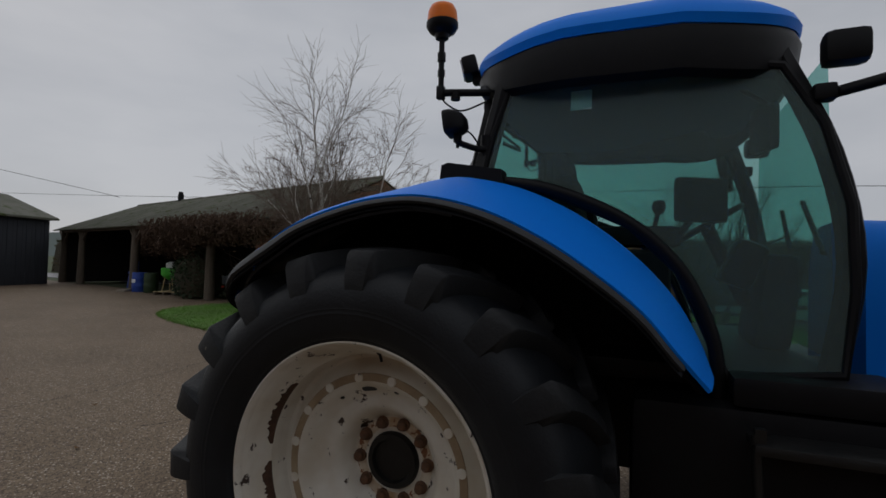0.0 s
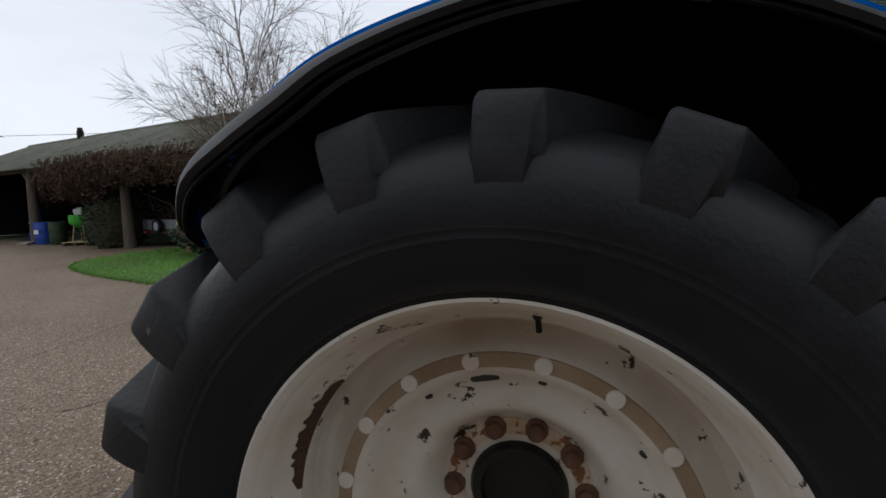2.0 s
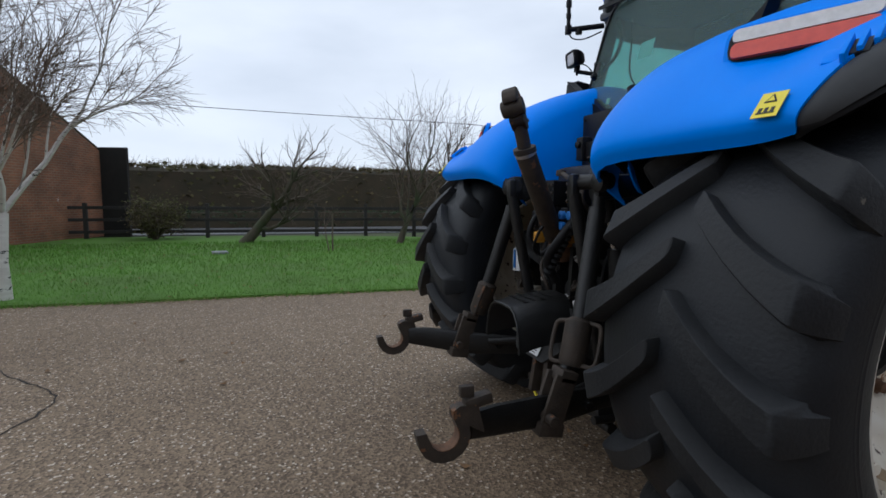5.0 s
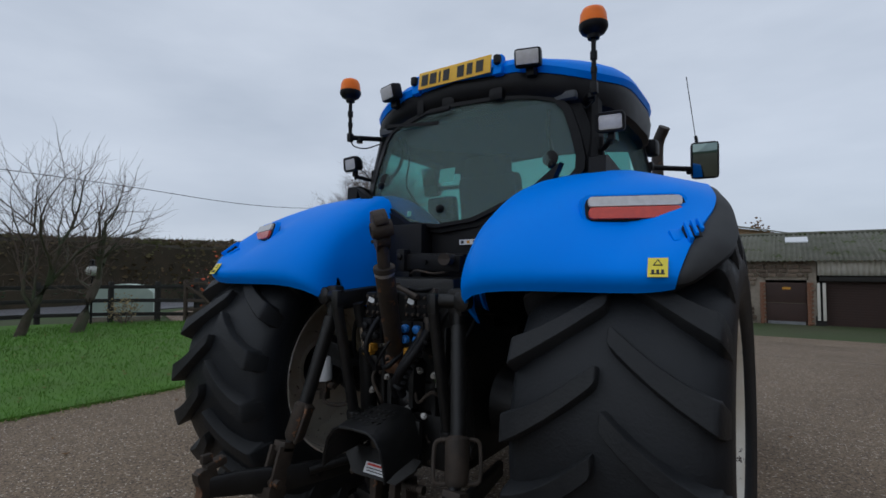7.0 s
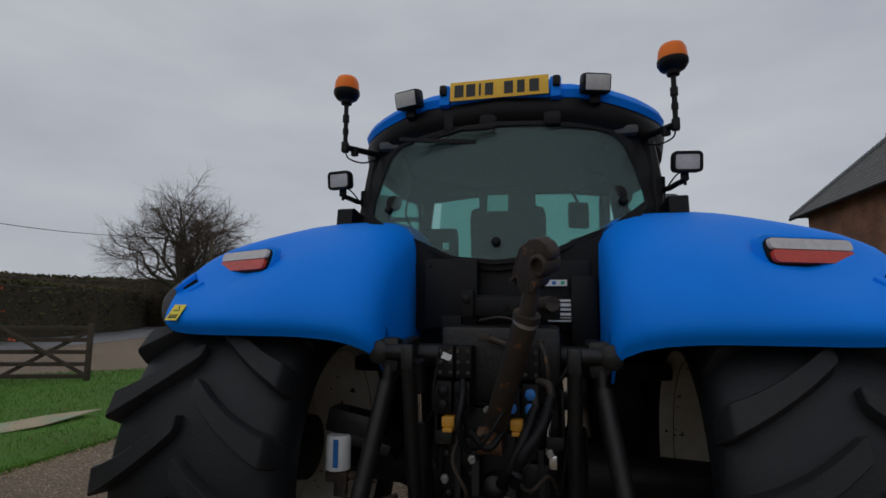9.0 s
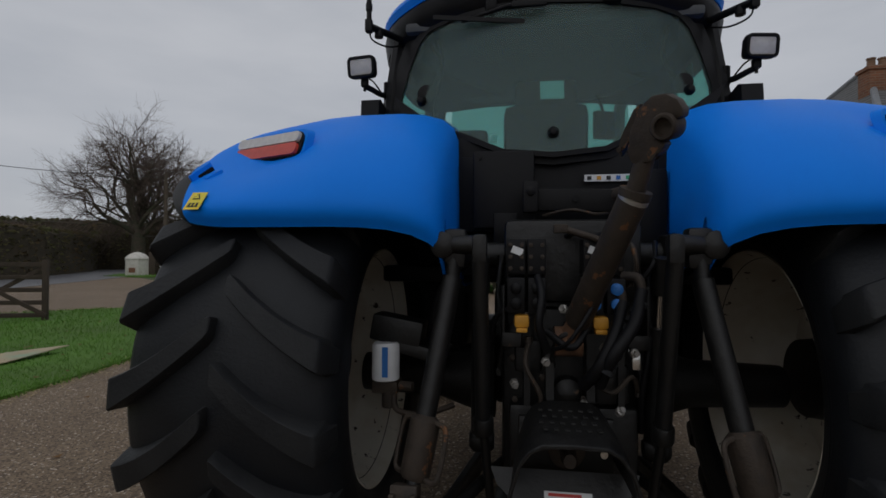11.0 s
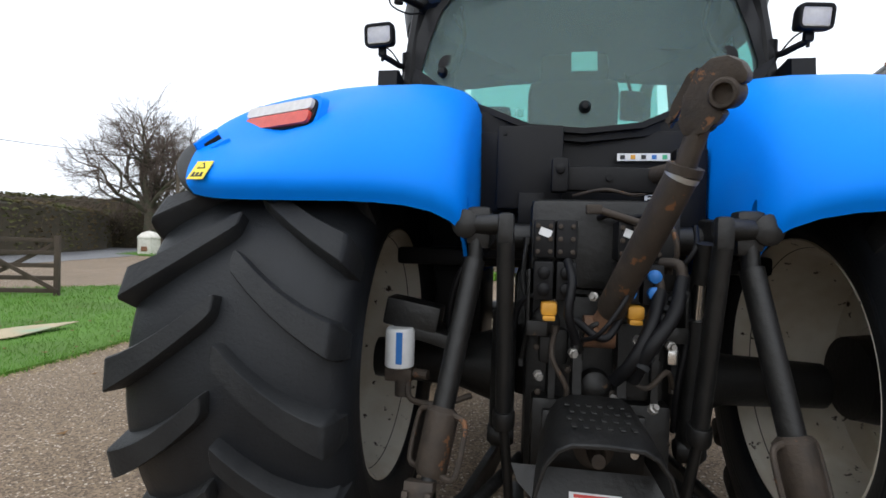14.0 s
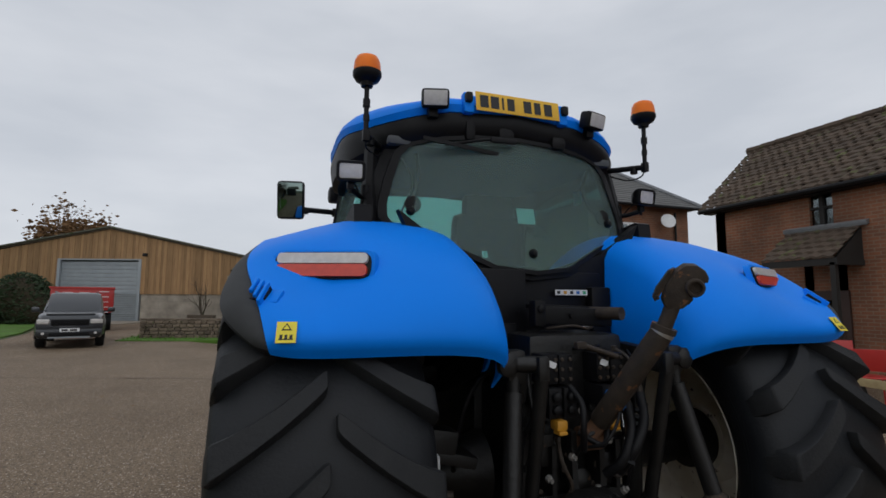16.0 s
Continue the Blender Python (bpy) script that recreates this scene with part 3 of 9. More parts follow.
# the birch by the lawn: a short white stem that forks
birch = thing("birch_tree", "bare white-barked birch with fine drooping twigs", "tree", (-5.35, -5.1, 0))
bt = Twigs(21)
bt.stick([Vector(p) for p in ((0, 0, -0.05), (0.02, 0, 0.5), (-0.02, 0.03, 1.1))], [0.10, 0.082, 0.075], 12, bt.big)
for dx, dy, ln, rd in ((-0.55, -0.5, 1.7, 0.05), (0.10, 0.12, 2.2, 0.06), (0.5, 0.35, 1.7, 0.045), (-0.1, 0.6, 1.6, 0.04), (0.2, -0.55, 1.6, 0.04)):
    bt.grow(Vector((-0.02, 0.03, 1.08)), Vector((dx, dy, 1)).normalized(), ln, rd, 4, BIRCH)
mesh_of("trunk", bt.big[0], bt.big[1], "birch", birch, smooth=1)
mesh_of("crown", bt.small[0], bt.small[1], "birch_twig", birch, smooth=1, kind="stuff")
GR = "orchard trees by the fence"
tree("apple_tree", "leaning bare apple tree with low crooked branches", (-13.6, -2.9, 0.03), 1.75, 0.17, 4, {**ORCH, "lift": 0.09}, 3, d=(0.1, 0.5, 1), group=GR)
tree("fruit_tree", "bare fruit tree with upright fanned twigs", (-12.4, 1.5, 0.03), 1.8, 0.11, 4, {**TALL, "wob": 0.2, "lift": 0.10, "spread": 0.9}, 8, d=(0, -0.1, 1), group=GR)
tree("apple_tree", "bare apple tree with long crooked limbs", (-12.2, 2.5, 0.03), 1.85, 0.14, 4, {**ORCH, "lift": 0.08}, 13, d=(0, 0.05, 1), group=GR)
tree("sapling", "thin bare sapling tied to a stake", (-10.5, -0.7, 0.03), 0.9, 0.014, 2, {**SAPL, "leaf": 0.15}, 5, leafmat="straw")
tree("sapling", "young tree with a few red autumn leaves", (-9.9, 4.6, 0.03), 1.15, 0.022, 2, SAPL, 6, leafmat="red_leaf")
def dome_tree(name, label, at, trunk, rad, limbs, reach, spec, seed):
    """A short stout trunk that opens into many limbs, low ones reaching out and inner ones up."""
    ob = thing(name, label, "tree", at)
    tw = Twigs(seed)
    tw.stick([Vector(q) for q in ((0, 0, -0.3), (0, 0, 0.3), (0.05, 0.02, trunk * 0.5), (0, 0.1, trunk))], [rad * 1.5, rad * 1.1, rad * 0.95, rad * 0.85], 12, tw.big)
    for k in range(limbs):
        a, up = k * 2.39996 + tw.r.uniform(-0.3, 0.3), (k + 0.5) / limbs
        d_ = Vector((math.cos(a) * (1.15 - up), math.sin(a) * (1.15 - up), 0.30 + 0.95 * up))
        tw.grow(Vector((0, 0.1, trunk * (0.72 + 0.27 * up))), d_.normalized(), reach * tw.r.uniform(0.9, 1.1), rad * 0.42, 4, spec)
    for nm, st, mt in (("trunk", tw.big, "bark"), ("crown", tw.small, "twig")):
        mesh_of(nm, st[0], st[1], mt, ob, smooth=1, kind="" if nm == "trunk" else "stuff")
    return ob


dome_tree("oak_tree", "large bare oak with a wide domed crown beside the road", (-29.5, 33.0, 0), 3.6, 0.50, 12, 3.75, {**OAK, "kids": [0, 7, 6, 5, 5], "wob": 0.24, "lift": 0.02, "spread": 0.9, "shrink": 0.70, "cut": 0.05}, 31)
tree("oak_tree", "bare roadside oak with a rounded crown", (-37.0, 47.0, 0), 3.4, 0.42, 5, OAK, 37)
tree("oak_tree", "wide oak holding its brown autumn leaves", (-20.5, 60.0, 0), 4.7, 0.5, 5, OAKL, 41)
tree("ash_tree", "bare twiggy tree behind the barn", (-30.0, 56.0, 0), 3.8, 0.4, 5, {**OAK, "lift": 0.12}, 43)
tree("ash_tree", "bare grey tree by the gate", (-21.8, 36.0, 0), 2.6, 0.26, 4, {**OAK, "lift": 0.14}, 45)
tree("oak_tree", "small oak with brown leaves beyond the barn", (-1.5, 75.0, 0), 2.9, 0.35, 4, OAKL, 51)
for k, (x, y, s) in enumerate(((-62, 20, 2.2), (-70, 26, 2.4), (-75, 5, 2.3), (-80, -8, 2.6), (-66, 34, 2.0), (-90, 45, 2.6), (-84, 14, 2.4))):
    tree("field_tree", "distant bare tree in the hedge line", (x, y, -0.4), s, 0.22, 4, OAK, 60 + k, group="distant trees")
for k, (x, y, s) in enumerate(((-25.5, 40, 1.7), (-28, 43, 2.0), (-33, 40, 2.2), (-22.5, 45, 1.9), (-24, 50, 2.3), (-36, 36, 2.0))):
    tree("scrub_tree", "bare brown thicket tree beyond the gates", (x, y, 0), s, 0.16, 4, {**OAK, "lift": 0.12}, 160 + k, group="thicket beyond the gates")
SHRUB = {"wob": 0.16, "lift": 0.10, "kids": [0, 4, 4], "from": 0.2, "spread": 0.6, "shrink": 0.7, "cut": 0.02}
tree("bare_shrub", "bare upright shrub in a wooden planter", (-5.4, 36.4, 0.4), 1.5, 0.05, 2, SHRUB, 71, stems=4, category="shrub")
tree("twiggy_bush", "dense brown leafless bush by the fence", (-15.6, -5.6, 0.02), 0.75, 0.03, 2, {**SHRUB, "kids": [0, 7, 8], "leaf": 0.8, "leaves": 4, "leaf_s": 0.04, "fan": 0.7}, 72, stems=16, category="shrub", leafmat="hedge")
tree("pale_bush", "small pale-leaved bush against the fence", (-13.3, 4.0, 0.02), 0.4, 0.015, 2, {**SHRUB, "leaf": 0.9, "leaf_s": 0.035, "fan": 0.7}, 73, stems=6, category="shrub", leafmat="straw")


def leafy(name, label, at, size, n, leaf, seed, mat="evergreen", core="leaf_shade_core", category="bush", kind=""):
    """A rounded bush: an uneven core painted dark as inner shade under a coat of many small leaves."""
    ob = thing(name, label, category, at, kind=kind)
    r = random.Random(seed)
    tw = Twigs(seed)
    bumps = [(Vector((r.gauss(0, 1), r.gauss(0, 1), r.gauss(0.2, 1))).normalized(), r.uniform(0.06, 0.28)) for k in range(22)]

    def surf(d):
        return 0.8 + sum(h_ * max(0, d.dot(b)) ** 6 for b, h_ in bumps)
    bm = bmesh.new()
    bmesh.ops.create_icosphere(bm, subdivisions=3, radius=1)
    for v in bm.verts:
        d = v.co.normalized()
        v.co = Vector((d.x * size[0], d.y * size[1], d.z * size[2])) * surf(d) * 0.86
        v.co.z = max(v.co.z + size[2] * 0.8, 0)
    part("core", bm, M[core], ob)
    for k in range(n):
        d = Vector((r.gauss(0, 1), r.gauss(0, 1), r.gauss(0, 1))).normalized()
        p = Vector((d.x * size[0], d.y * size[1], d.z * size[2])) * surf(d) * r.uniform(0.84, 1.06)
        p.z = p.z + size[2] * 0.8
        if p.z > 0.02:
            tw.leaf_at(p, leaf * r.uniform(0.6, 1.4))
    mesh_of("leaves", tw.leaf[0], tw.leaf[1], mat, ob, kind="stuff")
    return ob


leafy("laurel_bush", "dark green rounded evergreen bush on the lawn's edge", (-9.7, -9.4, 0), (1.15, 1.15, 0.75), 2600, 0.05, 81)
leafy("conifer_bush", "dense dark green evergreen beside the open barn", (-11.9, -15.8, 0), (0.95, 0.95, 1.15), 2600, 0.05, 82)
leafy("round_bush", "large round dark evergreen bush by the barn", (-15.8, 36.6, 0), (1.75, 1.6, 1.75), 4000, 0.09, 83)


def hedge(name, label, line, height, width, seed, n, leaf=0.09, mat="hedge", bank=0.0):
    ob = thing(name, label, "hedge", kind="")
    r = random.Random(seed)
    P = curve_pts([(x, y, 0) for x, y in line], 10)
    rows = []
    bm = bmesh.new()
    tw = Twigs(seed)

    def at(t_):
        k = t_ * (len(P) - 1)
        i = min(int(k), len(P) - 2)
        d = (P[i + 1] - P[i]).normalized()
        return P[i].lerp(P[i + 1], k - i), Vector((d.y, -d.x, 0))
    for i in range(len(P)):
        p, s_ = at(i / (len(P) - 1))
        w, hh = width * r.uniform(0.85, 1.1), height * (0.99 + 0.025 * math.sin(i * 0.9) + r.uniform(-0.02, 0.02))
        rows.append([bm.verts.new(p + s_ * a * w + Vector((0, 0, b))) for a, b in ((-1.3, -0.3), (-1.05, hh * 0.5), (-0.85, hh * 0.93), (-0.3, hh), (0.3, hh), (0.85, hh * 0.93), (1.05, hh * 0.5), (1.3, -0.3))])
    skin(bm, rows, False)
    # solid filler coloured as the shade inside the hedge
    part("core", bm, M["leaf_shade_core"], ob)
    for k in range(n):
        p, s_ = at(r.random())
        a = r.uniform(-1, 1)
        zz = height * (0.985 + r.gauss(0, 0.022)) if abs(a) < 0.5 or r.random() < 0.15 else height * r.uniform(0.0, 0.98)
        side = (r.uniform(-0.85, 0.85) if zz > height * 0.93 else math.copysign(1.0 + 0.14 * (1 - zz / height) + r.gauss(0, 0.05), a)) * width
        tw.leaf_at(p + s_ * side + Vector((0, 0, zz)), leaf * r.uniform(0.5, 1.6))
        if r.random() < (0.35 if zz > height * 0.93 else 0.10):
            b = p + s_ * side + Vector((0, 0, zz))
            tw.stick([b, b + Vector((r.gauss(0, 0.15), r.gauss(0, 0.15), r.uniform(0.1, 0.4)))], [0.012, 0.004], 3, tw.small)
    mesh_of("leaves", tw.leaf[0], tw.leaf[1], mat, ob, kind="stuff")
    mesh_of("twig_layer", tw.small[0], tw.small[1], "twig", ob, kind="stuff")
    return ob


hedge("hedge", "tall clipped brown-green roadside hedge on a bank", ((-27, -50), (-25.4, -25), (-24.6, -5), (-24.9, 8), (-27.0, 18), (-32, 29), (-44, 45)), 2.9, 1.0, 91, 15000, 0.10)
hedge("ivy_bank", "low green ivy growing along the hedge bank", ((-24.0, -40), (-23.4, -20), (-23.3, -5), (-23.6, 8), (-25.4, 17)), 0.75, 0.5, 92, 5000, 0.07, "evergreen")
hedge("hedge", "distant brown field hedge", ((-60, -40), (-55, 0), (-58, 40), (-75, 70)), 2.6, 1.2, 93, 3500, 0.2)
hedge("thicket", "brown leafless thicket beyond the road", ((-66, 22), (-58, 40), (-44, 58), (-28, 70)), 5.2, 2.0, 95, 5000, 0.22)
hedge("hedge", "brown overgrown hedge beyond the gate", ((-22, 47), (-27, 43), (-33, 38), (-38, 37)), 3.2, 1.3, 94, 4500, 0.12)
# ---- the tractor: rear axle over the origin, front towards +y ----
tractor = thing("tractor", "large blue farm tractor with cream rims standing on the yard", "tractor")
AX = 0.842          # height of the rear axle
TW = 1.07          # middle of a rear tyre from the centre line


LUG_R, LUG_L = 5.3, 9.0   # turn of each wheel's tread


def tyre_mesh(width, r_rim, r_out, lugs, lug_h):
    """A ribbed drive tyre about the x axis: carcass and two rows of slanting lugs."""
    bm = bmesh.new()
    w, rc = width / 2, r_out - lug_h
    prof = [(-w * 0.70, r_rim - 0.012), (-w * 0.80, r_rim + 0.006), (-w * 0.875, r_rim + 0.026), (-w * 0.885, r_rim + 0.034), (-w * 0.90, r_rim + 0.036), (-w * 0.95, r_rim + 0.065), (-w * 0.985, r_rim + 0.11), (-w * 0.990, r_rim + 0.118), (-w * 0.9935, r_rim + 0.120), (-w * 0.9937, r_rim + 0.122), (-w * 0.9925, r_rim + 0.124), (-w * 0.995, r_rim + 0.134), (-w * 0.998, r_rim + 0.136), (-w * 0.998, r_rim + 0.138), (-w * 0.9965, r_rim + 0.140), (-w, r_rim + 0.46 * (rc - r_rim)), (-w * 0.985, rc - 0.115), (-w * 0.945, rc - 0.075), (-w * 0.86, rc - 0.048), (-w * 0.72, rc - 0.030), (-w * 0.45, rc - 0.010), (0, rc)]
    prof = prof + [(-x, r) for x, r in prof[-2::-1]]
    revolve_x(bm, prof, 96)

    def carcass(x):
        for (x0, r0), (x1, r1) in zip(prof[17:], prof[18:]):
            if x0 <= x <= x1:
                return r0 + (r1 - r0) * (x - x0) / (x1 - x0)
        return prof[17][1]
    return bm, carcass


def lug_mesh(side, w, r_rim, r_out, lug_h, carcass):
    """One slanting lug of the given side: a rounded nose at the middle, a flared square shoulder and an end face that runs out into the sidewall."""
    bm, rows, rc = bmesh.new(), [], r_out - lug_h
    prof = ((0.030, 0.021, 0.006), (0.040, 0.030, 0.002), (0.070, 0.036, 0.0), (0.14, 0.037, 0.0), (0.27, 0.038, 0.001), (0.45, 0.040, 0.004), (0.63, 0.043, 0.009), (0.78, 0.047, 0.015), (0.88, 0.051, 0.020), (0.915, 0.052, 0.024), (0.936, 0.051, 0.034), (0.958, 0.049, 0.065), (0.978, 0.046, 0.105), (0.987, 0.042, 0.145), (0.968, 0.036, 0.19))
    for i, (u, half, drop) in enumerate(prof):
        x = u * w
        ang = (0.98 * u - 0.30 * u * u) * w / r_out
        half /= r_out
        rt = r_out - drop
        rb = min(carcass(min(x, w * 0.92)) - 0.012, rt - 0.02)
        last = i == len(prof) - 1
        if last:
            rb = rt - 0.02
        xb = w * 0.93 if i > 8 else x
        row = []
        for aa, rr, low in ((ang - half * 1.25, rb, 1), (ang - half, rt - 0.006, 0), (ang - half * 0.88, rt, 0), (ang + half * 0.88, rt, 0), (ang + half, rt - 0.006, 0), (ang + half * 1.25, rb, 1)):
            row.append(bm.verts.new((side * (xb if low else x), rr * math.cos(aa), rr * math.sin(aa))))
        rows.append(row)
    skin(bm, rows, False)
    bm.faces.new(rows[0][::-1])
    bm.faces.new(rows[-1])
    return bm


def rear_wheel(side):
    wheel = new("rear_wheel")
    wheel.parent = tractor
    # the tread runs the same way on both sides; the copy is turned about the axle so that its outside faces out
    wheel.matrix_basis = pose(side * TW + 0.02, -0.06, AX)
    s = side
    R_RIM, R_OUT, LUG_H, LUGS = 0.487, 0.846, 0.046, 19
    t, carcass = tyre_mesh(0.72, R_RIM, R_OUT, LUGS, LUG_H)
    part("tyre", t, M["rubber"], wheel, "black rubber drive tyre carcass")
    for row in (-1, 1):
        first = part("lug", lug_mesh(row, 0.36, R_RIM, R_OUT, LUG_H, carcass), M["lug"], wheel, smooth=35)
        for k in range(LUGS):
            ob = first if k == 0 else new("lug", first.data)
            ob.parent = wheel
            ob.matrix_basis = pose(0, 0, 0, (k + (0.5 if row > 0 else 0.0)) * 360 / LUGS + (LUG_R if s > 0 else LUG_L))
    bm = bmesh.new()
    outer = [(0.297, 0.489), (0.307, 0.494), (0.316, 0.504), (0.314, 0.510), (0.304, 0.507), (0.300, 0.500), (0.298, 0.494), (0.285, 0.484), (0.268, 0.4775), (0.258, 0.4745), (0.232, 0.470), (0.222, 0.464), (0.202, 0.459), (0.186, 0.452), (0.180, 0.446), (0.165, 0.445), (-0.05, 0.445), (-0.13, 0.45), (-0.20, 0.463), (-0.285, 0.484), (-0.300, 0.500), (-0.314, 0.510), (-0.316, 0.504), (-0.297, 0.489), (-0.24, 0.480), (0.24, 0.480)]
    revolve_x(bm, [(s * x, r) for x, r in outer], 96, closed=True)
    part("rim", bm, M["rim"], wheel, "cream painted steel rim with chipped rusty patches")
    rr = random.Random(31)
    for a0, a1 in ((-1.45, -0.82), (-1.95, -1.6), (2.2, 2.5)):
        bm, rows, n = bmesh.new(), [], 30
        for k in range(n + 1):
            a = a0 + (a1 - a0) * k / n
            wd = 0.030 * max(0.0, math.sin(math.pi * k / n)) ** 0.5 * rr.uniform(0.5, 1.2) + 0.001
            rows.append([bm.verts.new((s * x, r * math.sin(a), r * math.cos(a))) for x, r in ((0.1795, 0.4437), (0.1865, 0.4505), (0.1865 + wd, 0.4500 + wd * 0.42))])
        skin(bm, rows, False)
        part("rust_patch", bm, M["rust_dark"], wheel, "flaking dark rust on the rim's bead seat")
    bm = bmesh.new()
    revolve_x(bm, [(s * x, r) for x, r in ((0.1500, 0.3715), (0.1545, 0.370), (0.1555, 0.360), (0.1555, 0.342), (0.150, 0.3405))], 96, closed=True)
    part("rust_ring", bm, M["rim_rust"], wheel, "brown stained band under the studs")
    bm = bmesh.new()
    disc = [(0.128, 0.4445), (0.104, 0.436), (0.097, 0.421), (0.105, 0.402), (0.124, 0.385), (0.145, 0.374), (0.153, 0.366), (0.153, 0.345), (0.146, 0.331), (0.122, 0.315), (0.098, 0.300), (0.080, 0.281), (0.073, 0.262), (0.075, 0.245), (0.066, 0.222), (0.040, 0.204), (0.014, 0.190), (-0.004, 0.180), (-0.010, 0.172), (-0.011, 0.10), (-0.025, 0.10), (-0.025, 0.185), (0.05, 0.24), (0.055, 0.275), (0.085, 0.34), (0.08, 0.4445)]
    revolve_x(bm, [(s * x, r) for x, r in disc], 80, closed=True)
    part("wheel_disc", bm, M["rim"], wheel)
    bm = bmesh.new()
    revolve_x(bm, [(s * (x + 0.025), r) for x, r in ((-0.14, 0.0), (-0.14, 0.15), (-0.06, 0.16), (-0.052, 0.112), (-0.03, 0.112), (-0.012, 0.104), (-0.012, 0.085), (-0.03, 0.08), (-0.03, 0.0))], 40)
    part("axle_hub", bm, M["cast"], wheel, "black axle flange in the wheel's middle")
    bm = bmesh.new()
    revolve_x(bm, [(s * x, r) for x, r in ((-0.0125, 0.168), (-0.0085, 0.167), (-0.0085, 0.128), (-0.0125, 0.127))], 64, closed=True)
    part("nut_ring", bm, M["stained_rim"], wheel, "cream ring under the wheel nuts streaked with rust")
    st, nt = bmesh.new(), bmesh.new()
    revolve(st, [(0.018, 0.0), (0.018, 0.004), (0.0165, 0.006), (0.0, 0.0065)], pose(0, 0, 0, 0, 90 * s, 0), 12)
    stud0 = part("stud", st, M["rim"])
    revolve(nt, [(0.026, 0.0), (0.026, 0.01), (0.019, 0.012), (0.019, 0.03), (0.012, 0.036), (0, 0.036)], pose(0, 0, 0, 0, 90 * s, 0), 10)
    nut0 = part("wheel_nut", nt, M["rust"])
    for first, n, r, x, ph in ((stud0, 16, 0.355, 0.1545, -0.978), (nut0, 10, 0.150, -0.011, -0.97)):
        for k in range(n):
            ob = first if k == 0 else new(first.name.split(".")[0], first.data)
            a = ph + 2 * math.pi * k / n
            ob.parent = wheel
            ob.matrix_basis = pose(s * x, r * math.sin(a), r * math.cos(a))
    bm = bmesh.new()
    tube(bm, [(s * 0.250, 0.068, 0.472), (s * 0.245, 0.068, 0.465), (s * 0.243, 0.068, 0.462), (s * 0.232, 0.069, 0.436)], [0.010, 0.009, 0.005, 0.0055], 10)
    part("valve", bm, M["black"], wheel)
    for a, r, x, big in ((-0.17, 0.302, 0.1045, 1), (0.215, 0.303, 0.1055, 0), (-0.60, 0.303, 0.1055, 0), (0.98, 0.303, 0.1055, 0), (2.95, 0.302, 0.1045, 1), (2.3, 0.303, 0.1055, 0)):
        rad = 0.030 if big else 0.0085
        bm = bmesh.new()
        outline = [(rad * math.cos(q), max(-0.35 * rad if big else -rad, rad * 0.9 * math.sin(q))) for q in (k * math.pi / 12 for k in range(24))]
        prism(bm, outline, 0.004, Matrix.Rotation(-a * 1.0, 4, 'X') @ pose(s * x, 0, r, 0, 0, 0) @ Matrix(((0, 0, s, 0), (1, 0, 0, 0), (0, 1, 0, 0), (0, 0, 0, 1))) @ Matrix.Rotation(0.85, 4, 'X'))
        part("disc_hole", bm, M["ink"], wheel)
    return wheel


for side in (1, -1):
    rear_wheel(side)

# fenders: one line over the wheel for the inner half, one for the outer half with the shelf under the lamp
FRONT = ((-0.03, 1.945), (0.15, 1.975), (0.385, 1.925), (0.605, 1.82), (0.795, 1.68), (0.945, 1.52), (1.03, 1.37), (1.07, 1.26))
F_IN = curve_pts([(0, y, z) for y, z in ((-0.70, 1.42), (-0.73, 1.475), (-0.685, 1.575), (-0.58, 1.69), (-0.47, 1.77), (-0.33, 1.845), (-0.18, 1.905)) + FRONT], 4)
F_OUT = curve_pts([(0, y, z) for y, z in ((-0.70, 1.42), (-0.73, 1.475), (-0.66, 1.545), (-0.54, 1.625), (-0.435, 1.71), (-0.32, 1.825), (-0.18, 1.90)) + FRONT], 4)


def fender_at(x, i):
    """A place on the fender's skin at this distance from the middle, and its outward direction."""
    k = min(1.0, max(0.0, (x - 0.78) / 0.30))
    k = k * k * (3 - 2 * k)
    n = len(F_IN)
    p = F_IN[i].lerp(F_OUT[i], k)
    d = F_IN[min(i + 1, n - 1)].lerp(F_OUT[min(i + 1, n - 1)], k) - F_IN[max(i - 1, 0)].lerp(F_OUT[max(i - 1, 0)], k)
    return p, Vector((0, -d.z, d.y)).normalized()


# the blue shell's outer edge, from the rear corner over the wheel to the step
EDGE = curve_pts([(1.23, -0.69, 1.437), (1.245, -0.705, 1.475), (1.27, -0.635, 1.56), (1.295, -0.53, 1.635), (1.315, -0.42, 1.70), (1.31, -0.32, 1.755), (1.28, -0.18, 1.81), (1.255, -0.03, 1.845), (1.24, 0.15, 1.85), (1.235, 0.36, 1.80), (1.23, 0.55, 1.71), (1.225, 0.71, 1.605), (1.21, 0.85, 1.49), (1.20, 0.95, 1.37), (1.14, 1.04, 1.26)], 4)


# the flap's free edge: a broad wing at the rear that narrows towards the step
WING = curve_pts([(1.232, -0.692, 1.428), (1.285, -0.680, 1.470), (1.372, -0.585, 1.552), (1.388, -0.490, 1.610), (1.375, -0.395, 1.672), (1.352, -0.305, 1.735), (1.312, -0.17, 1.795), (1.286, -0.02, 1.832), (1.270, 0.15, 1.838), (1.262, 0.36, 1.788), (1.257, 0.55, 1.698), (1.250, 0.71, 1.594), (1.232, 0.85, 1.48), (1.215, 0.95, 1.36), (1.15, 1.04, 1.25)], 4)


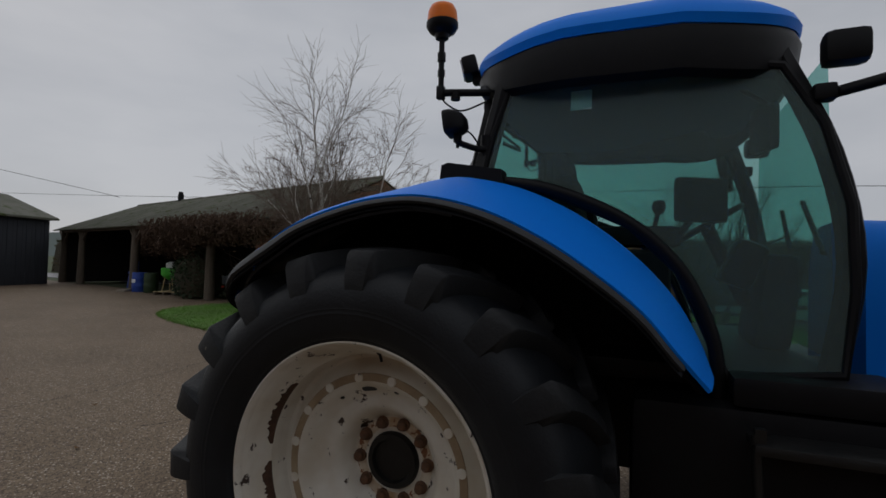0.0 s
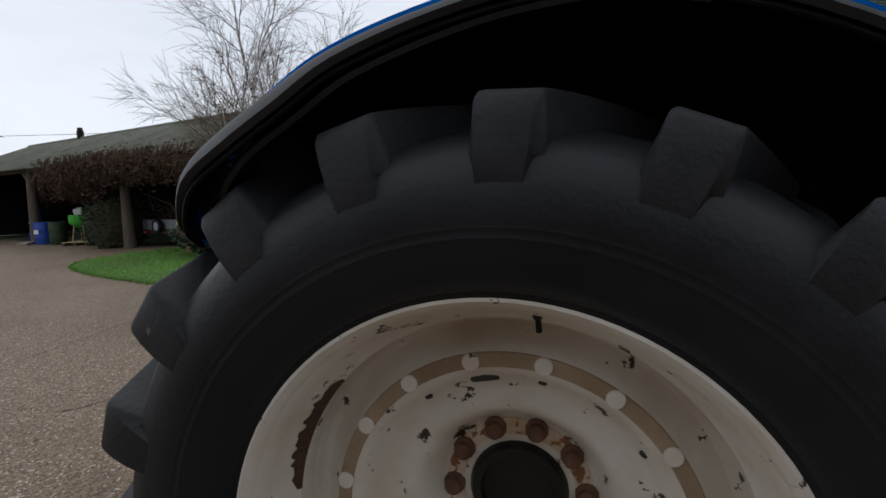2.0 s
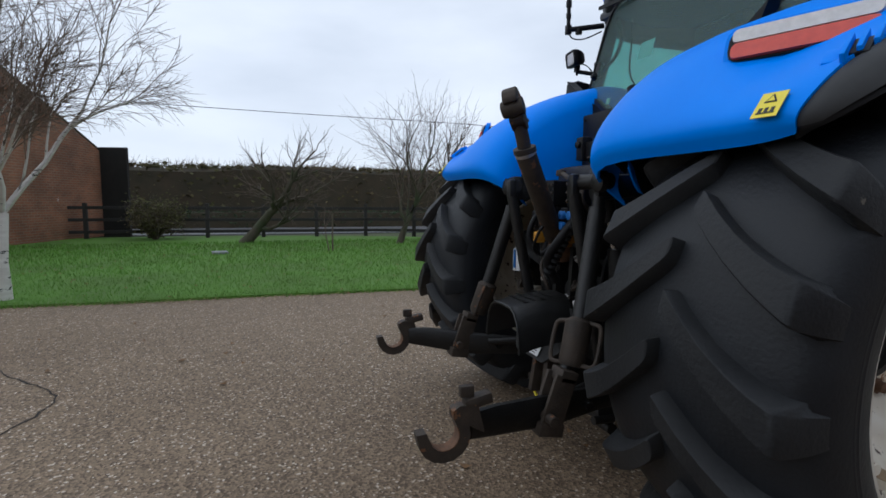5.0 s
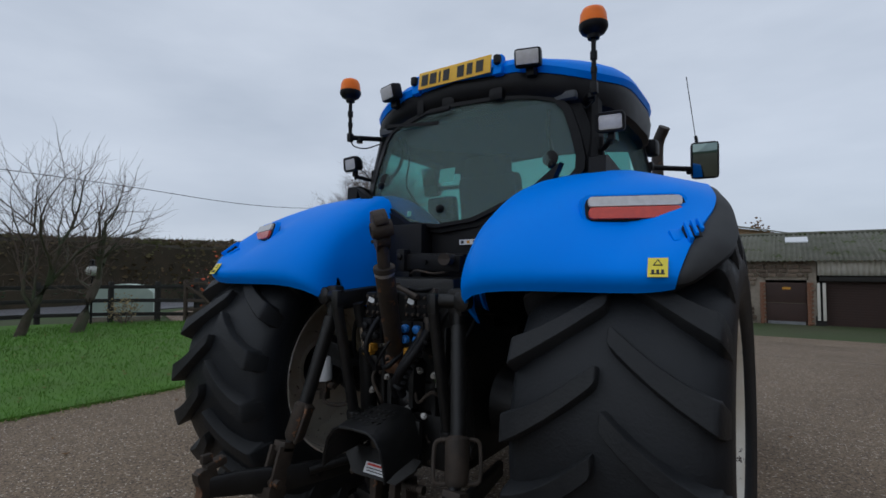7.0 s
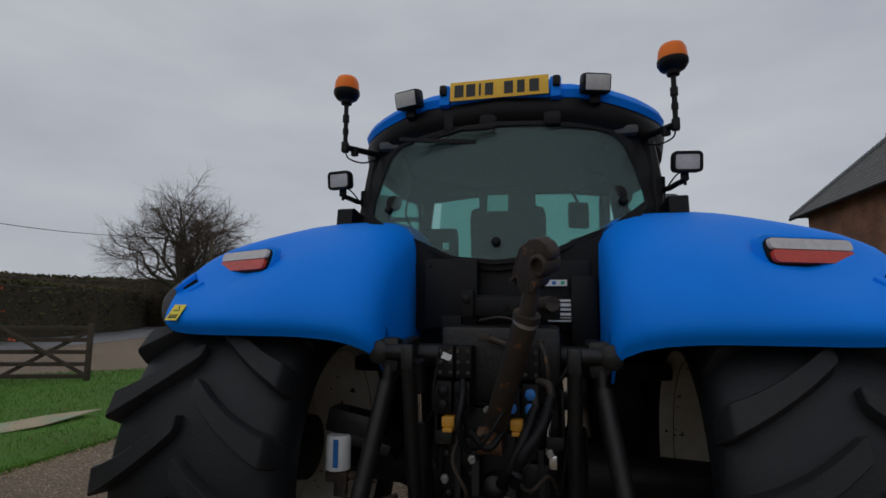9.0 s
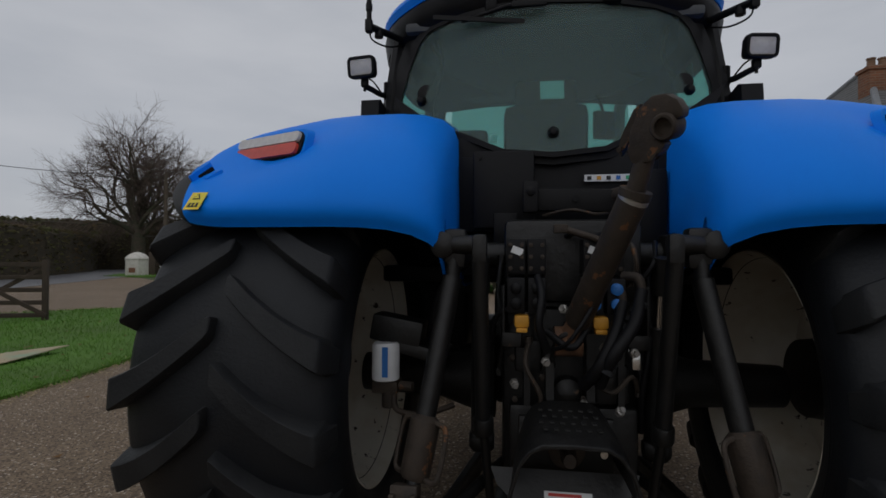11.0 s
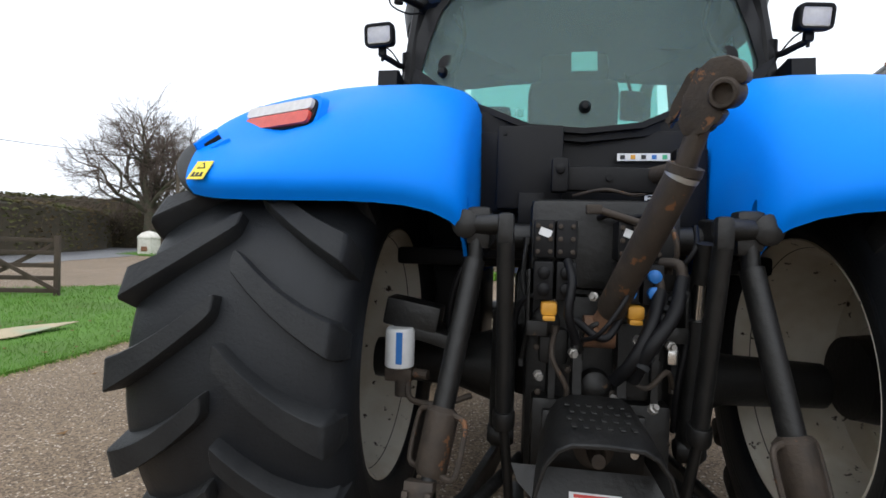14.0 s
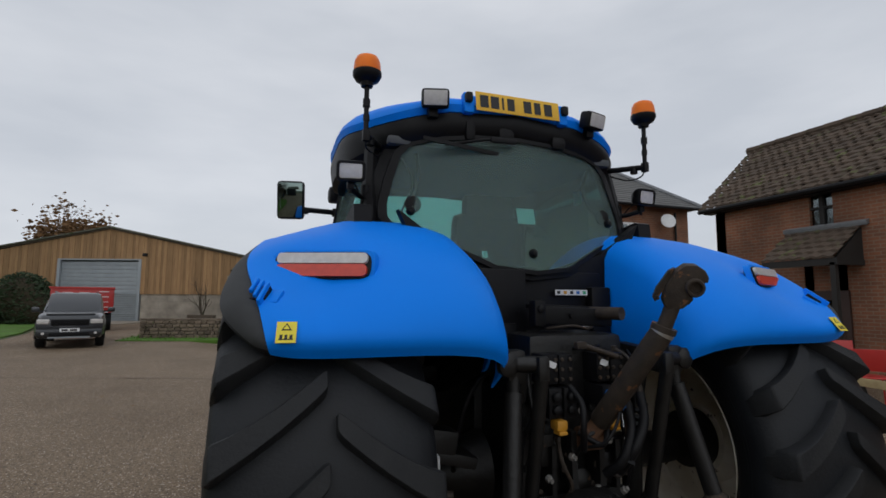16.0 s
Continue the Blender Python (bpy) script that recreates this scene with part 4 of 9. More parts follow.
def fender(side):
    fd = new("fender")
    fd.parent = tractor
    fd.matrix_basis = pose(0.03, -0.005, 0) @ Matrix.Diagonal((1.025, 1.0, 1.0, 1))
    rows, flap, under, tip = [], [], [], []
    n = len(F_IN)
    for i in range(n):
        u = i / (n - 1)
        back_ = max(0.0, 1 - u * 4.5)
        g = min(1.0, max(0.0, (u - 0.25) * 4))
        g = g * g * (3 - 2 * g)
        sect = ((0.425, 0.24 - 0.06 * min(1, u * 5)), (0.424, 0.17), (0.43, 0.11), (0.452, 0.065), (0.50, 0.027), (0.57, 0.007), (0.66, 0.0), (0.75, 0.0), (0.84, 0.0))
        row, lo = [], []
        E = EDGE[i]
        pts = []
        for j, (x, d) in enumerate(sect):
            p, nn = fender_at(x, i)[0], fender_at(x, max(i, 7))[1]
            drop = back_ * 0.045 * max(0, (7 - j) / 7) ** 1.5
            pts.append((x, p.y - nn.y * d, p.z - nn.z * d - drop, nn))
        # the inner wall hangs lower the further forward it lies
        _, y2, z2, nn = pts[2]
        h = min(1.0, max(0.0, (u - 0.12) / 0.16))
        h = h * h * (3 - 2 * h)
        z0 = max(1.17, min(z2 - 0.03, 1.36 - 0.22 * (y2 + 0.65)))
        for j, z in ((0, z0), (1, (z0 + z2) / 2)):
            x1, y1, z1, _ = pts[j]
            pts[j] = (x1, y1 + (y2 - y1) * h, z1 + (z - z1) * h, nn)
        b_ = 1.0 - 0.13 * g
        for wx, wr in ((0.12, 0.0), (0.3, 0.02), (0.5, 0.08), (0.7, 0.25), (0.85, 0.52), (0.95, 0.82), (1.0, 1.0)):
            x = b_ + wx * (E.x - b_)
            wd = wr + (wx ** 1.3 - wr) * g
            p, nn = fender_at(min(x, 1.15), i)
            pts.append((x, p.y + (E.y - p.y) * wd, p.z + (E.z - p.z) * wd, nn))
        for j, (x, y, z, nn) in enumerate(pts):
            row.append((side * x, y, z))
            off = 0.03 if 8 < j < 15 else 0.016
            lo.append((side * (x + (0.02 if j < 3 else -0.010 if j > 13 else 0)), y - nn.y * off, z - nn.z * off))
        rows.append(row)
        x, y, z = lo[0]
        # rows of a black sheet that paints the fender's shaded inside
        if u > 0.09:
            under.append([(x, y, z - 0.04 * g)] + lo)
        nn = fender_at(1.35, i)[1]
        if u < 0.95:
            W = WING[i]
            flap.append([(side * (E.x - 0.006 + (W.x - E.x) * k), E.y + (W.y - E.y) * k - nn.y * 0.012 + nn.y * 0.10 * k * (1 - k) * (W.x - E.x) / 0.12, E.z + (W.z - E.z) * k - nn.z * 0.012 + nn.z * 0.10 * k * (1 - k) * (W.x - E.x) / 0.12) for k in (0, 0.2, 0.4, 0.6, 0.8, 0.93, 1.0)])
        if 0.10 < u < 0.62:
            f = min(1.0, (u - 0.10) / 0.12) ** 0.5
            off = 0.040 + 0.02 * (1 - f)
            x0, x1 = 1.12, W.x - 0.004 - 0.10 * (1 - f)
            tip.append([(side * (x0 + (x1 - x0) * k), E.y + (W.y - E.y) * k * k - nn.y * off + 0.02, E.z + (W.z - E.z) * k * k - nn.z * off) for k in (0, 0.3, 0.6, 0.8, 0.92, 1.0)])
    # black copy below the grey flap stands in for its shaded underside
    shade_rows = [[(x, y + 0.0, z - 0.017) for x, y, z in r] for r in flap]
    for name, rr, th, mat, lab in (("fender_shell", rows, 0.012, "blue", ""), ("fender_flap", flap, 0.014, "grey_flap", "dark grey rubber extension along the fender's edge"), ("fender_liner", under, 0.006, "black", "black sheet painted as the shade inside the fender"), ("flap_lining", shade_rows, 0.005, "black", "black sheet painted as the shade under the flap"), ("lower_flap", tip, 0.010, "black", "black rubber pad under the flap")):
        bm = bmesh.new()
        sheet(bm, rr if side > 0 else [r[::-1] for r in rr], th)
        part(name, bm, M[mat], fd, lab)
    return fd


fenders = {s: fender(s) for s in (1, -1)}


def rear_lamp(side):
    lamp = new("rear_lamp")
    lamp.parent = fenders[side]
    c = Vector((side * 1.066, -0.478, 1.718))
    a = Vector((side * 0.92, 0.40, 0.0)).normalized()        # along the lamp, outwards
    up = Vector((0.0, 0.34, 0.94)).normalized()
    out = a.cross(up).normalized()
    if out.y > 0:
        out = -out
    up = out.cross(a).normalized()
    if up.z < 0:
        up = -up
    m = Matrix((a, up, out)).transposed().to_4x4()
    m.translation = c

    def slab(z0, z1, w0, w1, h0, h1, y0=0.0):
        bm = bmesh.new()
        loops = []
        for z, w, h in ((z0, w0, h0), (z1, w1, h1)):
            r = min(h * 0.7, 0.035)
            pts = []
            for cx, cy, st in ((w - r, h - r, 0), (-w + r, h - r, 1), (-w + r, -h + r, 2), (w - r, -h + r, 3)):
                for k in range(4):
                    q = (st + k / 3) * math.pi / 2
                    pts.append(bm.verts.new(m @ Vector((cx + r * math.cos(q), y0 + cy + r * math.sin(q), z))))
            loops.append(pts)
        skin(bm, loops, True)
        bm.faces.new(loops[0][::-1])
        bm.faces.new(loops[1])
        return bm
    part("lamp_pod", slab(-0.022, 0.002, 0.194, 0.186, 0.072, 0.064), M["blue"], lamp, "blue moulded pod")
    part("lamp_bezel", slab(-0.03, 0.010, 0.176, 0.174, 0.054, 0.052), M["black"], lamp)
    part("red_lens", slab(-0.02, 0.022, 0.168, 0.162, 0.025, 0.023, -0.0225), M["red_lens"], lamp, "red brake lamp lens")
    part("clear_lens", slab(-0.02, 0.022, 0.168, 0.162, 0.0215, 0.02, 0.0245), M["clear_lens"], lamp, "clear ribbed lamp lens")


for side in (1, -1):
    rear_lamp(side)

# ---- cab ----
cab = new("cab")
cab.parent = tractor


def roof_ring(z_off, grow, tilt=0.0):
    """One outline of the roof seen from above; a rounded shield, narrower at the back."""
    pts = []
    for k in range(40):
        a = 2 * math.pi * k / 40
        c, s_ = math.cos(a), math.sin(a)
        e = 0.42
        x = math.copysign(abs(c) ** e, c) * (0.93 + grow)
        y = 0.80 + math.copysign(abs(s_) ** e, s_) * (0.74 + grow)
        if s_ < 0:
            x *= 1 - 0.05 * abs(s_) ** 2
            y += 0.13 * (abs(x) / 0.93) ** 2
        else:
            y -= 0.10 * (abs(x) / 0.93) ** 2
        crown = -0.17 * (abs(x) / 0.95) ** 2.4
        rise = min(1.0, max(0.0, (y - 0.12) / 0.5))
        pts.append((x, y, 2.74 + 0.085 * rise * rise * (3 - 2 * rise) * (1 if z_off > -0.1 else 0.4) + z_off + crown * (1 if z_off > -0.08 else 1.15) - 0.09 * max(0, (y - 1.0)) / 0.5))
    return pts


bm = bmesh.new()
rings = []
for z_off, grow in ((-0.06, -0.005), (-0.02, 0.006), (0.01, -0.012), (0.035, -0.06), (0.052, -0.16), (0.06, -0.32), (0.064, -0.6)):
    rings.append([bm.verts.new(p) for p in roof_ring(z_off, grow)])
skin(bm, rings, True)
bm.faces.new(rings[-1])
bm.faces.new(rings[0][::-1])
part("roof_cap", bm, M["blue"], cab, "blue moulded cab roof")
bm = bmesh.new()
rings = []
for z_off, grow in ((-0.062, -0.01), (-0.09, 0.004), (-0.16, -0.012), (-0.20, -0.05), (-0.20, -0.2)):
    rings.append([bm.verts.new(p) for p in roof_ring(z_off, grow)])
skin(bm, rings, True)
bm.faces.new(rings[-1])
bm.faces.new(rings[0][::-1])
part("roof_visor", bm, M["black"], cab, "black lower roof housing")

# rear window: a bulged pane in a black frame
WIN = [(0, 1.79), (0.22, 1.815), (0.41, 1.905), (0.60, 1.985), (0.715, 2.03), (0.745, 2.07), (0.745, 2.14), (0.71, 2.28), (0.66, 2.42), (0.61, 2.475), (0.5, 2.505), (0.25, 2.525), (0, 2.53)]
WIN = WIN + [(-x, z) for x, z in WIN[-2:0:-1]]


def win_y(x, z):
    return -0.11 + 0.34 * x * x + 0.26 * (z - 1.8)


def pane(outline, fy, thick, grow=0.0, inset=0.0, cx=0.0, cz=2.15):
    bm = bmesh.new()
    f, b = [], []
    for x, z in outline:
        x2, z2 = cx + (x - cx) * (1 + grow), cz + (z - cz) * (1 + grow)
        f.append(bm.verts.new((x2, fy(x2, z2) - thick / 2 + inset, z2)))
        b.append(bm.verts.new((x2, fy(x2, z2) + thick / 2 + inset, z2)))
    n = len(outline)
    mid = []
    for fr in (0.7, 0.35):
        mid.append(tuple([bm.verts.new((cx + (v.co.x - cx) * fr, fy(cx + (v.co.x - cx) * fr, cz + (v.co.z - cz) * fr) + t_ + inset, cz + (v.co.z - cz) * fr)) for v in side] for side, t_ in ((f, -thick / 2), (b, thick / 2))))
    cf, cb = bm.verts.new((cx, fy(cx, cz) - thick / 2 + inset, cz)), bm.verts.new((cx, fy(cx, cz) + thick / 2 + inset, cz))
    skin(bm, [f, mid[0][0], mid[1][0]], True)
    skin(bm, [b, mid[0][1], mid[1][1]], True)
    for k in range(n):
        bm.faces.new((mid[1][0][k], mid[1][0][(k + 1) % n], cf))
        bm.faces.new((mid[1][1][(k + 1) % n], mid[1][1][k], cb))
        bm.faces.new((f[k], b[k], b[(k + 1) % n], f[(k + 1) % n]))
    return bm


def frame_ring(outline, fy, g0, g1, thick, inset=0.0, cx=0.0, cz=2.15):
    bm = bmesh.new()
    loops = []
    for g, th in ((g0, -thick / 2), (g1, -thick / 2), (g1, thick / 2), (g0, thick / 2)):
        loops.append([bm.verts.new((cx + (x - cx) * g, fy(cx + (x - cx) * g, z) + th + inset, cz + (z - cz) * g)) for x, z in outline])
    for a, b in zip(loops, loops[1:] + loops[:1]):
        n = len(a)
        for k in range(n):
            bm.faces.new((a[k], a[(k + 1) % n], b[(k + 1) % n], b[k]))
    return bm


def no_shadow(ob):
    ob.visible_shadow = False
    return ob


rear_win = new("rear_window")
rear_win.parent = cab
no_shadow(part("pane", pane(WIN, win_y, 0.006), M["glass"], rear_win, "green tinted rear glass"))
part("window_seal", frame_ring(WIN, win_y, 0.985, 1.045, 0.04, 0.005), M["black"], rear_win)
part("window_frame", frame_ring(WIN, win_y, 1.04, 1.12, 0.07, 0.05), M["black"], rear_win)


def rod(pts, r, name, mat, parent, label="", seg=8):
    bm = bmesh.new()
    tube(bm, pts, r, seg)
    return part(name, bm, M[mat], parent, label)


# side glass and pillars
for s in (1, -1):
    rod([(s * 0.80, 0.20, 2.0), (s * 0.80, 0.27, 2.25), (s * 0.775, 0.34, 2.56)], 0.045, "rear_pillar", "black", cab)
    rod(curve_pts([(s * 0.80, 1.52, 1.25), (s * 0.82, 1.58, 1.7), (s * 0.80, 1.52, 2.1), (s * 0.72, 1.38, 2.5)], 4), 0.045, "front_pillar", "black", cab)
    door = new("cab_door")
    door.parent = cab
    outl = [(0.24, 2.06), (0.28, 2.25), (0.36, 2.50), (0.9, 2.53), (1.38, 2.43), (1.50, 2.2), (1.57, 1.9), (1.58, 1.6), (1.55, 1.32), (1.20, 1.28), (1.14, 1.42), (1.04, 1.66), (0.86, 1.84), (0.6, 1.96)]
    bm = bmesh.new()
    cen = Vector((s * 0.86, 0.95, 1.95))
    f = [bm.verts.new((s * (0.865 - 0.13 * max(0, z - 1.9) ** 1.3), y, z)) for y, z in outl]
    b = [bm.verts.new((s * (0.860 - 0.13 * max(0, z - 1.9) ** 1.3), y, z)) for y, z in outl]
    cf, cb = bm.verts.new(cen), bm.verts.new(cen - Vector((s * 0.005, 0, 0)))
    for k in range(len(outl)):
        q = (k + 1) % len(outl)
        bm.faces.new((f[k], f[q], cf))
        bm.faces.new((b[k], cb, b[q]))
        bm.faces.new((f[k], b[k], b[q], f[q]))
    no_shadow(part("pane", bm, M["glass"], door, "green tinted door glass"))
    bm = bmesh.new()
    tube(bm, [(s * (0.862 - 0.13 * max(0, z - 1.9) ** 1.3), y, z) for y, z in outl + outl[:1]], 0.018, 8)
    part("door_frame", bm, M["black"], door)

# cab floor, back panel, front glass
bm = bmesh.new()
box(bm, (0, 0.85, 1.27), (1.66, 1.4, 0.08), bev=0.02)
part("cab_floor", bm, M["black"], cab)
bm = bmesh.new()
box(bm, (0, -0.02, 1.63), (0.90, 0.08, 0.34), bev=0.02)
box(bm, (0, 0.10, 1.42), (0.90, 0.12, 0.3), bev=0.02)
prism(bm, [(-0.72, 0.34), (-0.46, 0.16), (0, 0.02), (0.46, 0.16), (0.72, 0.34), (0.48, -0.16), (-0.48, -0.16)], 0.06, pose(0, -0.02, 1.74, 90, 0, 0))
part("back_panel", bm, M["black"], cab, "black plastic panel under the rear window")
bm = bmesh.new()
prism(bm, [(-0.74, 1.35), (0.74, 1.35), (0.66, 2.5), (-0.66, 2.5)], 0.006, pose(0, 1.55, 0, 90, 0, 0))
no_shadow(part("windscreen", bm, M["glass"], cab, "tinted windscreen"))

def pivot(parent, name):
    ob = new(name)
    ob.parent = parent
    return ob


def solid(name, mat, parent, *calls, label="", smooth=40):
    """One mesh from several calls of (function, arguments...)."""
    bm = bmesh.new()
    for fn, *args in calls:
        kw = args.pop() if args and isinstance(args[-1], dict) else {}
        fn(bm, *args, **kw)
    return part(name, bm, M[mat], parent, label, smooth)


B1 = {"bev": 0.006}
B2 = {"bev": 0.012}

# ---- lamps, plate and beacons on the roof ----
plate = pivot(cab, "number_plate")
solid("plate_board", "yellow", plate, (box, (0, 0.046, 2.722), (0.53, 0.006, 0.112), (-8, 0, 0), B1), label="yellow rear number plate")
for k, (x0, w) in enumerate(((-0.215, 0.05), (-0.15, 0.05), (-0.10, 0.012), (-0.05, 0.045), (0.055, 0.048), (0.12, 0.04), (0.19, 0.05))):
    solid("bar", "ink", plate, (box, (x0, 0.0412, 2.722), (w, 0.002, 0.072), (-8, 0, 0)))
solid("plate_bracket", "blue", cab, (box, (0, 0.116, 2.712), (0.62, 0.04, 0.125), (-8, 0, 0), B2), (box, (-0.30, 0.08, 2.71), (0.06, 0.05, 0.12), (-8, 0, 0), B2), (box, (0.30, 0.08, 2.71), (0.06, 0.05, 0.12), (-8, 0, 0), B2), label="blue moulding behind the plate")
for s in (1, -1):
    solid("plate_light", "black", cab, (box, (s * 0.305, 0.055, 2.735), (0.04, 0.05, 0.055), (0, 0, 0), B2))
    wl_ = pivot(cab, "roof_work_lamp")
    c = Vector((s * 0.50, 0.05, 2.70))
    solid("housing", "black", wl_, (box, c, (0.15, 0.08, 0.10), (14, 0, s * 16), {"bev": 0.02}), (box, c + Vector((0, 0.05, -0.06)), (0.05, 0.06, 0.06), (0, 0, 0), B1))
    solid("lens", "clear_lens", wl_, (box, c + Vector((s * 0.011, -0.039, -0.010)), (0.125, 0.008, 0.076), (14, 0, s * 16), B1))
    # beacon on a bent arm
    bc = pivot(cab, "beacon")
    x, y = s * 0.873, 0.04
    solid("beacon_base", "black", bc, (revolve, [(0.03, -0.07), (0.034, -0.05), (0.06, -0.038), (0.074, -0.015), (0.074, 0.004)], pose(x, y, 2.775)))
    solid("beacon_dome", "amber", bc, (revolve, [(0.07, 0.0), (0.07, 0.02), (0.066, 0.055), (0.055, 0.078), (0.03, 0.09), (0.0, 0.092)], pose(x, y, 2.777)), label="amber beacon dome")
    solid("beacon_stem", "black", bc, (tube, [(x, y, 2.72), (x, y, 2.45)], 0.013), (tube, [(x, y, 2.64), (x, y, 2.60)], 0.019), (tube, [(x, y, 2.56), (x, y, 2.53)], 0.017), (box, (x, y, 2.455), (0.035, 0.035, 0.06), (0, 0, 0), B1), (tube, [(x, y, 2.455), (s * 0.76, 0.24, 2.47)], 0.017), (revolve, [(0.022, -0.03), (0.022, 0.01)], pose(s * 0.84, 0.1, 2.455)))
    solid("cable", "black", bc, (tube, curve_pts([(x, y, 2.44), (x - s * 0.01, y + 0.03, 2.40), (s * 0.80, 0.12, 2.385), (s * 0.755, 0.22, 2.43)], 5), 0.0045, 6))
    # work lamp on the rear pillar
    wp = pivot(cab, "pillar_work_lamp")
    c = Vector((s * 0.930, 0.13, 2.29))
    lm = pose(c.x, c.y, c.z, 0, 0, s * 8) @ pose(0, 0, 0, 8, 0, 0) @ Matrix.Diagonal((0.88, 0.92, 0.90, 1))
    bmL, loops = bmesh.new(), []
    for y, w, h, dz in ((-0.034, 0.084, 0.058, 0.0), (-0.040, 0.080, 0.054, 0.0), (-0.040, 0.070, 0.044, 0.0), (-0.026, 0.068, 0.042, 0.0), (-0.026, 0.001, 0.001, 0.0)):
        loops.append((y, w, h, dz))
    loops = loops[::-1] + [(-0.005, 0.084, 0.058, 0.0), (0.02, 0.076, 0.052, -0.002), (0.05, 0.058, 0.040, -0.006), (0.064, 0.034, 0.024, -0.010), (0.066, 0.001, 0.001, -0.010)]
    rings = []
    for y, w, h, dz in loops:
        rr_ = min(w, h) * 0.45
        rings.append([bmL.verts.new(lm @ Vector((cx + rr_ * math.cos((st_ + q / 3) * math.pi / 2), y, dz + cz + rr_ * math.sin((st_ + q / 3) * math.pi / 2)))) for cx, cz, st_ in ((w - rr_, h - rr_, 0), (rr_ - w, h - rr_, 1), (rr_ - w, rr_ - h, 2), (w - rr_, rr_ - h, 3)) for q in range(4)])
    skin(bmL, rings, True)
    bmesh.ops.recalc_face_normals(bmL, faces=bmL.faces[:])
    part("housing", bmL, M["black"], wp, "rounded black lamp housing")
    solid("lens", "clear_lens", wp, (box, (0, 0, 0), (0.132, 0.006, 0.082), {"m": lm @ pose(0, -0.030, 0), "bev": 0.002}), label="ribbed clear glass")
    k_ = lm @ Vector((0, 0.012, -0.062))
    solid("bracket", "black", wp, (box, k_ + Vector((0, 0, -0.012)), (0.036, 0.030, 0.045), (0, 0, 0), B1), (tube, curve_pts([k_ + Vector((0, 0, -0.03)), k_ + Vector((-s * 0.03, 0.03, -0.04)), (s * 0.86, 0.23, 2.185), (s * 0.825, 0.27, 2.20)], 4), 0.014), (tube, [(s * 0.83, 0.25, 2.18), (s * 0.83, 0.25, 2.25)], 0.026, 12), (tube, [(s * 0.83, 0.25, 2.225), (s * 0.79, 0.29, 2.225)], 0.02, 10), (tube, [k_ + Vector((0, 0, -0.03)), k_ + Vector((0, 0, -0.055))], 0.008, 8))
    solid("cable", "black", wp, (tube, curve_pts([lm @ Vector((0, 0.05, -0.04)), lm @ Vector((-s * 0.03, 0.08, -0.07)), (s * 0.85, 0.24, 2.17), (s * 0.84, 0.26, 2.10)], 5), 0.004, 6))
    # big mirror on a long arm
    mr = pivot(cab, "wing_mirror")
    mx, my, mz = s * 1.17, 1.80 if s > 0 else 1.42, 2.37
    solid("mirror_shell", "black", mr, (box, (mx, my, mz), (0.20, 0.07, 0.28), (10, 0, s * 10), {"bev": 0.035}))
    solid("mirror_glass", "mirror", mr, (box, (mx + s * 0.006, my - 0.0352, mz - 0.006), (0.172, 0.006, 0.252), (10, 0, s * 10), {"bev": 0.028}), label="mirror glass")
    solid("mirror_arm", "black", mr, (tube, [(s * 0.78, 1.50, 2.31), (mx - s * 0.06, my + 0.02, 2.31)], 0.02), (box, (s * 0.82, 1.5, 2.31), (0.07, 0.07, 0.06), (0, 0, 0), B2), (box, (mx - s * 0.11, my, 2.295), (0.04, 0.05, 0.04), (0, 0, 0), B1))
    solid("front_lamp", "black", cab, (box, (s * 0.83, 1.56, 2.46), (0.10, 0.14, 0.12), (0, 0, 0), {"bev": 0.03}))
    # trim along the fender's foot of the window
    solid("window_trim", "black", cab, (tube, curve_pts([(s * 0.80, 0.16, 2.03), (s * 0.855, 0.30, 2.035), (s * 0.88, 0.55, 1.99), (s * 0.88, 0.84, 1.86), (s * 0.88, 1.04, 1.67), (s * 0.88, 1.15, 1.42), (s * 0.88, 1.17, 1.2)], 5), 0.026))
    solid("air_vent", "black", cab, (prism, [(-0.14, -0.055), (0.16, -0.055), (0.145, 0.02), (-0.10, 0.06), (-0.13, 0.05)], 0.09, pose(s * 0.875, 0.20, 2.06, 90, 0, 90)))

# small knobs and the sticker on the rear glass
gl_ = pivot(cab, "glass_fittings")
for x, z in ((0.0, 1.885), (-0.62, 2.10), (0.62, 2.10)):
    solid("glass_knob", "black", gl_, (revolve, [(0.024, 0.0), (0.024, 0.012), (0.012, 0.03), (0.0, 0.032)], pose(x, win_y(x, z) - 0.004, z, 90, 0, 0), 14))
M["pale_label"] = material("pale_label", (0.55, 0.75, 0.74), (0.5, 0.7, 0.7), scale=20, rough=0.5)
solid("window_sticker", "pale_label", gl_, (box, (0.0, win_y(0, 2.09) + 0.012, 2.09), (0.105, 0.003, 0.088), (-15, 0, 0)), label="pale square sticker")
solid("window_sticker", "pale_label", gl_, (box, (-0.26, win_y(-0.26, 1.87) + 0.012, 1.875), (0.03, 0.003, 0.035), (-15, 0, 0)))
for s in (1, -1):
    solid("hinge_pad", "black", gl_, (revolve, [(0.045, 0.0), (0.045, 0.012), (0.0, 0.02)], pose(s * 0.60, win_y(0.6, 2.14) + 0.02, 2.14, 90, 0, 0), 14))
    solid("grab_rail", "black", gl_, (tube, curve_pts([(s * 0.60, 0.14, 2.14), (s * 0.57, 0.20, 2.22), (s * 0.54, 0.22, 2.33), (s * 0.56, 0.2, 2.44)], 5), 0.012))
solid("side_sticker", "pale_label", gl_, (box, (0.81, 0.66, 2.375), (0.003, 0.085, 0.085), (0, -7, 0)), label="pale square sticker")
wiper = pivot(cab, "rear_wiper")
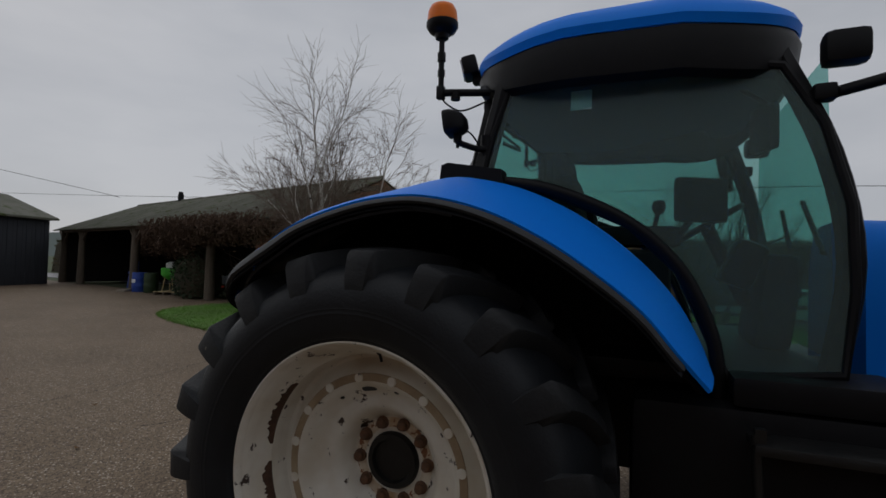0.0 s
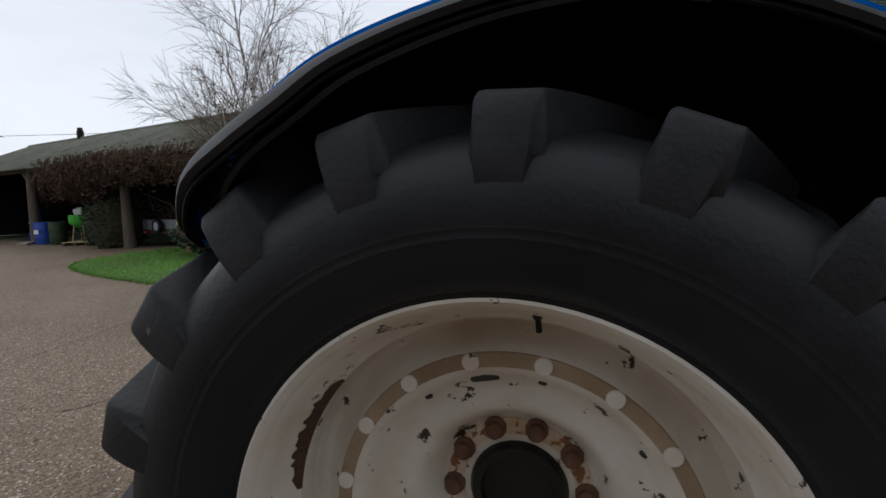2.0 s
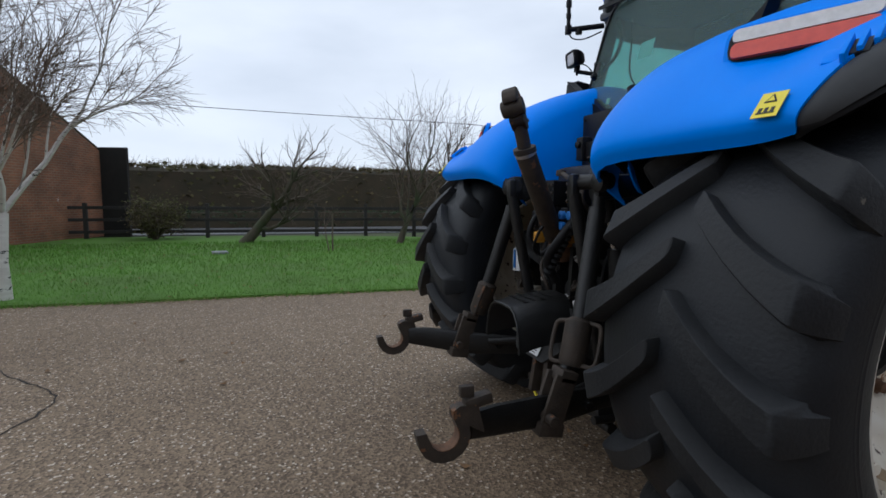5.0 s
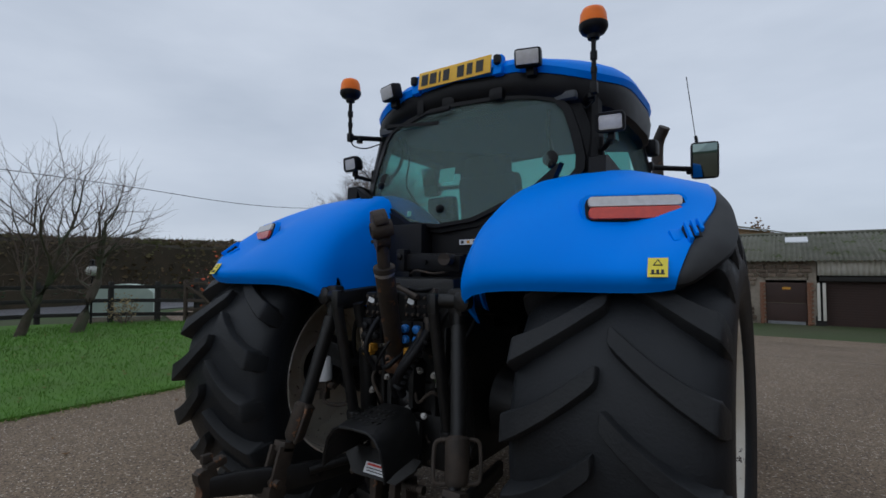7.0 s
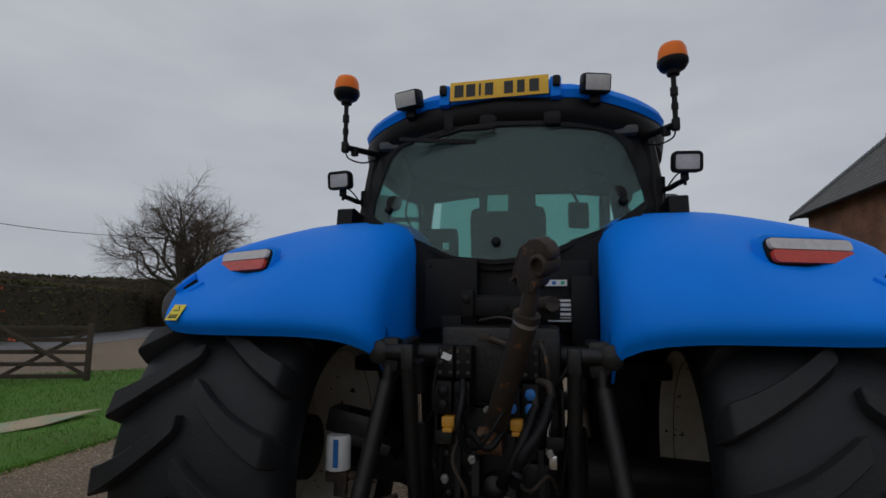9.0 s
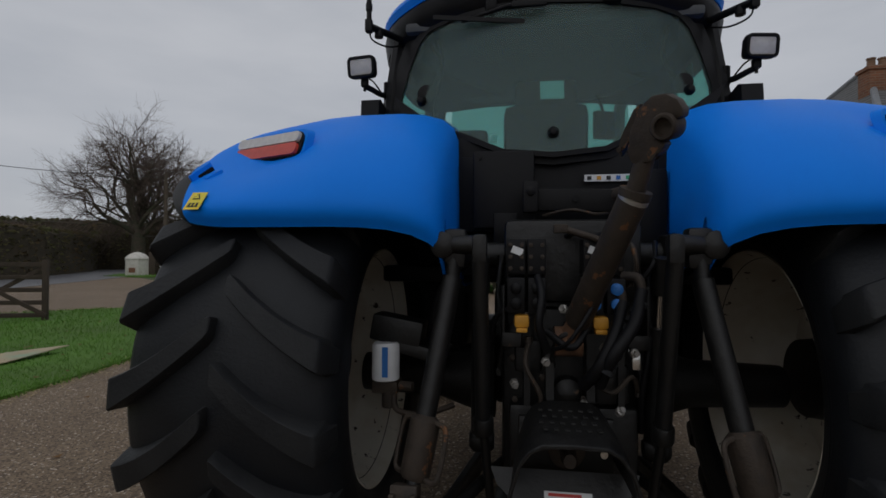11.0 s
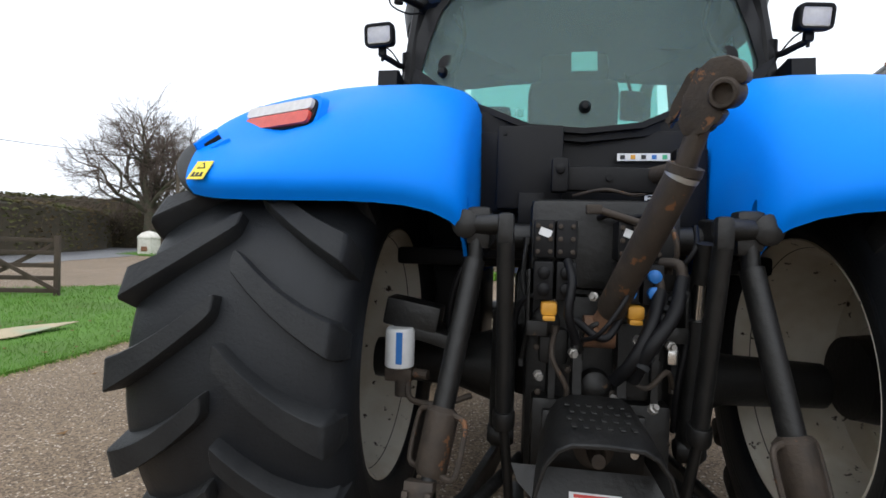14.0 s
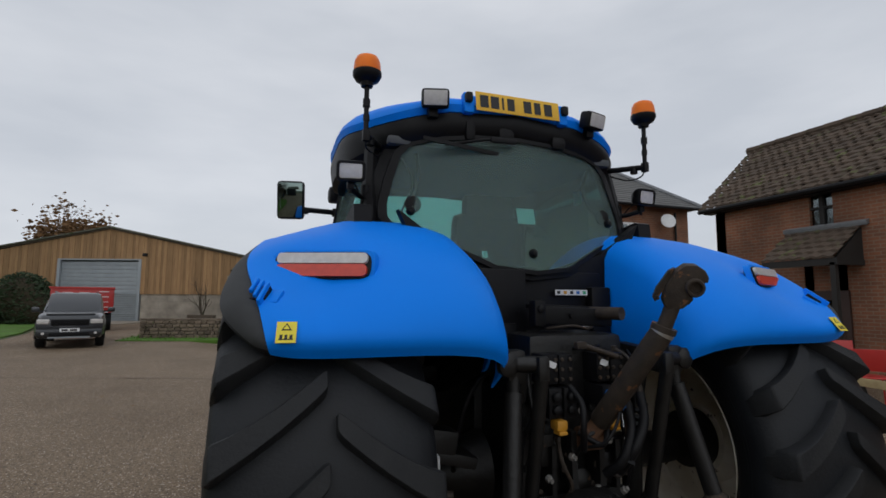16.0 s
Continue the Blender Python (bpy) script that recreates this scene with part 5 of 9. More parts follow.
solid("wiper_arm", "black", wiper, (tube, [(-0.42, win_y(0.42, 2.48) - 0.03, 2.475), (-0.2, win_y(0.2, 2.5) - 0.04, 2.51), (-0.02, win_y(0, 2.5) - 0.035, 2.512)], 0.009), (box, (-0.10, win_y(0, 2.51) - 0.035, 2.512), (0.16, 0.02, 0.03), (0, 0, 0), B1))
solid("wiper_blade", "black", wiper, (box, (-0.34, win_y(0.3, 2.47) - 0.03, 2.465), (0.44, 0.012, 0.02), (0, 6, 0)))
solid("wiper_motor", "black", wiper, (box, (-0.06, 0.12, 2.565), (0.10, 0.10, 0.09), (0, 0, 0), {"bev": 0.025}))
solid("roof_clip", "black", cab, (box, (0.28, 0.10, 2.55), (0.10, 0.07, 0.08), (0, 0, 0), {"bev": 0.03}))
solid("roof_clip", "black", cab, (box, (-0.28, 0.10, 2.57), (0.06, 0.05, 0.12), (0, 0, 0), {"bev": 0.02}))

# ---- inside the cab ----
seat = pivot(cab, "driver_seat")
solid("seat_back", "seat", seat, (box, (0, 0.52, 1.92), (0.46, 0.13, 0.52), (8, 0, 0), {"bev": 0.06}), (box, (0, 0.47, 2.22), (0.34, 0.10, 0.16), (8, 0, 0), {"bev": 0.045}))
solid("seat_cushion", "seat", seat, (box, (0, 0.78, 1.70), (0.50, 0.50, 0.13), (0, 0, 0), {"bev": 0.05}))
solid("seat_pedestal", "cab_dark", seat, (box, (0, 0.76, 1.46), (0.36, 0.40, 0.36), (0, 0, 0), {"bev": 0.04}))
solid("passenger_back", "seat", seat, (box, (-0.44, 0.58, 1.88), (0.24, 0.08, 0.38), (8, 0, 0), {"bev": 0.04}))
con = pivot(cab, "controls")
solid("armrest_console", "cab_dark", con, (box, (0.36, 0.82, 1.82), (0.17, 0.50, 0.10), (0, 0, 0), {"bev": 0.04}), (box, (0.42, 0.72, 1.55), (0.30, 0.60, 0.40), (0, 0, 0), {"bev": 0.05}))
solid("gear_lever", "black", con, (tube, [(0.36, 0.95, 1.86), (0.36, 0.97, 1.95)], 0.012), (revolve, [(0.02, 0), (0.032, 0.03), (0.026, 0.06), (0, 0.07)], pose(0.36, 0.97, 1.93)))
solid("monitor", "black", con, (box, (0.46, 1.14, 1.98), (0.05, 0.24, 0.20), (0, 0, 30), {"bev": 0.02}), (tube, [(0.42, 1.05, 1.82), (0.45, 1.12, 1.92)], 0.015))
ring = [(0.19 * math.cos(2 * math.pi * k / 24), 0.19 * math.sin(2 * math.pi * k / 24), 0) for k in range(25)]
wm = pose(0, 1.20, 1.90, 32, 0, 0)
solid("steering_wheel", "black", con, (tube, [wm @ Vector(p) for p in ring], 0.014, 8), (tube, [wm @ Vector((-0.18, 0, 0)), wm @ Vector((0, 0, -0.02)), wm @ Vector((0.18, 0, 0))], 0.012), (tube, [wm @ Vector((0, 0, 0)), (0, 1.38, 1.50)], 0.035), (box, (0, 1.36, 1.70), (0.30, 0.16, 0.24), (-25, 0, 0), {"bev": 0.05}))
solid("dashboard", "cab_dark", con, (box, (0, 1.48, 1.52), (0.50, 0.16, 0.46), (-8, 0, 0), {"bev": 0.05}), (box, (-0.52, 1.5, 1.42), (0.3, 0.1, 0.28), (0, 0, 0), {"bev": 0.04}))
solid("cab_headliner", "headliner", cab, (box, (0, 0.80, 2.50), (1.45, 1.25, 0.05), (0, 0, 0), {"bev": 0.02}))
solid("inner_mirror", "black", con, (box, (0.46, 1.38, 2.28), (0.16, 0.05, 0.20), (0, 0, 20), {"bev": 0.03}), (tube, [(0.46, 1.40, 2.38), (0.40, 1.30, 2.48)], 0.012))
solid("windscreen_wiper", "black", con, (tube, [(0.05, 1.60, 1.55), (-0.32, 1.60, 2.0)], 0.012), (tube, [(0.10, 1.60, 2.0), (0.42, 1.60, 1.75)], 0.012))
solid("coat_hook_cable", "cab_dark", con, (tube, curve_pts([(-0.62, 0.35, 2.48), (-0.55, 0.3, 2.3), (-0.6, 0.34, 2.12), (-0.5, 0.4, 1.95)], 6), 0.006))

# ---- bonnet, front axle and wheels, steps, exhaust ----
def bonnet_ring(y, w, z0, z1):
    pts = []
    for k in range(17):
        a = math.pi * k / 16
        pts.append((-w * math.copysign(abs(math.cos(a)) ** 0.45, math.cos(a)), y, z0 + (z1 - z0) * math.sin(a) ** 0.5))
    return pts


bm = bmesh.new()
rings = [[bm.verts.new(p) for p in bonnet_ring(*q)] for q in ((1.66, 0.40, 1.15, 1.86), (2.2, 0.39, 1.12, 1.84), (2.9, 0.37, 1.05, 1.76), (3.4, 0.34, 0.98, 1.62), (3.62, 0.29, 0.98, 1.45), (3.68, 0.22, 1.02, 1.30))]
skin(bm, rings, True)
bm.faces.new(rings[0][::-1])
bm.faces.new(rings[-1])
part("bonnet", bm, M["blue"], tractor, "blue engine bonnet")
solid("chassis", "cast", tractor, (box, (0, 1.0, 0.92), (0.50, 1.9, 0.56), (0, 0, 0), {"bev": 0.05}), (box, (0, 2.7, 0.80), (0.36, 1.9, 0.36), (0, 0, 0), {"bev": 0.04}), (tube, [(-0.9, 2.72, 0.66), (0.9, 2.72, 0.66)], 0.09, 12))
for s in (1, -1):
    fw = pivot(tractor, "front_wheel")
    fw.matrix_basis = pose(s * 0.96, 2.72, 0.66)
    t, cr = tyre_mesh(0.54, 0.365, 0.66, 18, 0.045)
    part("tyre", t, M["rubber"], fw)
    for row in (-1, 1):
        first = part("lug", lug_mesh(row, 0.27, 0.365, 0.66, 0.045, cr), M["lug"], fw, smooth=35)
        for k in range(18):
            ob = first if k == 0 else new("lug", first.data)
            ob.parent = fw
            ob.matrix_basis = pose(0, 0, 0, (k + (0.5 if row > 0 else 0.0)) * 20)
    bm = bmesh.new()
    revolve_x(bm, [(s * x, r) for x, r in ((0.21, 0.365), (0.215, 0.385), (0.2, 0.36), (0.12, 0.33), (0.06, 0.31), (0.05, 0.12), (0.0, 0.12), (0.0, 0.31), (-0.2, 0.36))], 40, closed=True)
    part("rim", bm, M["rim"], fw)
    solid("front_mudguard", "black", tractor, (sheet, [[(s * x, 2.72 + 0.74 * math.cos(a), 0.66 + 0.74 * math.sin(a)) for x in (0.72, 0.96, 1.2)] for a in [0.5 + 0.2 * k for k in range(12)]], 0.01))
    st = pivot(tractor, "side_tank")
    solid("tank", "black", st, (box, (s * 0.70, 1.30, 0.84), (0.50, 0.98, 0.66), (0, 0, 0), {"bev": 0.05}))
    solid("sill", "black", st, (box, (s * 0.80, 1.38, 1.22), (0.30, 0.50, 0.10), (0, 0, 0), {"bev": 0.02}))
    for z in (1.08, 0.78, 0.50):
        solid("step", "cast", st, (box, (s * 0.99, 1.40, z), (0.20, 0.46, 0.035), (0, 0, 0), {"bev": 0.012}), (box, (s * 1.06, 1.19, z + 0.03), (0.03, 0.03, 0.06)))
    solid("step_hanger", "cast", st, (tube, [(s * 1.06, 1.18, 1.12), (s * 1.06, 1.20, 0.48)], 0.016))
    solid("step_hanger", "cast", st, (tube, [(s * 1.06, 1.62, 1.12), (s * 1.06, 1.62, 0.48)], 0.016))
exh = pivot(tractor, "exhaust")
solid("muffler", "black", exh, (revolve, [(0.085, 1.3), (0.095, 1.34), (0.095, 2.14), (0.085, 2.18), (0.05, 2.19)], pose(0.70, 2.15, 0)), label="perforated black heat shield")
solid("exhaust_pipe", "iron", exh, (tube, curve_pts([(0.70, 2.15, 2.15), (0.70, 2.15, 2.48), (0.715, 2.14, 2.60), (0.77, 2.10, 2.70)], 5), 0.048, 14), label="brown rusty exhaust stack")
solid("aerial", "black", tractor, (tube, [(1.06, 1.75, 2.42), (1.05, 1.75, 2.5)], 0.012), (tube, [(1.05, 1.75, 2.48), (0.99, 1.78, 2.98)], 0.003, 6))

# ---- stickers and small lamps on the fenders ----
for s in (1, -1):
    fd = fenders[s]
    st = pivot(fd, "warning_sticker")
    p_, n_ = fender_at(1.1, 5)
    c = Vector((s * 1.19, p_.y, p_.z))
    nrm = Vector((s * 0.1, n_.y, n_.z)).normalized()
    uu = Vector((0, 0, 1)).cross(nrm).normalized()
    vv = nrm.cross(uu)
    fr_ = Matrix((uu, vv, nrm)).transposed().to_4x4()
    fr_.translation = c + nrm * 0.012

    def slip(name, cx, cy, w, h, mat, lift=0.0):
        solid(name, mat, st, (box, (0, 0, 0), (w, h, 0.002), {"m": fr_ @ pose(cx, cy, lift) @ Matrix.Diagonal((1, 1, 1, 1))}))
    slip("sticker", 0, 0, 0.058, 0.076, "sticker_yellow")
    solid("pictogram", "ink", st, (prism, [(-0.015, 0.0), (0.015, 0.0), (0.0, 0.026)], 0.0015, fr_ @ pose(0, 0.006, 0.0015)))
    solid("pictogram", "sticker_yellow", st, (prism, [(-0.009, 0.0035), (0.009, 0.0035), (0.0, 0.019)], 0.0015, fr_ @ pose(0, 0.006, 0.0025)))
    for q in (-0.014, 0.0, 0.014):
        slip("pictogram", q, -0.018, 0.008, 0.016, "ink", 0.0012)
    slip("pictogram", 0, -0.026, 0.04, 0.004, "ink", 0.0014)
    rf = pivot(fd, "side_marker")
    p0 = Vector((s * 1.245, -0.605, 1.565))
    solid("marker_housing", "blue", rf, (box, p0 + Vector((-s * 0.02, 0.02, 0.035)), (0.045, 0.075, 0.03), (35, 0, s * 25), {"bev": 0.012}), (box, p0 + Vector((s * 0.005, 0.05, 0.045)), (0.03, 0.075, 0.03), (35, 0, s * 25), {"bev": 0.010}))
    for k in range(3):
        solid("marker_rib", "blue", rf, (box, p0 + Vector((s * (0.012 + 0.014 * k), 0.012 + 0.028 * k, 0.042 + 0.012 * k)), (0.012, 0.10 - 0.015 * k, 0.05), (38, 0, s * 22), {"bev": 0.005}))
    solid("marker_recess", "black", rf, (box, p0 + Vector((s * 0.022, 0.03, 0.045)), (0.05, 0.07, 0.03), (38, 0, s * 22), {"bev": 0.005}))
    solid("marker_lens", "sticker_yellow", rf, (revolve, [(0.016, 0), (0.016, 0.012), (0.01, 0.016)], pose(p0.x, p0.y - 0.02, p0.z - 0.005, 60, 0, s * 30), 12))

# ---- back end: axle housing, hydraulics and linkage ----
back = pivot(tractor, "transmission")
for s in (1, -1):
    solid("axle_housing", "cast", back, (tube, [(s * 0.92, 0, AX), (s * 0.55, 0, AX), (s * 0.30, 0, AX)], [0.085, 0.10, 0.18], 20))
solid("gear_casing", "cast", back, (box, (0, -0.05, 0.90), (0.52, 0.62, 0.70), (0, 0, 0), {"bev": 0.04}), (box, (0, -0.36, 0.98), (0.36, 0.10, 0.42), (0, 0, 0), {"bev": 0.03}), (box, (0, -0.40, 0.72), (0.46, 0.10, 0.26), (0, 0, 0), {"bev": 0.02}), (box, (-0.16, -0.42, 1.02), (0.10, 0.06, 0.12), (0, 0, 0), {"bev": 0.02}), (revolve, [(0.055, 0), (0.05, 0.04), (0.03, 0.05), (0, 0.055)], pose(-0.02, -0.43, 0.90, 90, 0, 0)), (revolve, [(0.05, 0), (0.05, 0.03), (0.035, 0.04)], pose(-0.19, -0.42, 1.10, 90, 0, 0)), (box, (0.14, -0.42, 0.93), (0.12, 0.06, 0.14), (0, 0, 0), {"bev": 0.02}))
random.seed(4)
for k in range(34):
    x, z = random.uniform(-0.24, 0.22), random.uniform(0.60, 1.26)
    solid("bolt", "iron", back, (revolve, [(0.012, 0), (0.012, 0.009), (0.007, 0.012)], pose(x, -0.435 - 0.03 * (abs(x) < 0.16), z, 90, 0, 0), 6))
solid("lift_housing", "cast", back, (box, (0, -0.22, 1.36), (0.50, 0.42, 0.30), (0, 0, 0), {"bev": 0.03}), (tube, [(-0.42, -0.30, 1.38), (0.42, -0.30, 1.38)], 0.05, 14))
# spool valves
for x0, n in ((-0.205, 2), (0.06, 2)):
    vb = pivot(back, "spool_valve")
    for k in range(n):
        x = x0 + 0.072 * k
        solid("valve_block", "black", vb, (box, (x, -0.47, 1.375), (0.066, 0.12, 0.12), (0, 0, 0), B1), (box, (x, -0.49, 1.245), (0.062, 0.14, 0.12), (0, 0, 0), B1))
        for dx in (-0.02, 0.02):
            for dz in (-0.04, 0.0, 0.04):
                solid("cap_screw", "iron", vb, (revolve, [(0.008, 0), (0.008, 0.008), (0.004, 0.009)], pose(x + dx, -0.53, 1.375 + dz, 90, 0, 0), 8))
        solid("coupling_cap", "blue_dark" if x0 > 0 else "black", vb, (revolve, [(0.02, 0), (0.02, 0.02), (0.012, 0.026)], pose(x, -0.56, 1.27, 90, 0, 0), 14), (revolve, [(0.02, 0), (0.02, 0.02), (0.012, 0.026)], pose(x, -0.56, 1.22, 90, 0, 0), 14))
    solid("leak_tray", "brass", vb, (box, (x0 + 0.02, -0.55, 1.16), (0.052, 0.06, 0.042), (0, 0, 0), B2), (box, (x0 + 0.02, -0.56, 1.132), (0.040, 0.05, 0.016), (0, 0, 0), B1), label="amber-yellow dustcover")
    solid("paint_chip", "white", vb, (box, (x0 + 0.004, -0.5315, 1.395), (0.04, 0.002, 0.025), (0, 20, 0)))
solid("crossbar", "black", back, (box, (0.04, -0.33, 1.585), (0.42, 0.05, 0.085), (0, 2, -4), B2), (box, (0.04, -0.28, 1.625), (0.40, 0.06, 0.02), (0, 2, -4), B1), (box, (-0.15, -0.335, 1.60), (0.06, 0.06, 0.12), (0, 0, 0), B2), (revolve, [(0.018, 0), (0.018, 0.012), (0.010, 0.016)], pose(-0.15, -0.365, 1.62, 90, 0, 0), 12), (revolve, [(0.012, 0), (0.012, 0.01)], pose(0.02, -0.358, 1.59, 90, 0, 0), 10))
solid("drain_pipe", "iron", back, (tube, [(0.16, -0.30, 1.60), (0.22, -0.47, 1.60), (0.218, -0.465, 1.60), (0.17, -0.33, 1.60)], [0.03, 0.03, 0.022, 0.022], 14), label="bare steel pipe end")
solid("lever_rod", "iron", back, (tube, [(-0.04, -0.52, 1.47), (0.12, -0.55, 1.42)], 0.012), (box, (-0.05, -0.52, 1.47), (0.05, 0.03, 0.03), (0, 0, 0), B1), (tube, curve_pts([(-0.10, -0.33, 1.53), (0.0, -0.4, 1.545), (0.10, -0.38, 1.53), (0.2, -0.3, 1.55)], 5), 0.006))
solid("side_plate", "black", back, (box, (-0.26, -0.15, 1.65), (0.26, 0.10, 0.32), (0, 0, 0), B2), (revolve, [(0.008, 0), (0.008, 0.006)], pose(-0.36, -0.20, 1.78, 90, 0, 0), 8), (revolve, [(0.008, 0), (0.008, 0.006)], pose(-0.17, -0.20, 1.60, 90, 0, 0), 8), (box, (-0.25, -0.20, 1.49), (0.10, 0.05, 0.12), (0, 0, 0), B1))
solid("side_plate", "black", back, (box, (0.36, -0.10, 1.55), (0.12, 0.10, 0.36), (0, 0, 0), B2))
lb = pivot(back, "coupling_label")
lb.matrix_basis = pose(0, -0.06, 0)
solid("label_strip", "white", lb, (box, (0.185, -0.068, 1.70), (0.20, 0.003, 0.028), (0, 0, 0)))
for k, mt in enumerate(("ink", "brass", "ink", "blue_dark", "green_l")):
    solid("label_dot", mt, lb, (box, (0.105 + 0.04 * k, -0.0705, 1.70), (0.018, 0.003, 0.016), (0, 0, 0)))
solid("info_plate", "white", back, (box, (0.26, -0.126, 1.60), (0.13, 0.003, 0.05)), (box, (0.26, -0.126, 1.545), (0.13, 0.003, 0.04)))
for z in (1.612, 1.59, 1.55, 1.537):
    solid("bar", "cab_dark", back, (box, (0.255, -0.129, z), (0.10, 0.002, 0.007)))

# hoses
hs = pivot(tractor, "hydraulic_hoses")
random.seed(8)
for k, (p, r) in enumerate((([(0.21, -0.58, 1.26), (0.17, -0.64, 1.16), (0.10, -0.66, 1.06), (0.07, -0.60, 0.96)], 0.021), ([(0.15, -0.57, 1.22), (0.11, -0.63, 1.12), (0.06, -0.64, 1.02), (0.02, -0.58, 0.95)], 0.021), ([(-0.13, -0.55, 1.30), (-0.12, -0.62, 1.24), (-0.13, -0.64, 1.15), (-0.10, -0.6, 1.06)], 0.014), ([(-0.20, -0.50, 1.20), (-0.28, -0.48, 1.15), (-0.30, -0.42, 1.0), (-0.30, -0.35, 0.8)], 0.010), ([(-0.38, -0.3, 1.35), (-0.50, -0.34, 1.25), (-0.55, -0.30, 1.05), (-0.52, -0.2, 0.9)], 0.012), ([(-0.10, -0.56, 1.12), (-0.02, -0.62, 1.08), (0.05, -0.56, 1.16)], 0.012), ([(0.3, -0.3, 1.3), (0.27, -0.45, 1.1), (0.24, -0.46, 0.9), (0.25, -0.4, 0.75)], 0.011), ([(-0.05, -0.35, 1.42), (0.0, -0.46, 1.45), (0.06, -0.45, 1.44), (0.16, -0.4, 1.46)], 0.010), ([(0.22, -0.5, 1.28), (0.27, -0.5, 1.35), (0.3, -0.4, 1.42)], 0.009))):
    solid("hose", "black", hs, (tube, curve_pts(p, 7), r, 10))
for q in ((0.21, -0.58, 1.26), (0.15, -0.57, 1.22)):
    solid("hose_elbow", "iron", hs, (tube, curve_pts([q, (q[0] - 0.01, q[1] + 0.01, q[2] + 0.04), (q[0] - 0.05, q[1] + 0.05, q[2] + 0.045)], 4), 0.016))
for k in range(9):
    a, b = Vector((0.20, -0.6, 1.22)), Vector((0.085, -0.645, 1.01))
    solid("hose_wrap", "cab_dark", hs, (revolve, [(0.0235, -0.008), (0.0235, 0.008)], Matrix.Translation(a.lerp(b, k / 8)) @ (b - a).to_track_quat('Z', 'Y').to_matrix().to_4x4(), 10))
solid("plug_cable", "black", hs, (tube, curve_pts([(-0.09, -0.57, 1.06), (-0.04, -0.66, 1.10), (0.03, -0.66, 1.2), (0.05, -0.6, 1.25)], 6), 0.007))

random.seed(12)
for k, p in enumerate(([(-0.16, -0.50, 1.08), (-0.17, -0.55, 1.00), (-0.12, -0.54, 0.90), (-0.14, -0.48, 0.82)], [(0.02, -0.50, 1.20), (0.03, -0.56, 1.14), (-0.06, -0.57, 1.10), (-0.08, -0.50, 1.0)], [(0.17, -0.47, 1.44), (0.19, -0.54, 1.40), (0.20, -0.55, 1.33), (0.19, -0.50, 1.28)], [(-0.26, -0.42, 1.36), (-0.27, -0.47, 1.24), (-0.25, -0.48, 1.10), (-0.27, -0.42, 0.95)], [(0.05, -0.48, 0.96), (0.12, -0.54, 0.92), (0.19, -0.52, 0.97), (0.23, -0.45, 0.90)])):
    solid("steel_pipe", "cast" if k % 2 else "iron", hs, (tube, curve_pts(p, 6), 0.0085, 8), (revolve, [(0.014, -0.012), (0.014, 0.012)], Matrix.Translation(p[0]), 6), (revolve, [(0.014, -0.012), (0.014, 0.012)], Matrix.Translation(p[-1]), 6))
for x, z in ((-0.10, 1.01), (0.10, 1.06), (-0.21, 0.93), (0.20, 1.05), (-0.04, 1.19), (0.15, 0.86), (-0.17, 1.16), (0.03, 0.87)):
    solid("pipe_union", "steel_edge", hs, (revolve, [(0.013, -0.014), (0.016, -0.012), (0.016, 0.004), (0.010, 0.006), (0.010, 0.018)], pose(x, -0.50 - random.uniform(0, 0.04), z, random.uniform(50, 120), 0, random.uniform(-40, 40)), 6), label="bright steel pipe union")
for s in (1, -1):
    solid("hose_bracket", "cast", hs, (box, (s * 0.245, -0.46, 1.17), (0.012, 0.09, 0.20), (0, 0, s * 8), B1), (box, (s * 0.22, -0.50, 1.08), (0.07, 0.012, 0.05), (0, 0, 0), B1))
    solid("casting_rib", "cast", hs, (prism, [(-0.03, -0.10), (0.05, -0.12), (0.06, 0.05), (0.0, 0.11), (-0.03, 0.10)], 0.022, pose(s * 0.165, -0.45, 0.95, 90, 0, 90)))

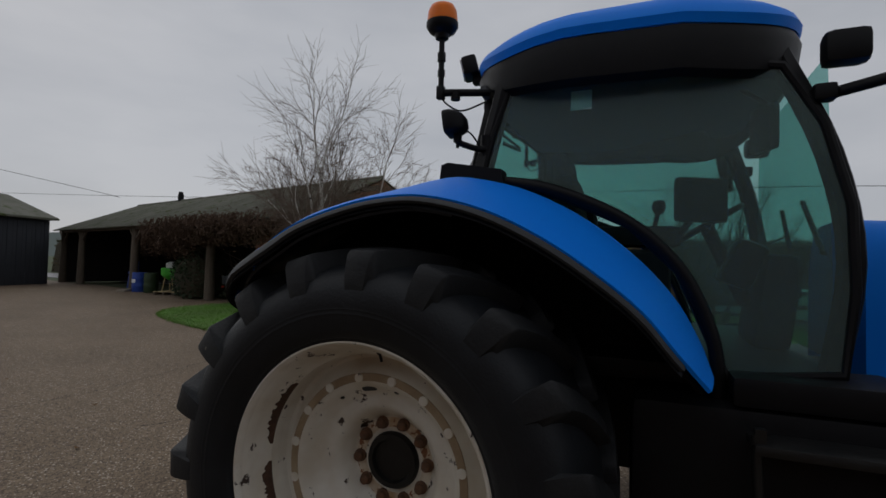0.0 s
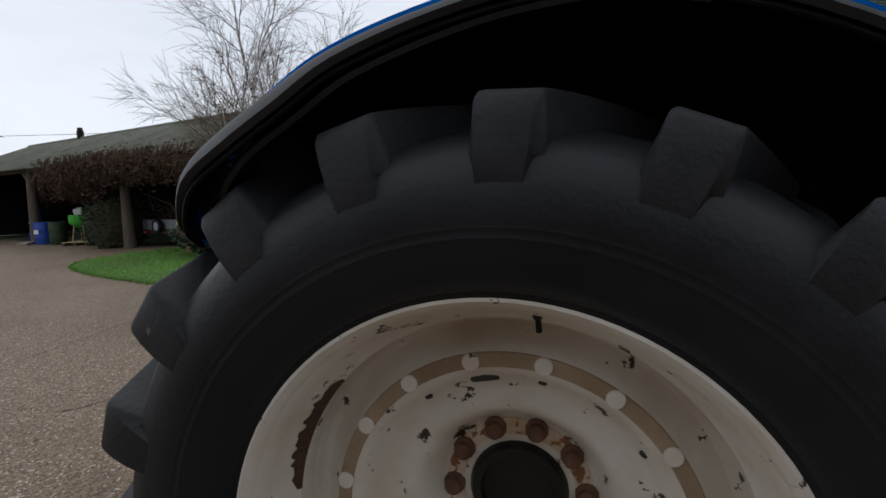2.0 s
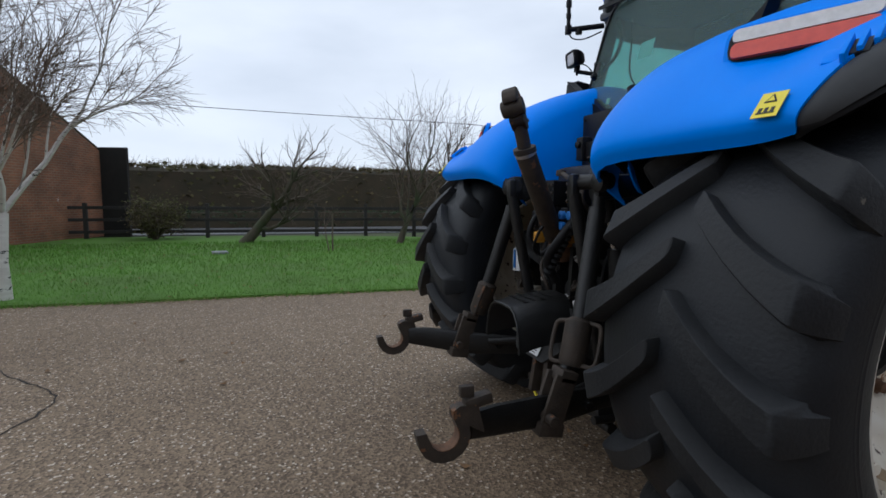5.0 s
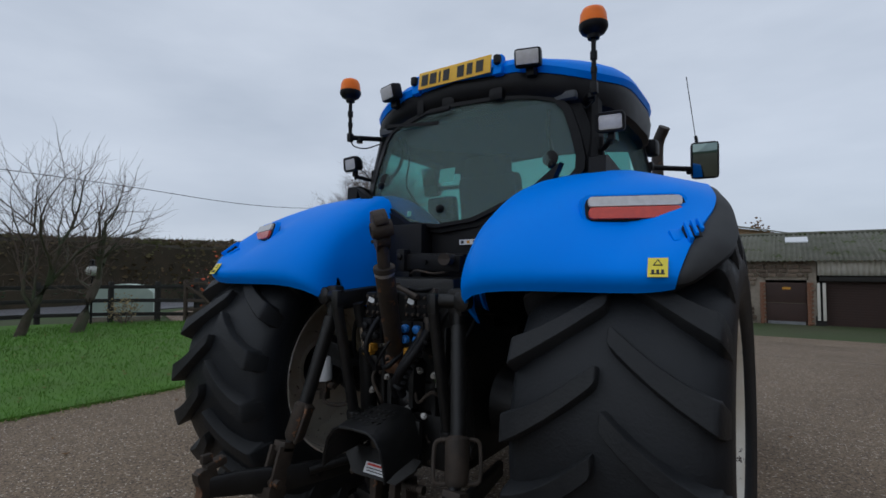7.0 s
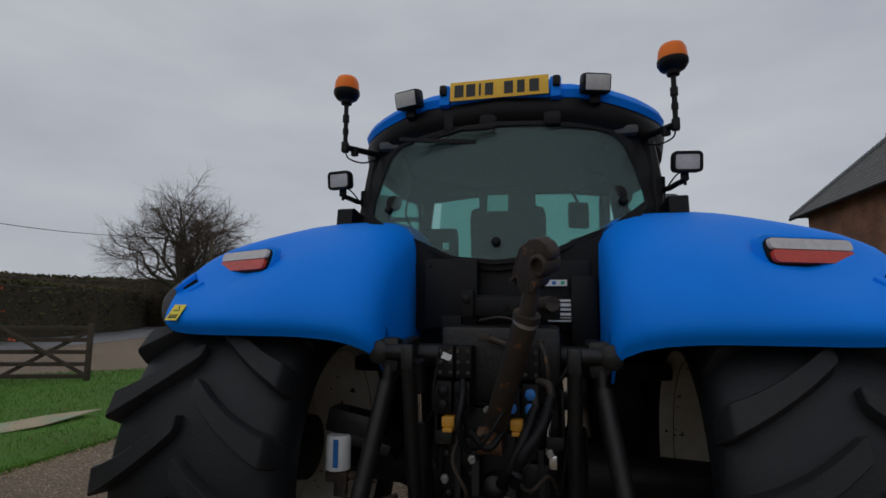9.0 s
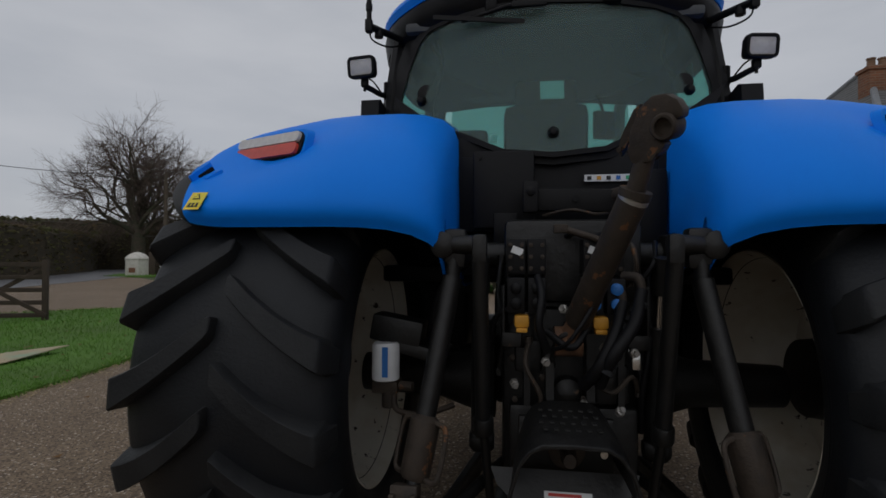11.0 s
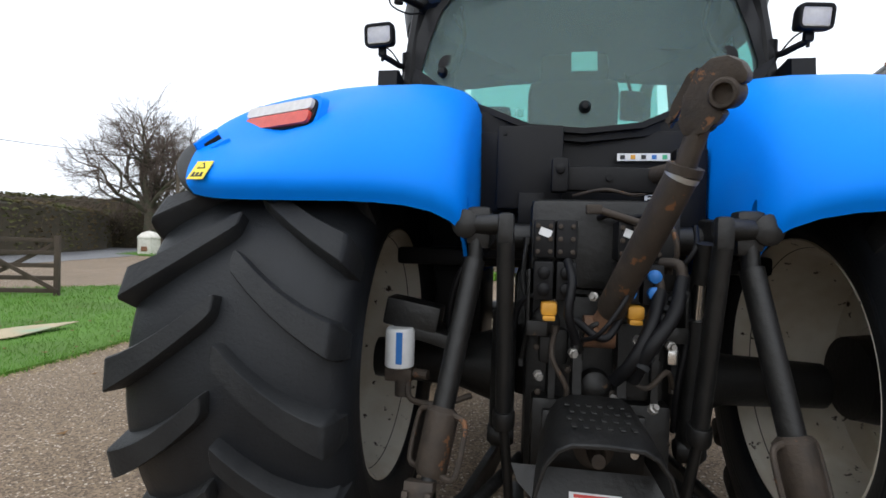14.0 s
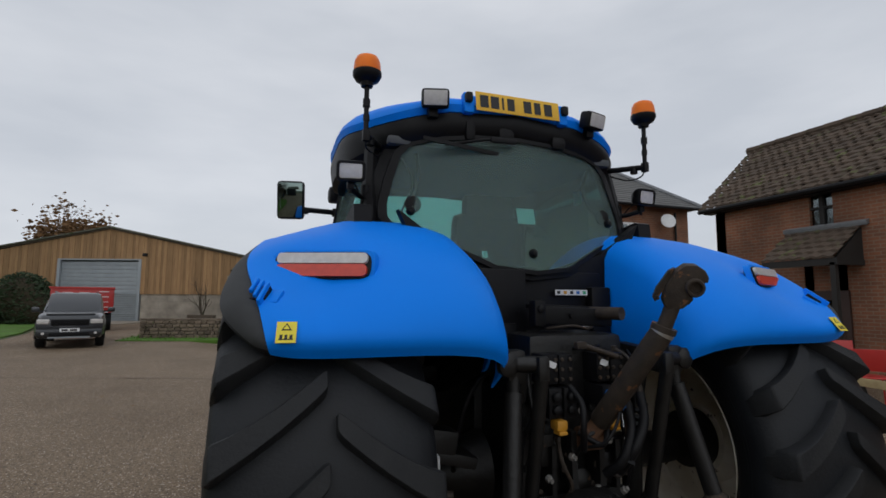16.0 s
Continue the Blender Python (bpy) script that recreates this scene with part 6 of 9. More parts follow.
# linkage
link = pivot(tractor, "three_point_linkage")
for s in (1, -1):
    solid("lift_arm", "cast", link, (box, (s * 0.42, -0.44, 1.385), (0.07, 0.36, 0.10), (4, 0, 0), {"bev": 0.02}), (box, (s * 0.425, -0.585, 1.395), (0.085, 0.07, 0.12), (0, 0, 0), {"bev": 0.02}), (tube, [(s * 0.32, -0.63, 1.40), (s * 0.50, -0.59, 1.40)], 0.032, 12), (revolve, [(0.045, 0), (0.045, 0.03), (0.03, 0.04)], pose(s * 0.47, -0.60, 1.40, 90, 0, 0), 12))
    solid("lift_rod", "cast", link, (tube, [(s * 0.43, -0.59, 1.36), (s * 0.435, -0.60, 1.28)], [0.03, 0.026], 12), (tube, [(s * 0.435, -0.60, 1.29), (s * 0.515, -0.71, 0.84)], 0.036, 16), (tube, [(s * 0.515, -0.71, 0.86), (s * 0.545, -0.80, 0.62)], 0.024, 12))
    tb = Matrix.Translation((s * 0.525, -0.735, 0.765)) @ (Vector((s * 0.08, -0.13, -0.45))).to_track_quat('Z', 'Y').to_matrix().to_4x4()
    solid("turnbuckle", "iron", link, (revolve, [(0.036, -0.10), (0.054, -0.085), (0.052, 0.07), (0.042, 0.09)], tb, 14))
    for q in (1, -1):
        solid("turnbuckle_handle", "iron", link, (tube, curve_pts([tb @ Vector((q * 0.04, 0, -0.085)), tb @ Vector((q * 0.085, 0, -0.08)), tb @ Vector((q * 0.10, 0, -0.05)), tb @ Vector((q * 0.10, 0, 0.05)), tb @ Vector((q * 0.085, 0, 0.08)), tb @ Vector((q * 0.04, 0, 0.08))], 3), 0.009, 8))
    solid("rod_fork", "iron", link, (box, (s * 0.525, -0.84, 0.565), (0.02, 0.09, 0.20), (-18, 0, 0), B1), (box, (s * 0.595, -0.84, 0.565), (0.02, 0.09, 0.20), (-18, 0, 0), B1), (box, (s * 0.56, -0.80, 0.655), (0.09, 0.07, 0.05), (-18, 0, 0), B1), (tube, [(s * 0.48, -0.88, 0.51), (s * 0.65, -0.88, 0.51)], 0.02, 10), (box, (s * 0.56, -0.87, 0.46), (0.10, 0.10, 0.05), (-10, 0, 0), B1))
    # chrome lift ram beside the rod
    solid("lift_ram", "cast", link, (tube, [(s * 0.335, -0.43, 1.115), (s * 0.34, -0.40, 0.70)], 0.046, 16), (revolve, [(0.03, -0.05), (0.045, -0.03), (0.045, 0.03), (0.03, 0.05)], pose(s * 0.34, -0.40, 0.68, 0, 90, 0)))
    solid("ram_rod", "chrome", link, (tube, [(s * 0.335, -0.44, 1.10), (s * 0.333, -0.47, 1.24)], 0.021, 12), label="bright chrome piston rod")
    solid("ram_head", "cast", link, (tube, [(s * 0.333, -0.47, 1.235), (s * 0.335, -0.50, 1.36)], 0.03, 12))
    solid("hitch_rod", "cast", link, (box, (s * 0.33, -0.655, 1.385), (0.055, 0.04, 0.10), (0, 0, 0), {"bev": 0.018}), (tube, [(s * 0.33, -0.65, 1.35), (s * 0.325, -0.53, 0.78)], 0.029, 14), (revolve, [(0.036, -0.03), (0.040, -0.02), (0.040, 0.02), (0.036, 0.03)], pose(s * 0.325, -0.53, 0.78, 12, 0, 0), 14), (tube, [(s * 0.325, -0.53, 0.77), (s * 0.285, -0.42, 0.30)], 0.018, 12), (tube, [(s * 0.24, -0.42, 0.29), (s * 0.33, -0.42, 0.29)], 0.026, 10))
    # lower link with its claw
    cx, cy, cz = (0.66, -1.26, 0.545) if s > 0 else (0.685, -1.17, 0.545)
    arm = [(s * 0.36, -0.10, 0.50), (s * (0.36 + 0.28 * (cx - 0.36)), -0.58, 0.50), (s * (0.36 + 0.55 * (cx - 0.36)), -0.82, 0.51), (s * (0.36 + 0.82 * (cx - 0.36)), cy + 0.16, cz - 0.01), (s * (cx - 0.01), cy + 0.045, cz)]
    bmA = bmesh.new()
    rings = []
    for i, p in enumerate(arm):
        d = (Vector(arm[min(i + 1, 4)]) - Vector(arm[max(i - 1, 0)])).normalized()
        side_ = Vector((d.y, -d.x, 0)).normalized()
        hh = (0.04, 0.05, 0.062, 0.055, 0.045)[i]
        rings.append([bmA.verts.new(Vector(p) + side_ * a * 0.020 + Vector((0, 0, b * hh))) for a, b in ((-1, -0.8), (-0.6, -1), (0.6, -1), (1, -0.8), (1, 0.8), (0.6, 1), (-0.6, 1), (-1, 0.8))])
    skin(bmA, rings, True)
    bmA.faces.new(rings[0][::-1])
    bmA.faces.new(rings[-1])
    part("lower_link", bmA, M["cast"], link)
    hook = pivot(link, "link_claw")
    hm = Matrix(((0, 0, s * 1.0, s * cx), (-1.0, 0, 0, cy), (0, 1.0, 0, cz), (0, 0, 0, 1))) @ Matrix.Rotation(-0.25, 4, 'Z') @ Matrix.Diagonal((0.88, 0.88, 1.0, 1))
    claw = [(-0.10, 0.075), (-0.03, 0.095), (0.0, 0.085), (0.005, 0.055), (0.0, 0.03)]
    arc = [(0.055 + 0.058 * math.cos(a), 0.0 + 0.058 * math.sin(a)) for a in [math.pi * (0.9 + 0.12 * k) for k in range(9)]]
    outer = [(0.055 + 0.103 * math.cos(a), -0.004 + 0.10 * math.sin(a)) for a in [math.pi * (1.97 - 0.125 * k) for k in range(9)]]
    solid("claw", "iron", hook, (prism, claw + arc + [(0.118, 0.04), (0.155, 0.045)] + outer + [(-0.10, -0.045)], 0.052, hm), label="worn steel claw hook")
    solid("claw_seat", "rust", hook, (prism, [(p[0] - 0.002, p[1]) for p in arc] + [(p[0] * 0.98 + 0.001, p[1] * 0.93) for p in arc[::-1]], 0.054, hm), label="rusty bare claw seat")
    solid("claw_latch", "iron", hook, (box, (s * cx, cy + 0.075, cz + 0.095), (0.055, 0.10, 0.04), (12, 0, 0), {"bev": 0.012}), (box, (s * cx, cy + 0.035, cz + 0.13), (0.03, 0.05, 0.04), (0, 0, 0), B1))
    solid("stabiliser", "cast", link, (tube, [(s * 0.26, -0.30, 0.56), (s * 0.46, -0.72, 0.53)], 0.022, 10), (tube, [(s * 0.44, -0.66, 0.50), (s * 0.53, -0.66, 0.50)], 0.018, 8))

# top link, folded up
tl = pivot(link, "top_link")
base, knee, tip = Vector((-0.01, -0.53, 1.075)), Vector((0.16, -0.80, 1.53)), Vector((0.185, -0.84, 1.645))
solid("knuckle", "rust", tl, (tube, [base + Vector((-0.05, 0, 0)), base + Vector((0.05, 0, 0))], 0.05, 14), (tube, [base, base.lerp(knee, 0.16)], [0.04, 0.034], 12), label="rusty brown ball end")
solid("tube", "iron", tl, (tube, [base.lerp(knee, 0.14), base.lerp(knee, 0.17), knee], [0.036, 0.046, 0.046], 16), (tube, [knee, knee.lerp(tip, 0.18)], [0.05, 0.05], 16))
solid("spindle", "iron", tl, (tube, [knee, tip], 0.03, 12))
ax_ = (tip - base).normalized()
lay = Vector((0.80, -0.58, 0.0)).normalized()                       # the way the hook opens
lay = (lay - ax_ * lay.dot(ax_)).normalized()
hook_m = Matrix((lay, ax_, lay.cross(ax_))).transposed().to_4x4()
hook_m.translation = tip + ax_ * 0.075
solid("sleeve_ring", "steel_edge", tl, (revolve, [(0.040, -0.012), (0.047, -0.010), (0.047, 0.004), (0.034, 0.008)], Matrix.Translation(knee) @ ax_.to_track_quat('Z', 'Y').to_matrix().to_4x4(), 18), label="bare bright rim of the tube")
back_ = [(-0.045, -0.09), (-0.062, -0.03), (-0.060, 0.03), (-0.040, 0.07), (-0.005, 0.088), (0.03, 0.085), (0.055, 0.068), (0.062, 0.050), (0.050, 0.040), (0.028, 0.043), (0.008, 0.030), (0.0, 0.008), (0.010, -0.014), (0.034, -0.020), (0.050, -0.028), (0.046, -0.055), (0.025, -0.075), (0.018, -0.10), (-0.02, -0.11)]
bmk = bmesh.new()
prism(bmk, back_, 0.062, hook_m)
bmesh.ops.bevel(bmk, geom=bmk.edges[:], offset=0.008, segments=2, profile=0.6, affect='EDGES')
part("catch", bmk, M["iron"], tl, "rounded worn steel hook head")
solid("catch_socket", "iron", tl, (revolve, [(0.036, -0.045), (0.036, 0.042), (0.031, 0.048), (0.024, 0.048), (0.022, 0.030), (0.0, 0.028)], hook_m @ pose(0.028, 0.012, 0.0), 20), label="round socket of the hook")
solid("catch_lever", "iron", tl, (prism, [(-0.078, -0.10), (-0.064, -0.11), (-0.056, -0.02), (-0.066, 0.04), (-0.080, 0.02), (-0.086, -0.06)], 0.022, hook_m), (tube, [hook_m @ Vector((-0.07, -0.09, -0.03)), hook_m @ Vector((-0.07, -0.09, 0.035))], 0.008, 8))
for s in (1, -1):
    solid("link_lug", "cast", tl, (prism, [(-0.05, -0.14), (0.04, -0.14), (0.06, 0.06), (0.03, 0.09), (-0.04, 0.09)], 0.03, pose(s * 0.075, -0.47, 1.01, 90, 0, 90)))

# PTO and its guard
pto = pivot(tractor, "power_take_off")
PX_ = -0.02
guard = [[(PX_ + x * f, y, z + dz) for x, z in ((-0.21, 0.62), (-0.20, 0.68), (-0.175, 0.75), (-0.14, 0.79), (-0.10, 0.808), (0, 0.812), (0.10, 0.808), (0.14, 0.79), (0.175, 0.75), (0.20, 0.68), (0.21, 0.62))] for y, dz, f in ((-0.50, 0.03, 0.9), (-0.60, 0.02, 0.95), (-0.72, 0.005, 1.0), (-0.79, -0.015, 1.02))]
solid("shaft_guard", "cast", pto, (sheet, guard, 0.008), (tube, guard[-1], 0.006, 6), label="black bent-plate guard")
random.seed(3)
for r in range(4):
    for c in range(6):
        solid("guard_slot", "ink", pto, (box, (PX_ - 0.10 + 0.036 * c + 0.012 * (r % 2), -0.58 - 0.044 * r, 0.8345 - 0.0055 * r), (0.014, 0.026, 0.004), (-4, 0, 0)))
solid("shaft", "iron", pto, (revolve, [(0.07, 0), (0.07, 0.02), (0.05, 0.03), (0.03, 0.032), (0.03, 0.09), (0.022, 0.10), (0.022, 0.13)], pose(PX_, -0.52, 0.70, 90, 0, 0), 20))
solid("bearing_plate", "cast", pto, (box, (PX_, -0.50, 0.68), (0.36, 0.03, 0.22), (0, 0, 0), B2))
solid("grease_cap", "chrome", pto, (revolve, [(0.016, 0), (0.014, 0.01)], pose(PX_ + 0.14, -0.518, 0.68, 90, 0, 0), 12))
# pick-up hitch
ph = pivot(tractor, "pickup_hitch")
solid("hitch_plate", "cast", ph, (prism, [(-0.24, 0.07), (0.22, 0.07), (0.20, 0.02), (0.12, -0.055), (-0.14, -0.055), (-0.22, 0.02)], 0.014, pose(PX_, -0.60, 0.565, 60, 0, 0)))
solid("maker_plate", "white", ph, (box, (PX_, -0.620, 0.558), (0.145, 0.003, 0.048), (-30, 0, 0)), label="riveted white maker plate")
solid("bar", "red_l", ph, (box, (PX_ - 0.01, -0.614, 0.571), (0.10, 0.0035, 0.009), (-30, 0, 0)))
for k, w in enumerate((0.11, 0.10)):
    solid("bar", "cab_dark", ph, (box, (PX_ - 0.005, -0.6215 - 0.0055 * k, 0.5575 - 0.011 * k), (w, 0.0035, 0.004), (-30, 0, 0)))
for s in (1, -1):
    solid("hitch_jaw", "iron", ph, (box, (PX_ + s * 0.055, -0.56, 0.42), (0.035, 0.05, 0.20), (-8, 0, s * 3), B1), (box, (PX_ + s * 0.10, -0.50, 0.40), (0.024, 0.09, 0.20), (0, 0, 0), B1))
    solid("spring_pin", "iron", ph, (tube, [(PX_ + s * 0.10, -0.54, 0.485), (PX_ + s * 0.21, -0.54, 0.485)], 0.014, 10), (revolve, [(0.022, -0.02), (0.022, 0.0)], pose(PX_ + s * 0.21, -0.54, 0.485, 0, 90, 0), 8), *[(revolve, [(0.019, -0.003), (0.019, 0.003)], pose(PX_ + s * (0.13 + 0.014 * k), -0.54, 0.485, 0, 90, 0), 10) for k in range(5)])
    solid("swing_bar", "cast", ph, (box, (PX_ + s * 0.20, -0.40, 0.31), (0.20, 0.09, 0.05), (0, s * -8, 0), {"bev": 0.015}), (box, (PX_ + s * 0.22, -0.25, 0.32), (0.05, 0.35, 0.05), (0, 0, 0), B2), (tube, [(PX_ + s * 0.30, -0.47, 0.30), (PX_ + s * 0.30, -0.37, 0.30)], 0.02, 10))
solid("tow_ball", "iron", ph, (revolve, [(0.03, -0.05), (0.02, -0.02), (0.025, 0.0), (0.036, 0.018), (0.036, 0.04), (0.02, 0.06), (0.0, 0.064)], pose(PX_, -0.50, 0.32), 18), (box, (PX_, -0.44, 0.285), (0.30, 0.16, 0.03), (0, 0, 0), B1))
solid("yellow_strap", "sticker_yellow", ph, (tube, curve_pts([(PX_ - 0.05, -0.54, 0.39), (PX_ - 0.065, -0.57, 0.34), (PX_ - 0.05, -0.56, 0.29)], 4), 0.008, 6), label="scrap of yellow strap")
solid("yellow_strap", "sticker_yellow", ph, (tube, curve_pts([(PX_ + 0.03, -0.56, 0.40), (PX_ + 0.045, -0.57, 0.36)], 4), 0.008, 6))
# filter on the left of the axle
fl = pivot(tractor, "oil_filter")
fl.matrix_basis = pose(0.02, -0.08, -0.015)
solid("filter_can", "white", fl, (revolve, [(0.045, -0.07), (0.052, -0.065), (0.052, 0.06), (0.044, 0.07)], pose(-0.655, -0.32, 0.94), 20), label="white oil filter can")
solid("filter_band", "blue_dark", fl, (box, (-0.645, -0.3722, 0.945), (0.022, 0.003, 0.11)))
solid("filter_head", "iron", fl, (box, (-0.655, -0.30, 0.845), (0.10, 0.09, 0.05), (0, 0, 0), B2), (revolve, [(0.03, -0.06), (0.03, 0.0)], pose(-0.64, -0.32, 0.83), 10), (tube, curve_pts([(-0.62, -0.33, 0.82), (-0.60, -0.36, 0.77), (-0.5, -0.36, 0.76), (-0.40, -0.3, 0.78)], 5), 0.011, 8), (tube, [(-0.60, -0.32, 0.85), (-0.55, -0.33, 0.85)], 0.018, 8))
solid("filter_bracket", "cast", fl, (box, (-0.56, -0.20, 0.98), (0.26, 0.22, 0.05), (0, 14, 0), B2), (box, (-0.62, -0.25, 1.05), (0.20, 0.12, 0.10), (0, 10, 0), B2))
solid("sensor", "chrome", tractor, (tube, [(0.235, -0.47, 1.12), (0.225, -0.5, 1.0)], 0.008, 8), (box, (0.245, -0.5, 0.97), (0.03, 0.02, 0.05), (0, 0, 0), B1))

# where each group sits on the tractor
cab.matrix_basis = pose(0.0, -0.04, 0) @ Matrix.Diagonal((0.95, 0.975, 0.972, 1))
back.matrix_basis = pose(0.045, 0.0, -0.042) @ Matrix.Diagonal((0.95, 1.0, 0.99, 1))
hs.matrix_basis = pose(0.045, 0.0, -0.035) @ Matrix.Diagonal((0.95, 1.0, 0.99, 1))
link.matrix_basis = pose(0.03, 0.0, -0.015) @ Matrix.Diagonal((0.89, 1.0, 0.98, 1))
pto.matrix_basis = pose(0.03, -0.03, 0.0) @ Matrix.Diagonal((0.86, 1.0, 1.0, 1))
ph.matrix_basis = pose(0.03, -0.04, 0.015)

# ---- buildings ----
def brick_material(name, c1, c2, mortar, w=0.225, h=0.075, bump=0.5, offset=0.5):
    mt = bpy.data.materials.new(name)
    mt.use_nodes = True
    n, l = mt.node_tree.nodes, mt.node_tree.links
    bs = n["Principled BSDF"]
    tc = n.new("ShaderNodeTexCoord")
    sep = n.new("ShaderNodeSeparateXYZ")
    l.new(tc.outputs["Object"], sep.inputs[0])
    ad = n.new("ShaderNodeMath")
    l.new(sep.outputs[0], ad.inputs[0])
    l.new(sep.outputs[1], ad.inputs[1])
    cb = n.new("ShaderNodeCombineXYZ")
    l.new(ad.outputs[0], cb.inputs[0])
    l.new(sep.outputs[2], cb.inputs[1])
    br = n.new("ShaderNodeTexBrick")
    br.offset = offset
    br.inputs["Scale"].default_value = 1.0
    br.inputs["Brick Width"].default_value, br.inputs["Row Height"].default_value = w, h
    br.inputs["Mortar Size"].default_value = 0.008
    br.inputs["Color1"].default_value, br.inputs["Color2"].default_value, br.inputs["Mortar"].default_value = (*c1, 1), (*c2, 1), (*mortar, 1)
    l.new(cb.outputs[0], br.inputs["Vector"])
    no = n.new("ShaderNodeTexNoise")
    no.inputs["Scale"].default_value, no.inputs["Detail"].default_value = 1.1, 7
    l.new(tc.outputs["Object"], no.inputs["Vector"])
    rp = n.new("ShaderNodeValToRGB")
    rp.color_ramp.elements[0].position, rp.color_ramp.elements[0].color = 0.35, (0.62, 0.6, 0.58, 1)
    rp.color_ramp.elements[1].position, rp.color_ramp.elements[1].color = 0.68, (1.15, 1.1, 1.05, 1)
    l.new(no.outputs["Fac"], rp.inputs[0])
    mx = n.new("ShaderNodeMixRGB")
    mx.blend_type = 'MULTIPLY'
    mx.inputs[0].default_value = 1.0
    l.new(br.outputs["Color"], mx.inputs[1])
    l.new(rp.outputs[0], mx.inputs[2])
    l.new(mx.outputs[0], bs.inputs["Base Color"])
    bs.inputs["Roughness"].default_value = 0.9
    bp = n.new("ShaderNodeBump")
    bp.inputs["Strength"].default_value, bp.inputs["Distance"].default_value, bp.invert = bump, 0.01, True
    l.new(br.outputs["Fac"], bp.inputs["Height"])
    l.new(bp.outputs[0], bs.inputs["Normal"])
    return mt


M["brick"] = brick_material("old_red_brick", (0.26, 0.105, 0.055), (0.19, 0.085, 0.05), (0.24, 0.18, 0.13))
M["brick_pale"] = brick_material("pale_brown_brick", (0.27, 0.16, 0.10), (0.21, 0.125, 0.08), (0.26, 0.2, 0.15))
M["block"] = brick_material("pale_block", (0.36, 0.33, 0.28), (0.31, 0.28, 0.24), (0.27, 0.25, 0.22), 1.2, 0.48, 0.2)
M["board"] = material("larch_cladding", (0.36, 0.22, 0.105), (0.27, 0.155, 0.075), scale=2.5, rough=0.8, bump=0.3, bump_scale=20, vary=0.22, stretch=(4, 4, 0.5), fleck=(0.15, 0.08, 0.04), fleck_at=0.7, fleck_scale=5)
M["old_wood"] = material("grey_old_timber", (0.12, 0.095, 0.07), (0.075, 0.058, 0.043), scale=5, rough=0.9, bump=0.4, bump_scale=30, stretch=(4, 4, 0.6))
M["black_wood"] = material("black_stained_timber", (0.012, 0.011, 0.010), (0.022, 0.02, 0.018), scale=6, rough=0.7, bump=0.3, bump_scale=40)
M["brown_wood"] = material("brown_gate_timber", (0.045, 0.032, 0.024), (0.07, 0.05, 0.036), scale=6, rough=0.8, bump=0.3, bump_scale=40)
M["moss_roof"] = material("mossy_grey_sheet", (0.155, 0.15, 0.125), (0.10, 0.105, 0.075), scale=1.6, rough=0.95, bump=0.3, bump_scale=30, fleck=(0.06, 0.075, 0.025), fleck_at=0.58, fleck_scale=2.2, vary=0.10)
M["tile"] = material("mossy_brown_tile", (0.095, 0.065, 0.045), (0.06, 0.045, 0.033), scale=6, rough=0.95, bump=0.4, bump_scale=30, fleck=(0.09, 0.095, 0.035), fleck_at=0.6, fleck_scale=3, vary=0.15)
M["slate"] = material("grey_slate", (0.10, 0.10, 0.10), (0.14, 0.14, 0.135), scale=4, rough=0.8, bump=0.3, bump_scale=20, vary=0.12)
M["steel_grey"] = material("grey_door_steel", (0.32, 0.35, 0.37), (0.27, 0.30, 0.32), scale=2, rough=0.5, metal=0.1)
M["dark_sheet"] = material("dark_grey_sheet_wall", (0.022, 0.025, 0.032), (0.03, 0.033, 0.04), scale=2, rough=0.6)
M["door_brown"] = material("dark_brown_door", (0.030, 0.014, 0.010), (0.042, 0.02, 0.014), scale=3, rough=0.6, bump=0.15, bump_scale=30)
M["stone"] = material("rubble_stone", (0.20, 0.15, 0.11), (0.11, 0.085, 0.065), scale=6, rough=0.95, bump=0.5, bump_scale=25, vary=0.35, fleck=(0.05, 0.06, 0.025), fleck_at=0.62, fleck_scale=4)
M["mortar"] = material("old_lime_mortar", (0.30, 0.26, 0.21), (0.22, 0.19, 0.15), scale=8, rough=0.95, bump=0.4, bump_scale=40)
M["white_paint"] = material("weathered_white_paint", (0.66, 0.64, 0.58), (0.52, 0.49, 0.43), scale=5, rough=0.8, bump=0.15, bump_scale=30, fleck=(0.28, 0.17, 0.10), fleck_at=0.70, fleck_scale=3)
M["red_paint"] = material("red_trailer_paint", (0.46, 0.022, 0.018), (0.38, 0.02, 0.018), scale=2, rough=0.4, coat=0.2)
M["car_paint"] = material("dark_grey_car_paint", (0.022, 0.025, 0.030), (0.026, 0.029, 0.034), scale=3, rough=0.3, metal=0.3, coat=0.6)
M["barrel_blue"] = material("blue_barrel_plastic", (0.012, 0.05, 0.28), (0.016, 0.06, 0.32), scale=5, rough=0.5)
M["green_paint"] = material("bright_green_plastic", (0.06, 0.42, 0.03), (0.05, 0.36, 0.03), scale=5, rough=0.5)
M["tank_green"] = material("pale_green_tank", (0.42, 0.50, 0.43), (0.36, 0.44, 0.38), scale=3, rough=0.6)
M["orange"] = material("orange_cone_plastic", (0.75, 0.10, 0.02), (0.65, 0.09, 0.02), scale=8, rough=0.6)
M["curtain"] = material("pale_curtain", (0.55, 0.57, 0.60), (0.45, 0.47, 0.5), scale=6, rough=0.9, stretch=(6, 6, 0.4))
M["lead"] = material("grey_lead_flashing", (0.20, 0.21, 0.22), (0.15, 0.16, 0.17), scale=5, rough=0.6)
M["card"] = material("damp_cardboard", (0.44, 0.36, 0.24), (0.36, 0.29, 0.19), scale=4, rough=0.9, coarse=(1.6, (0.22, 0.36, 0.25)))
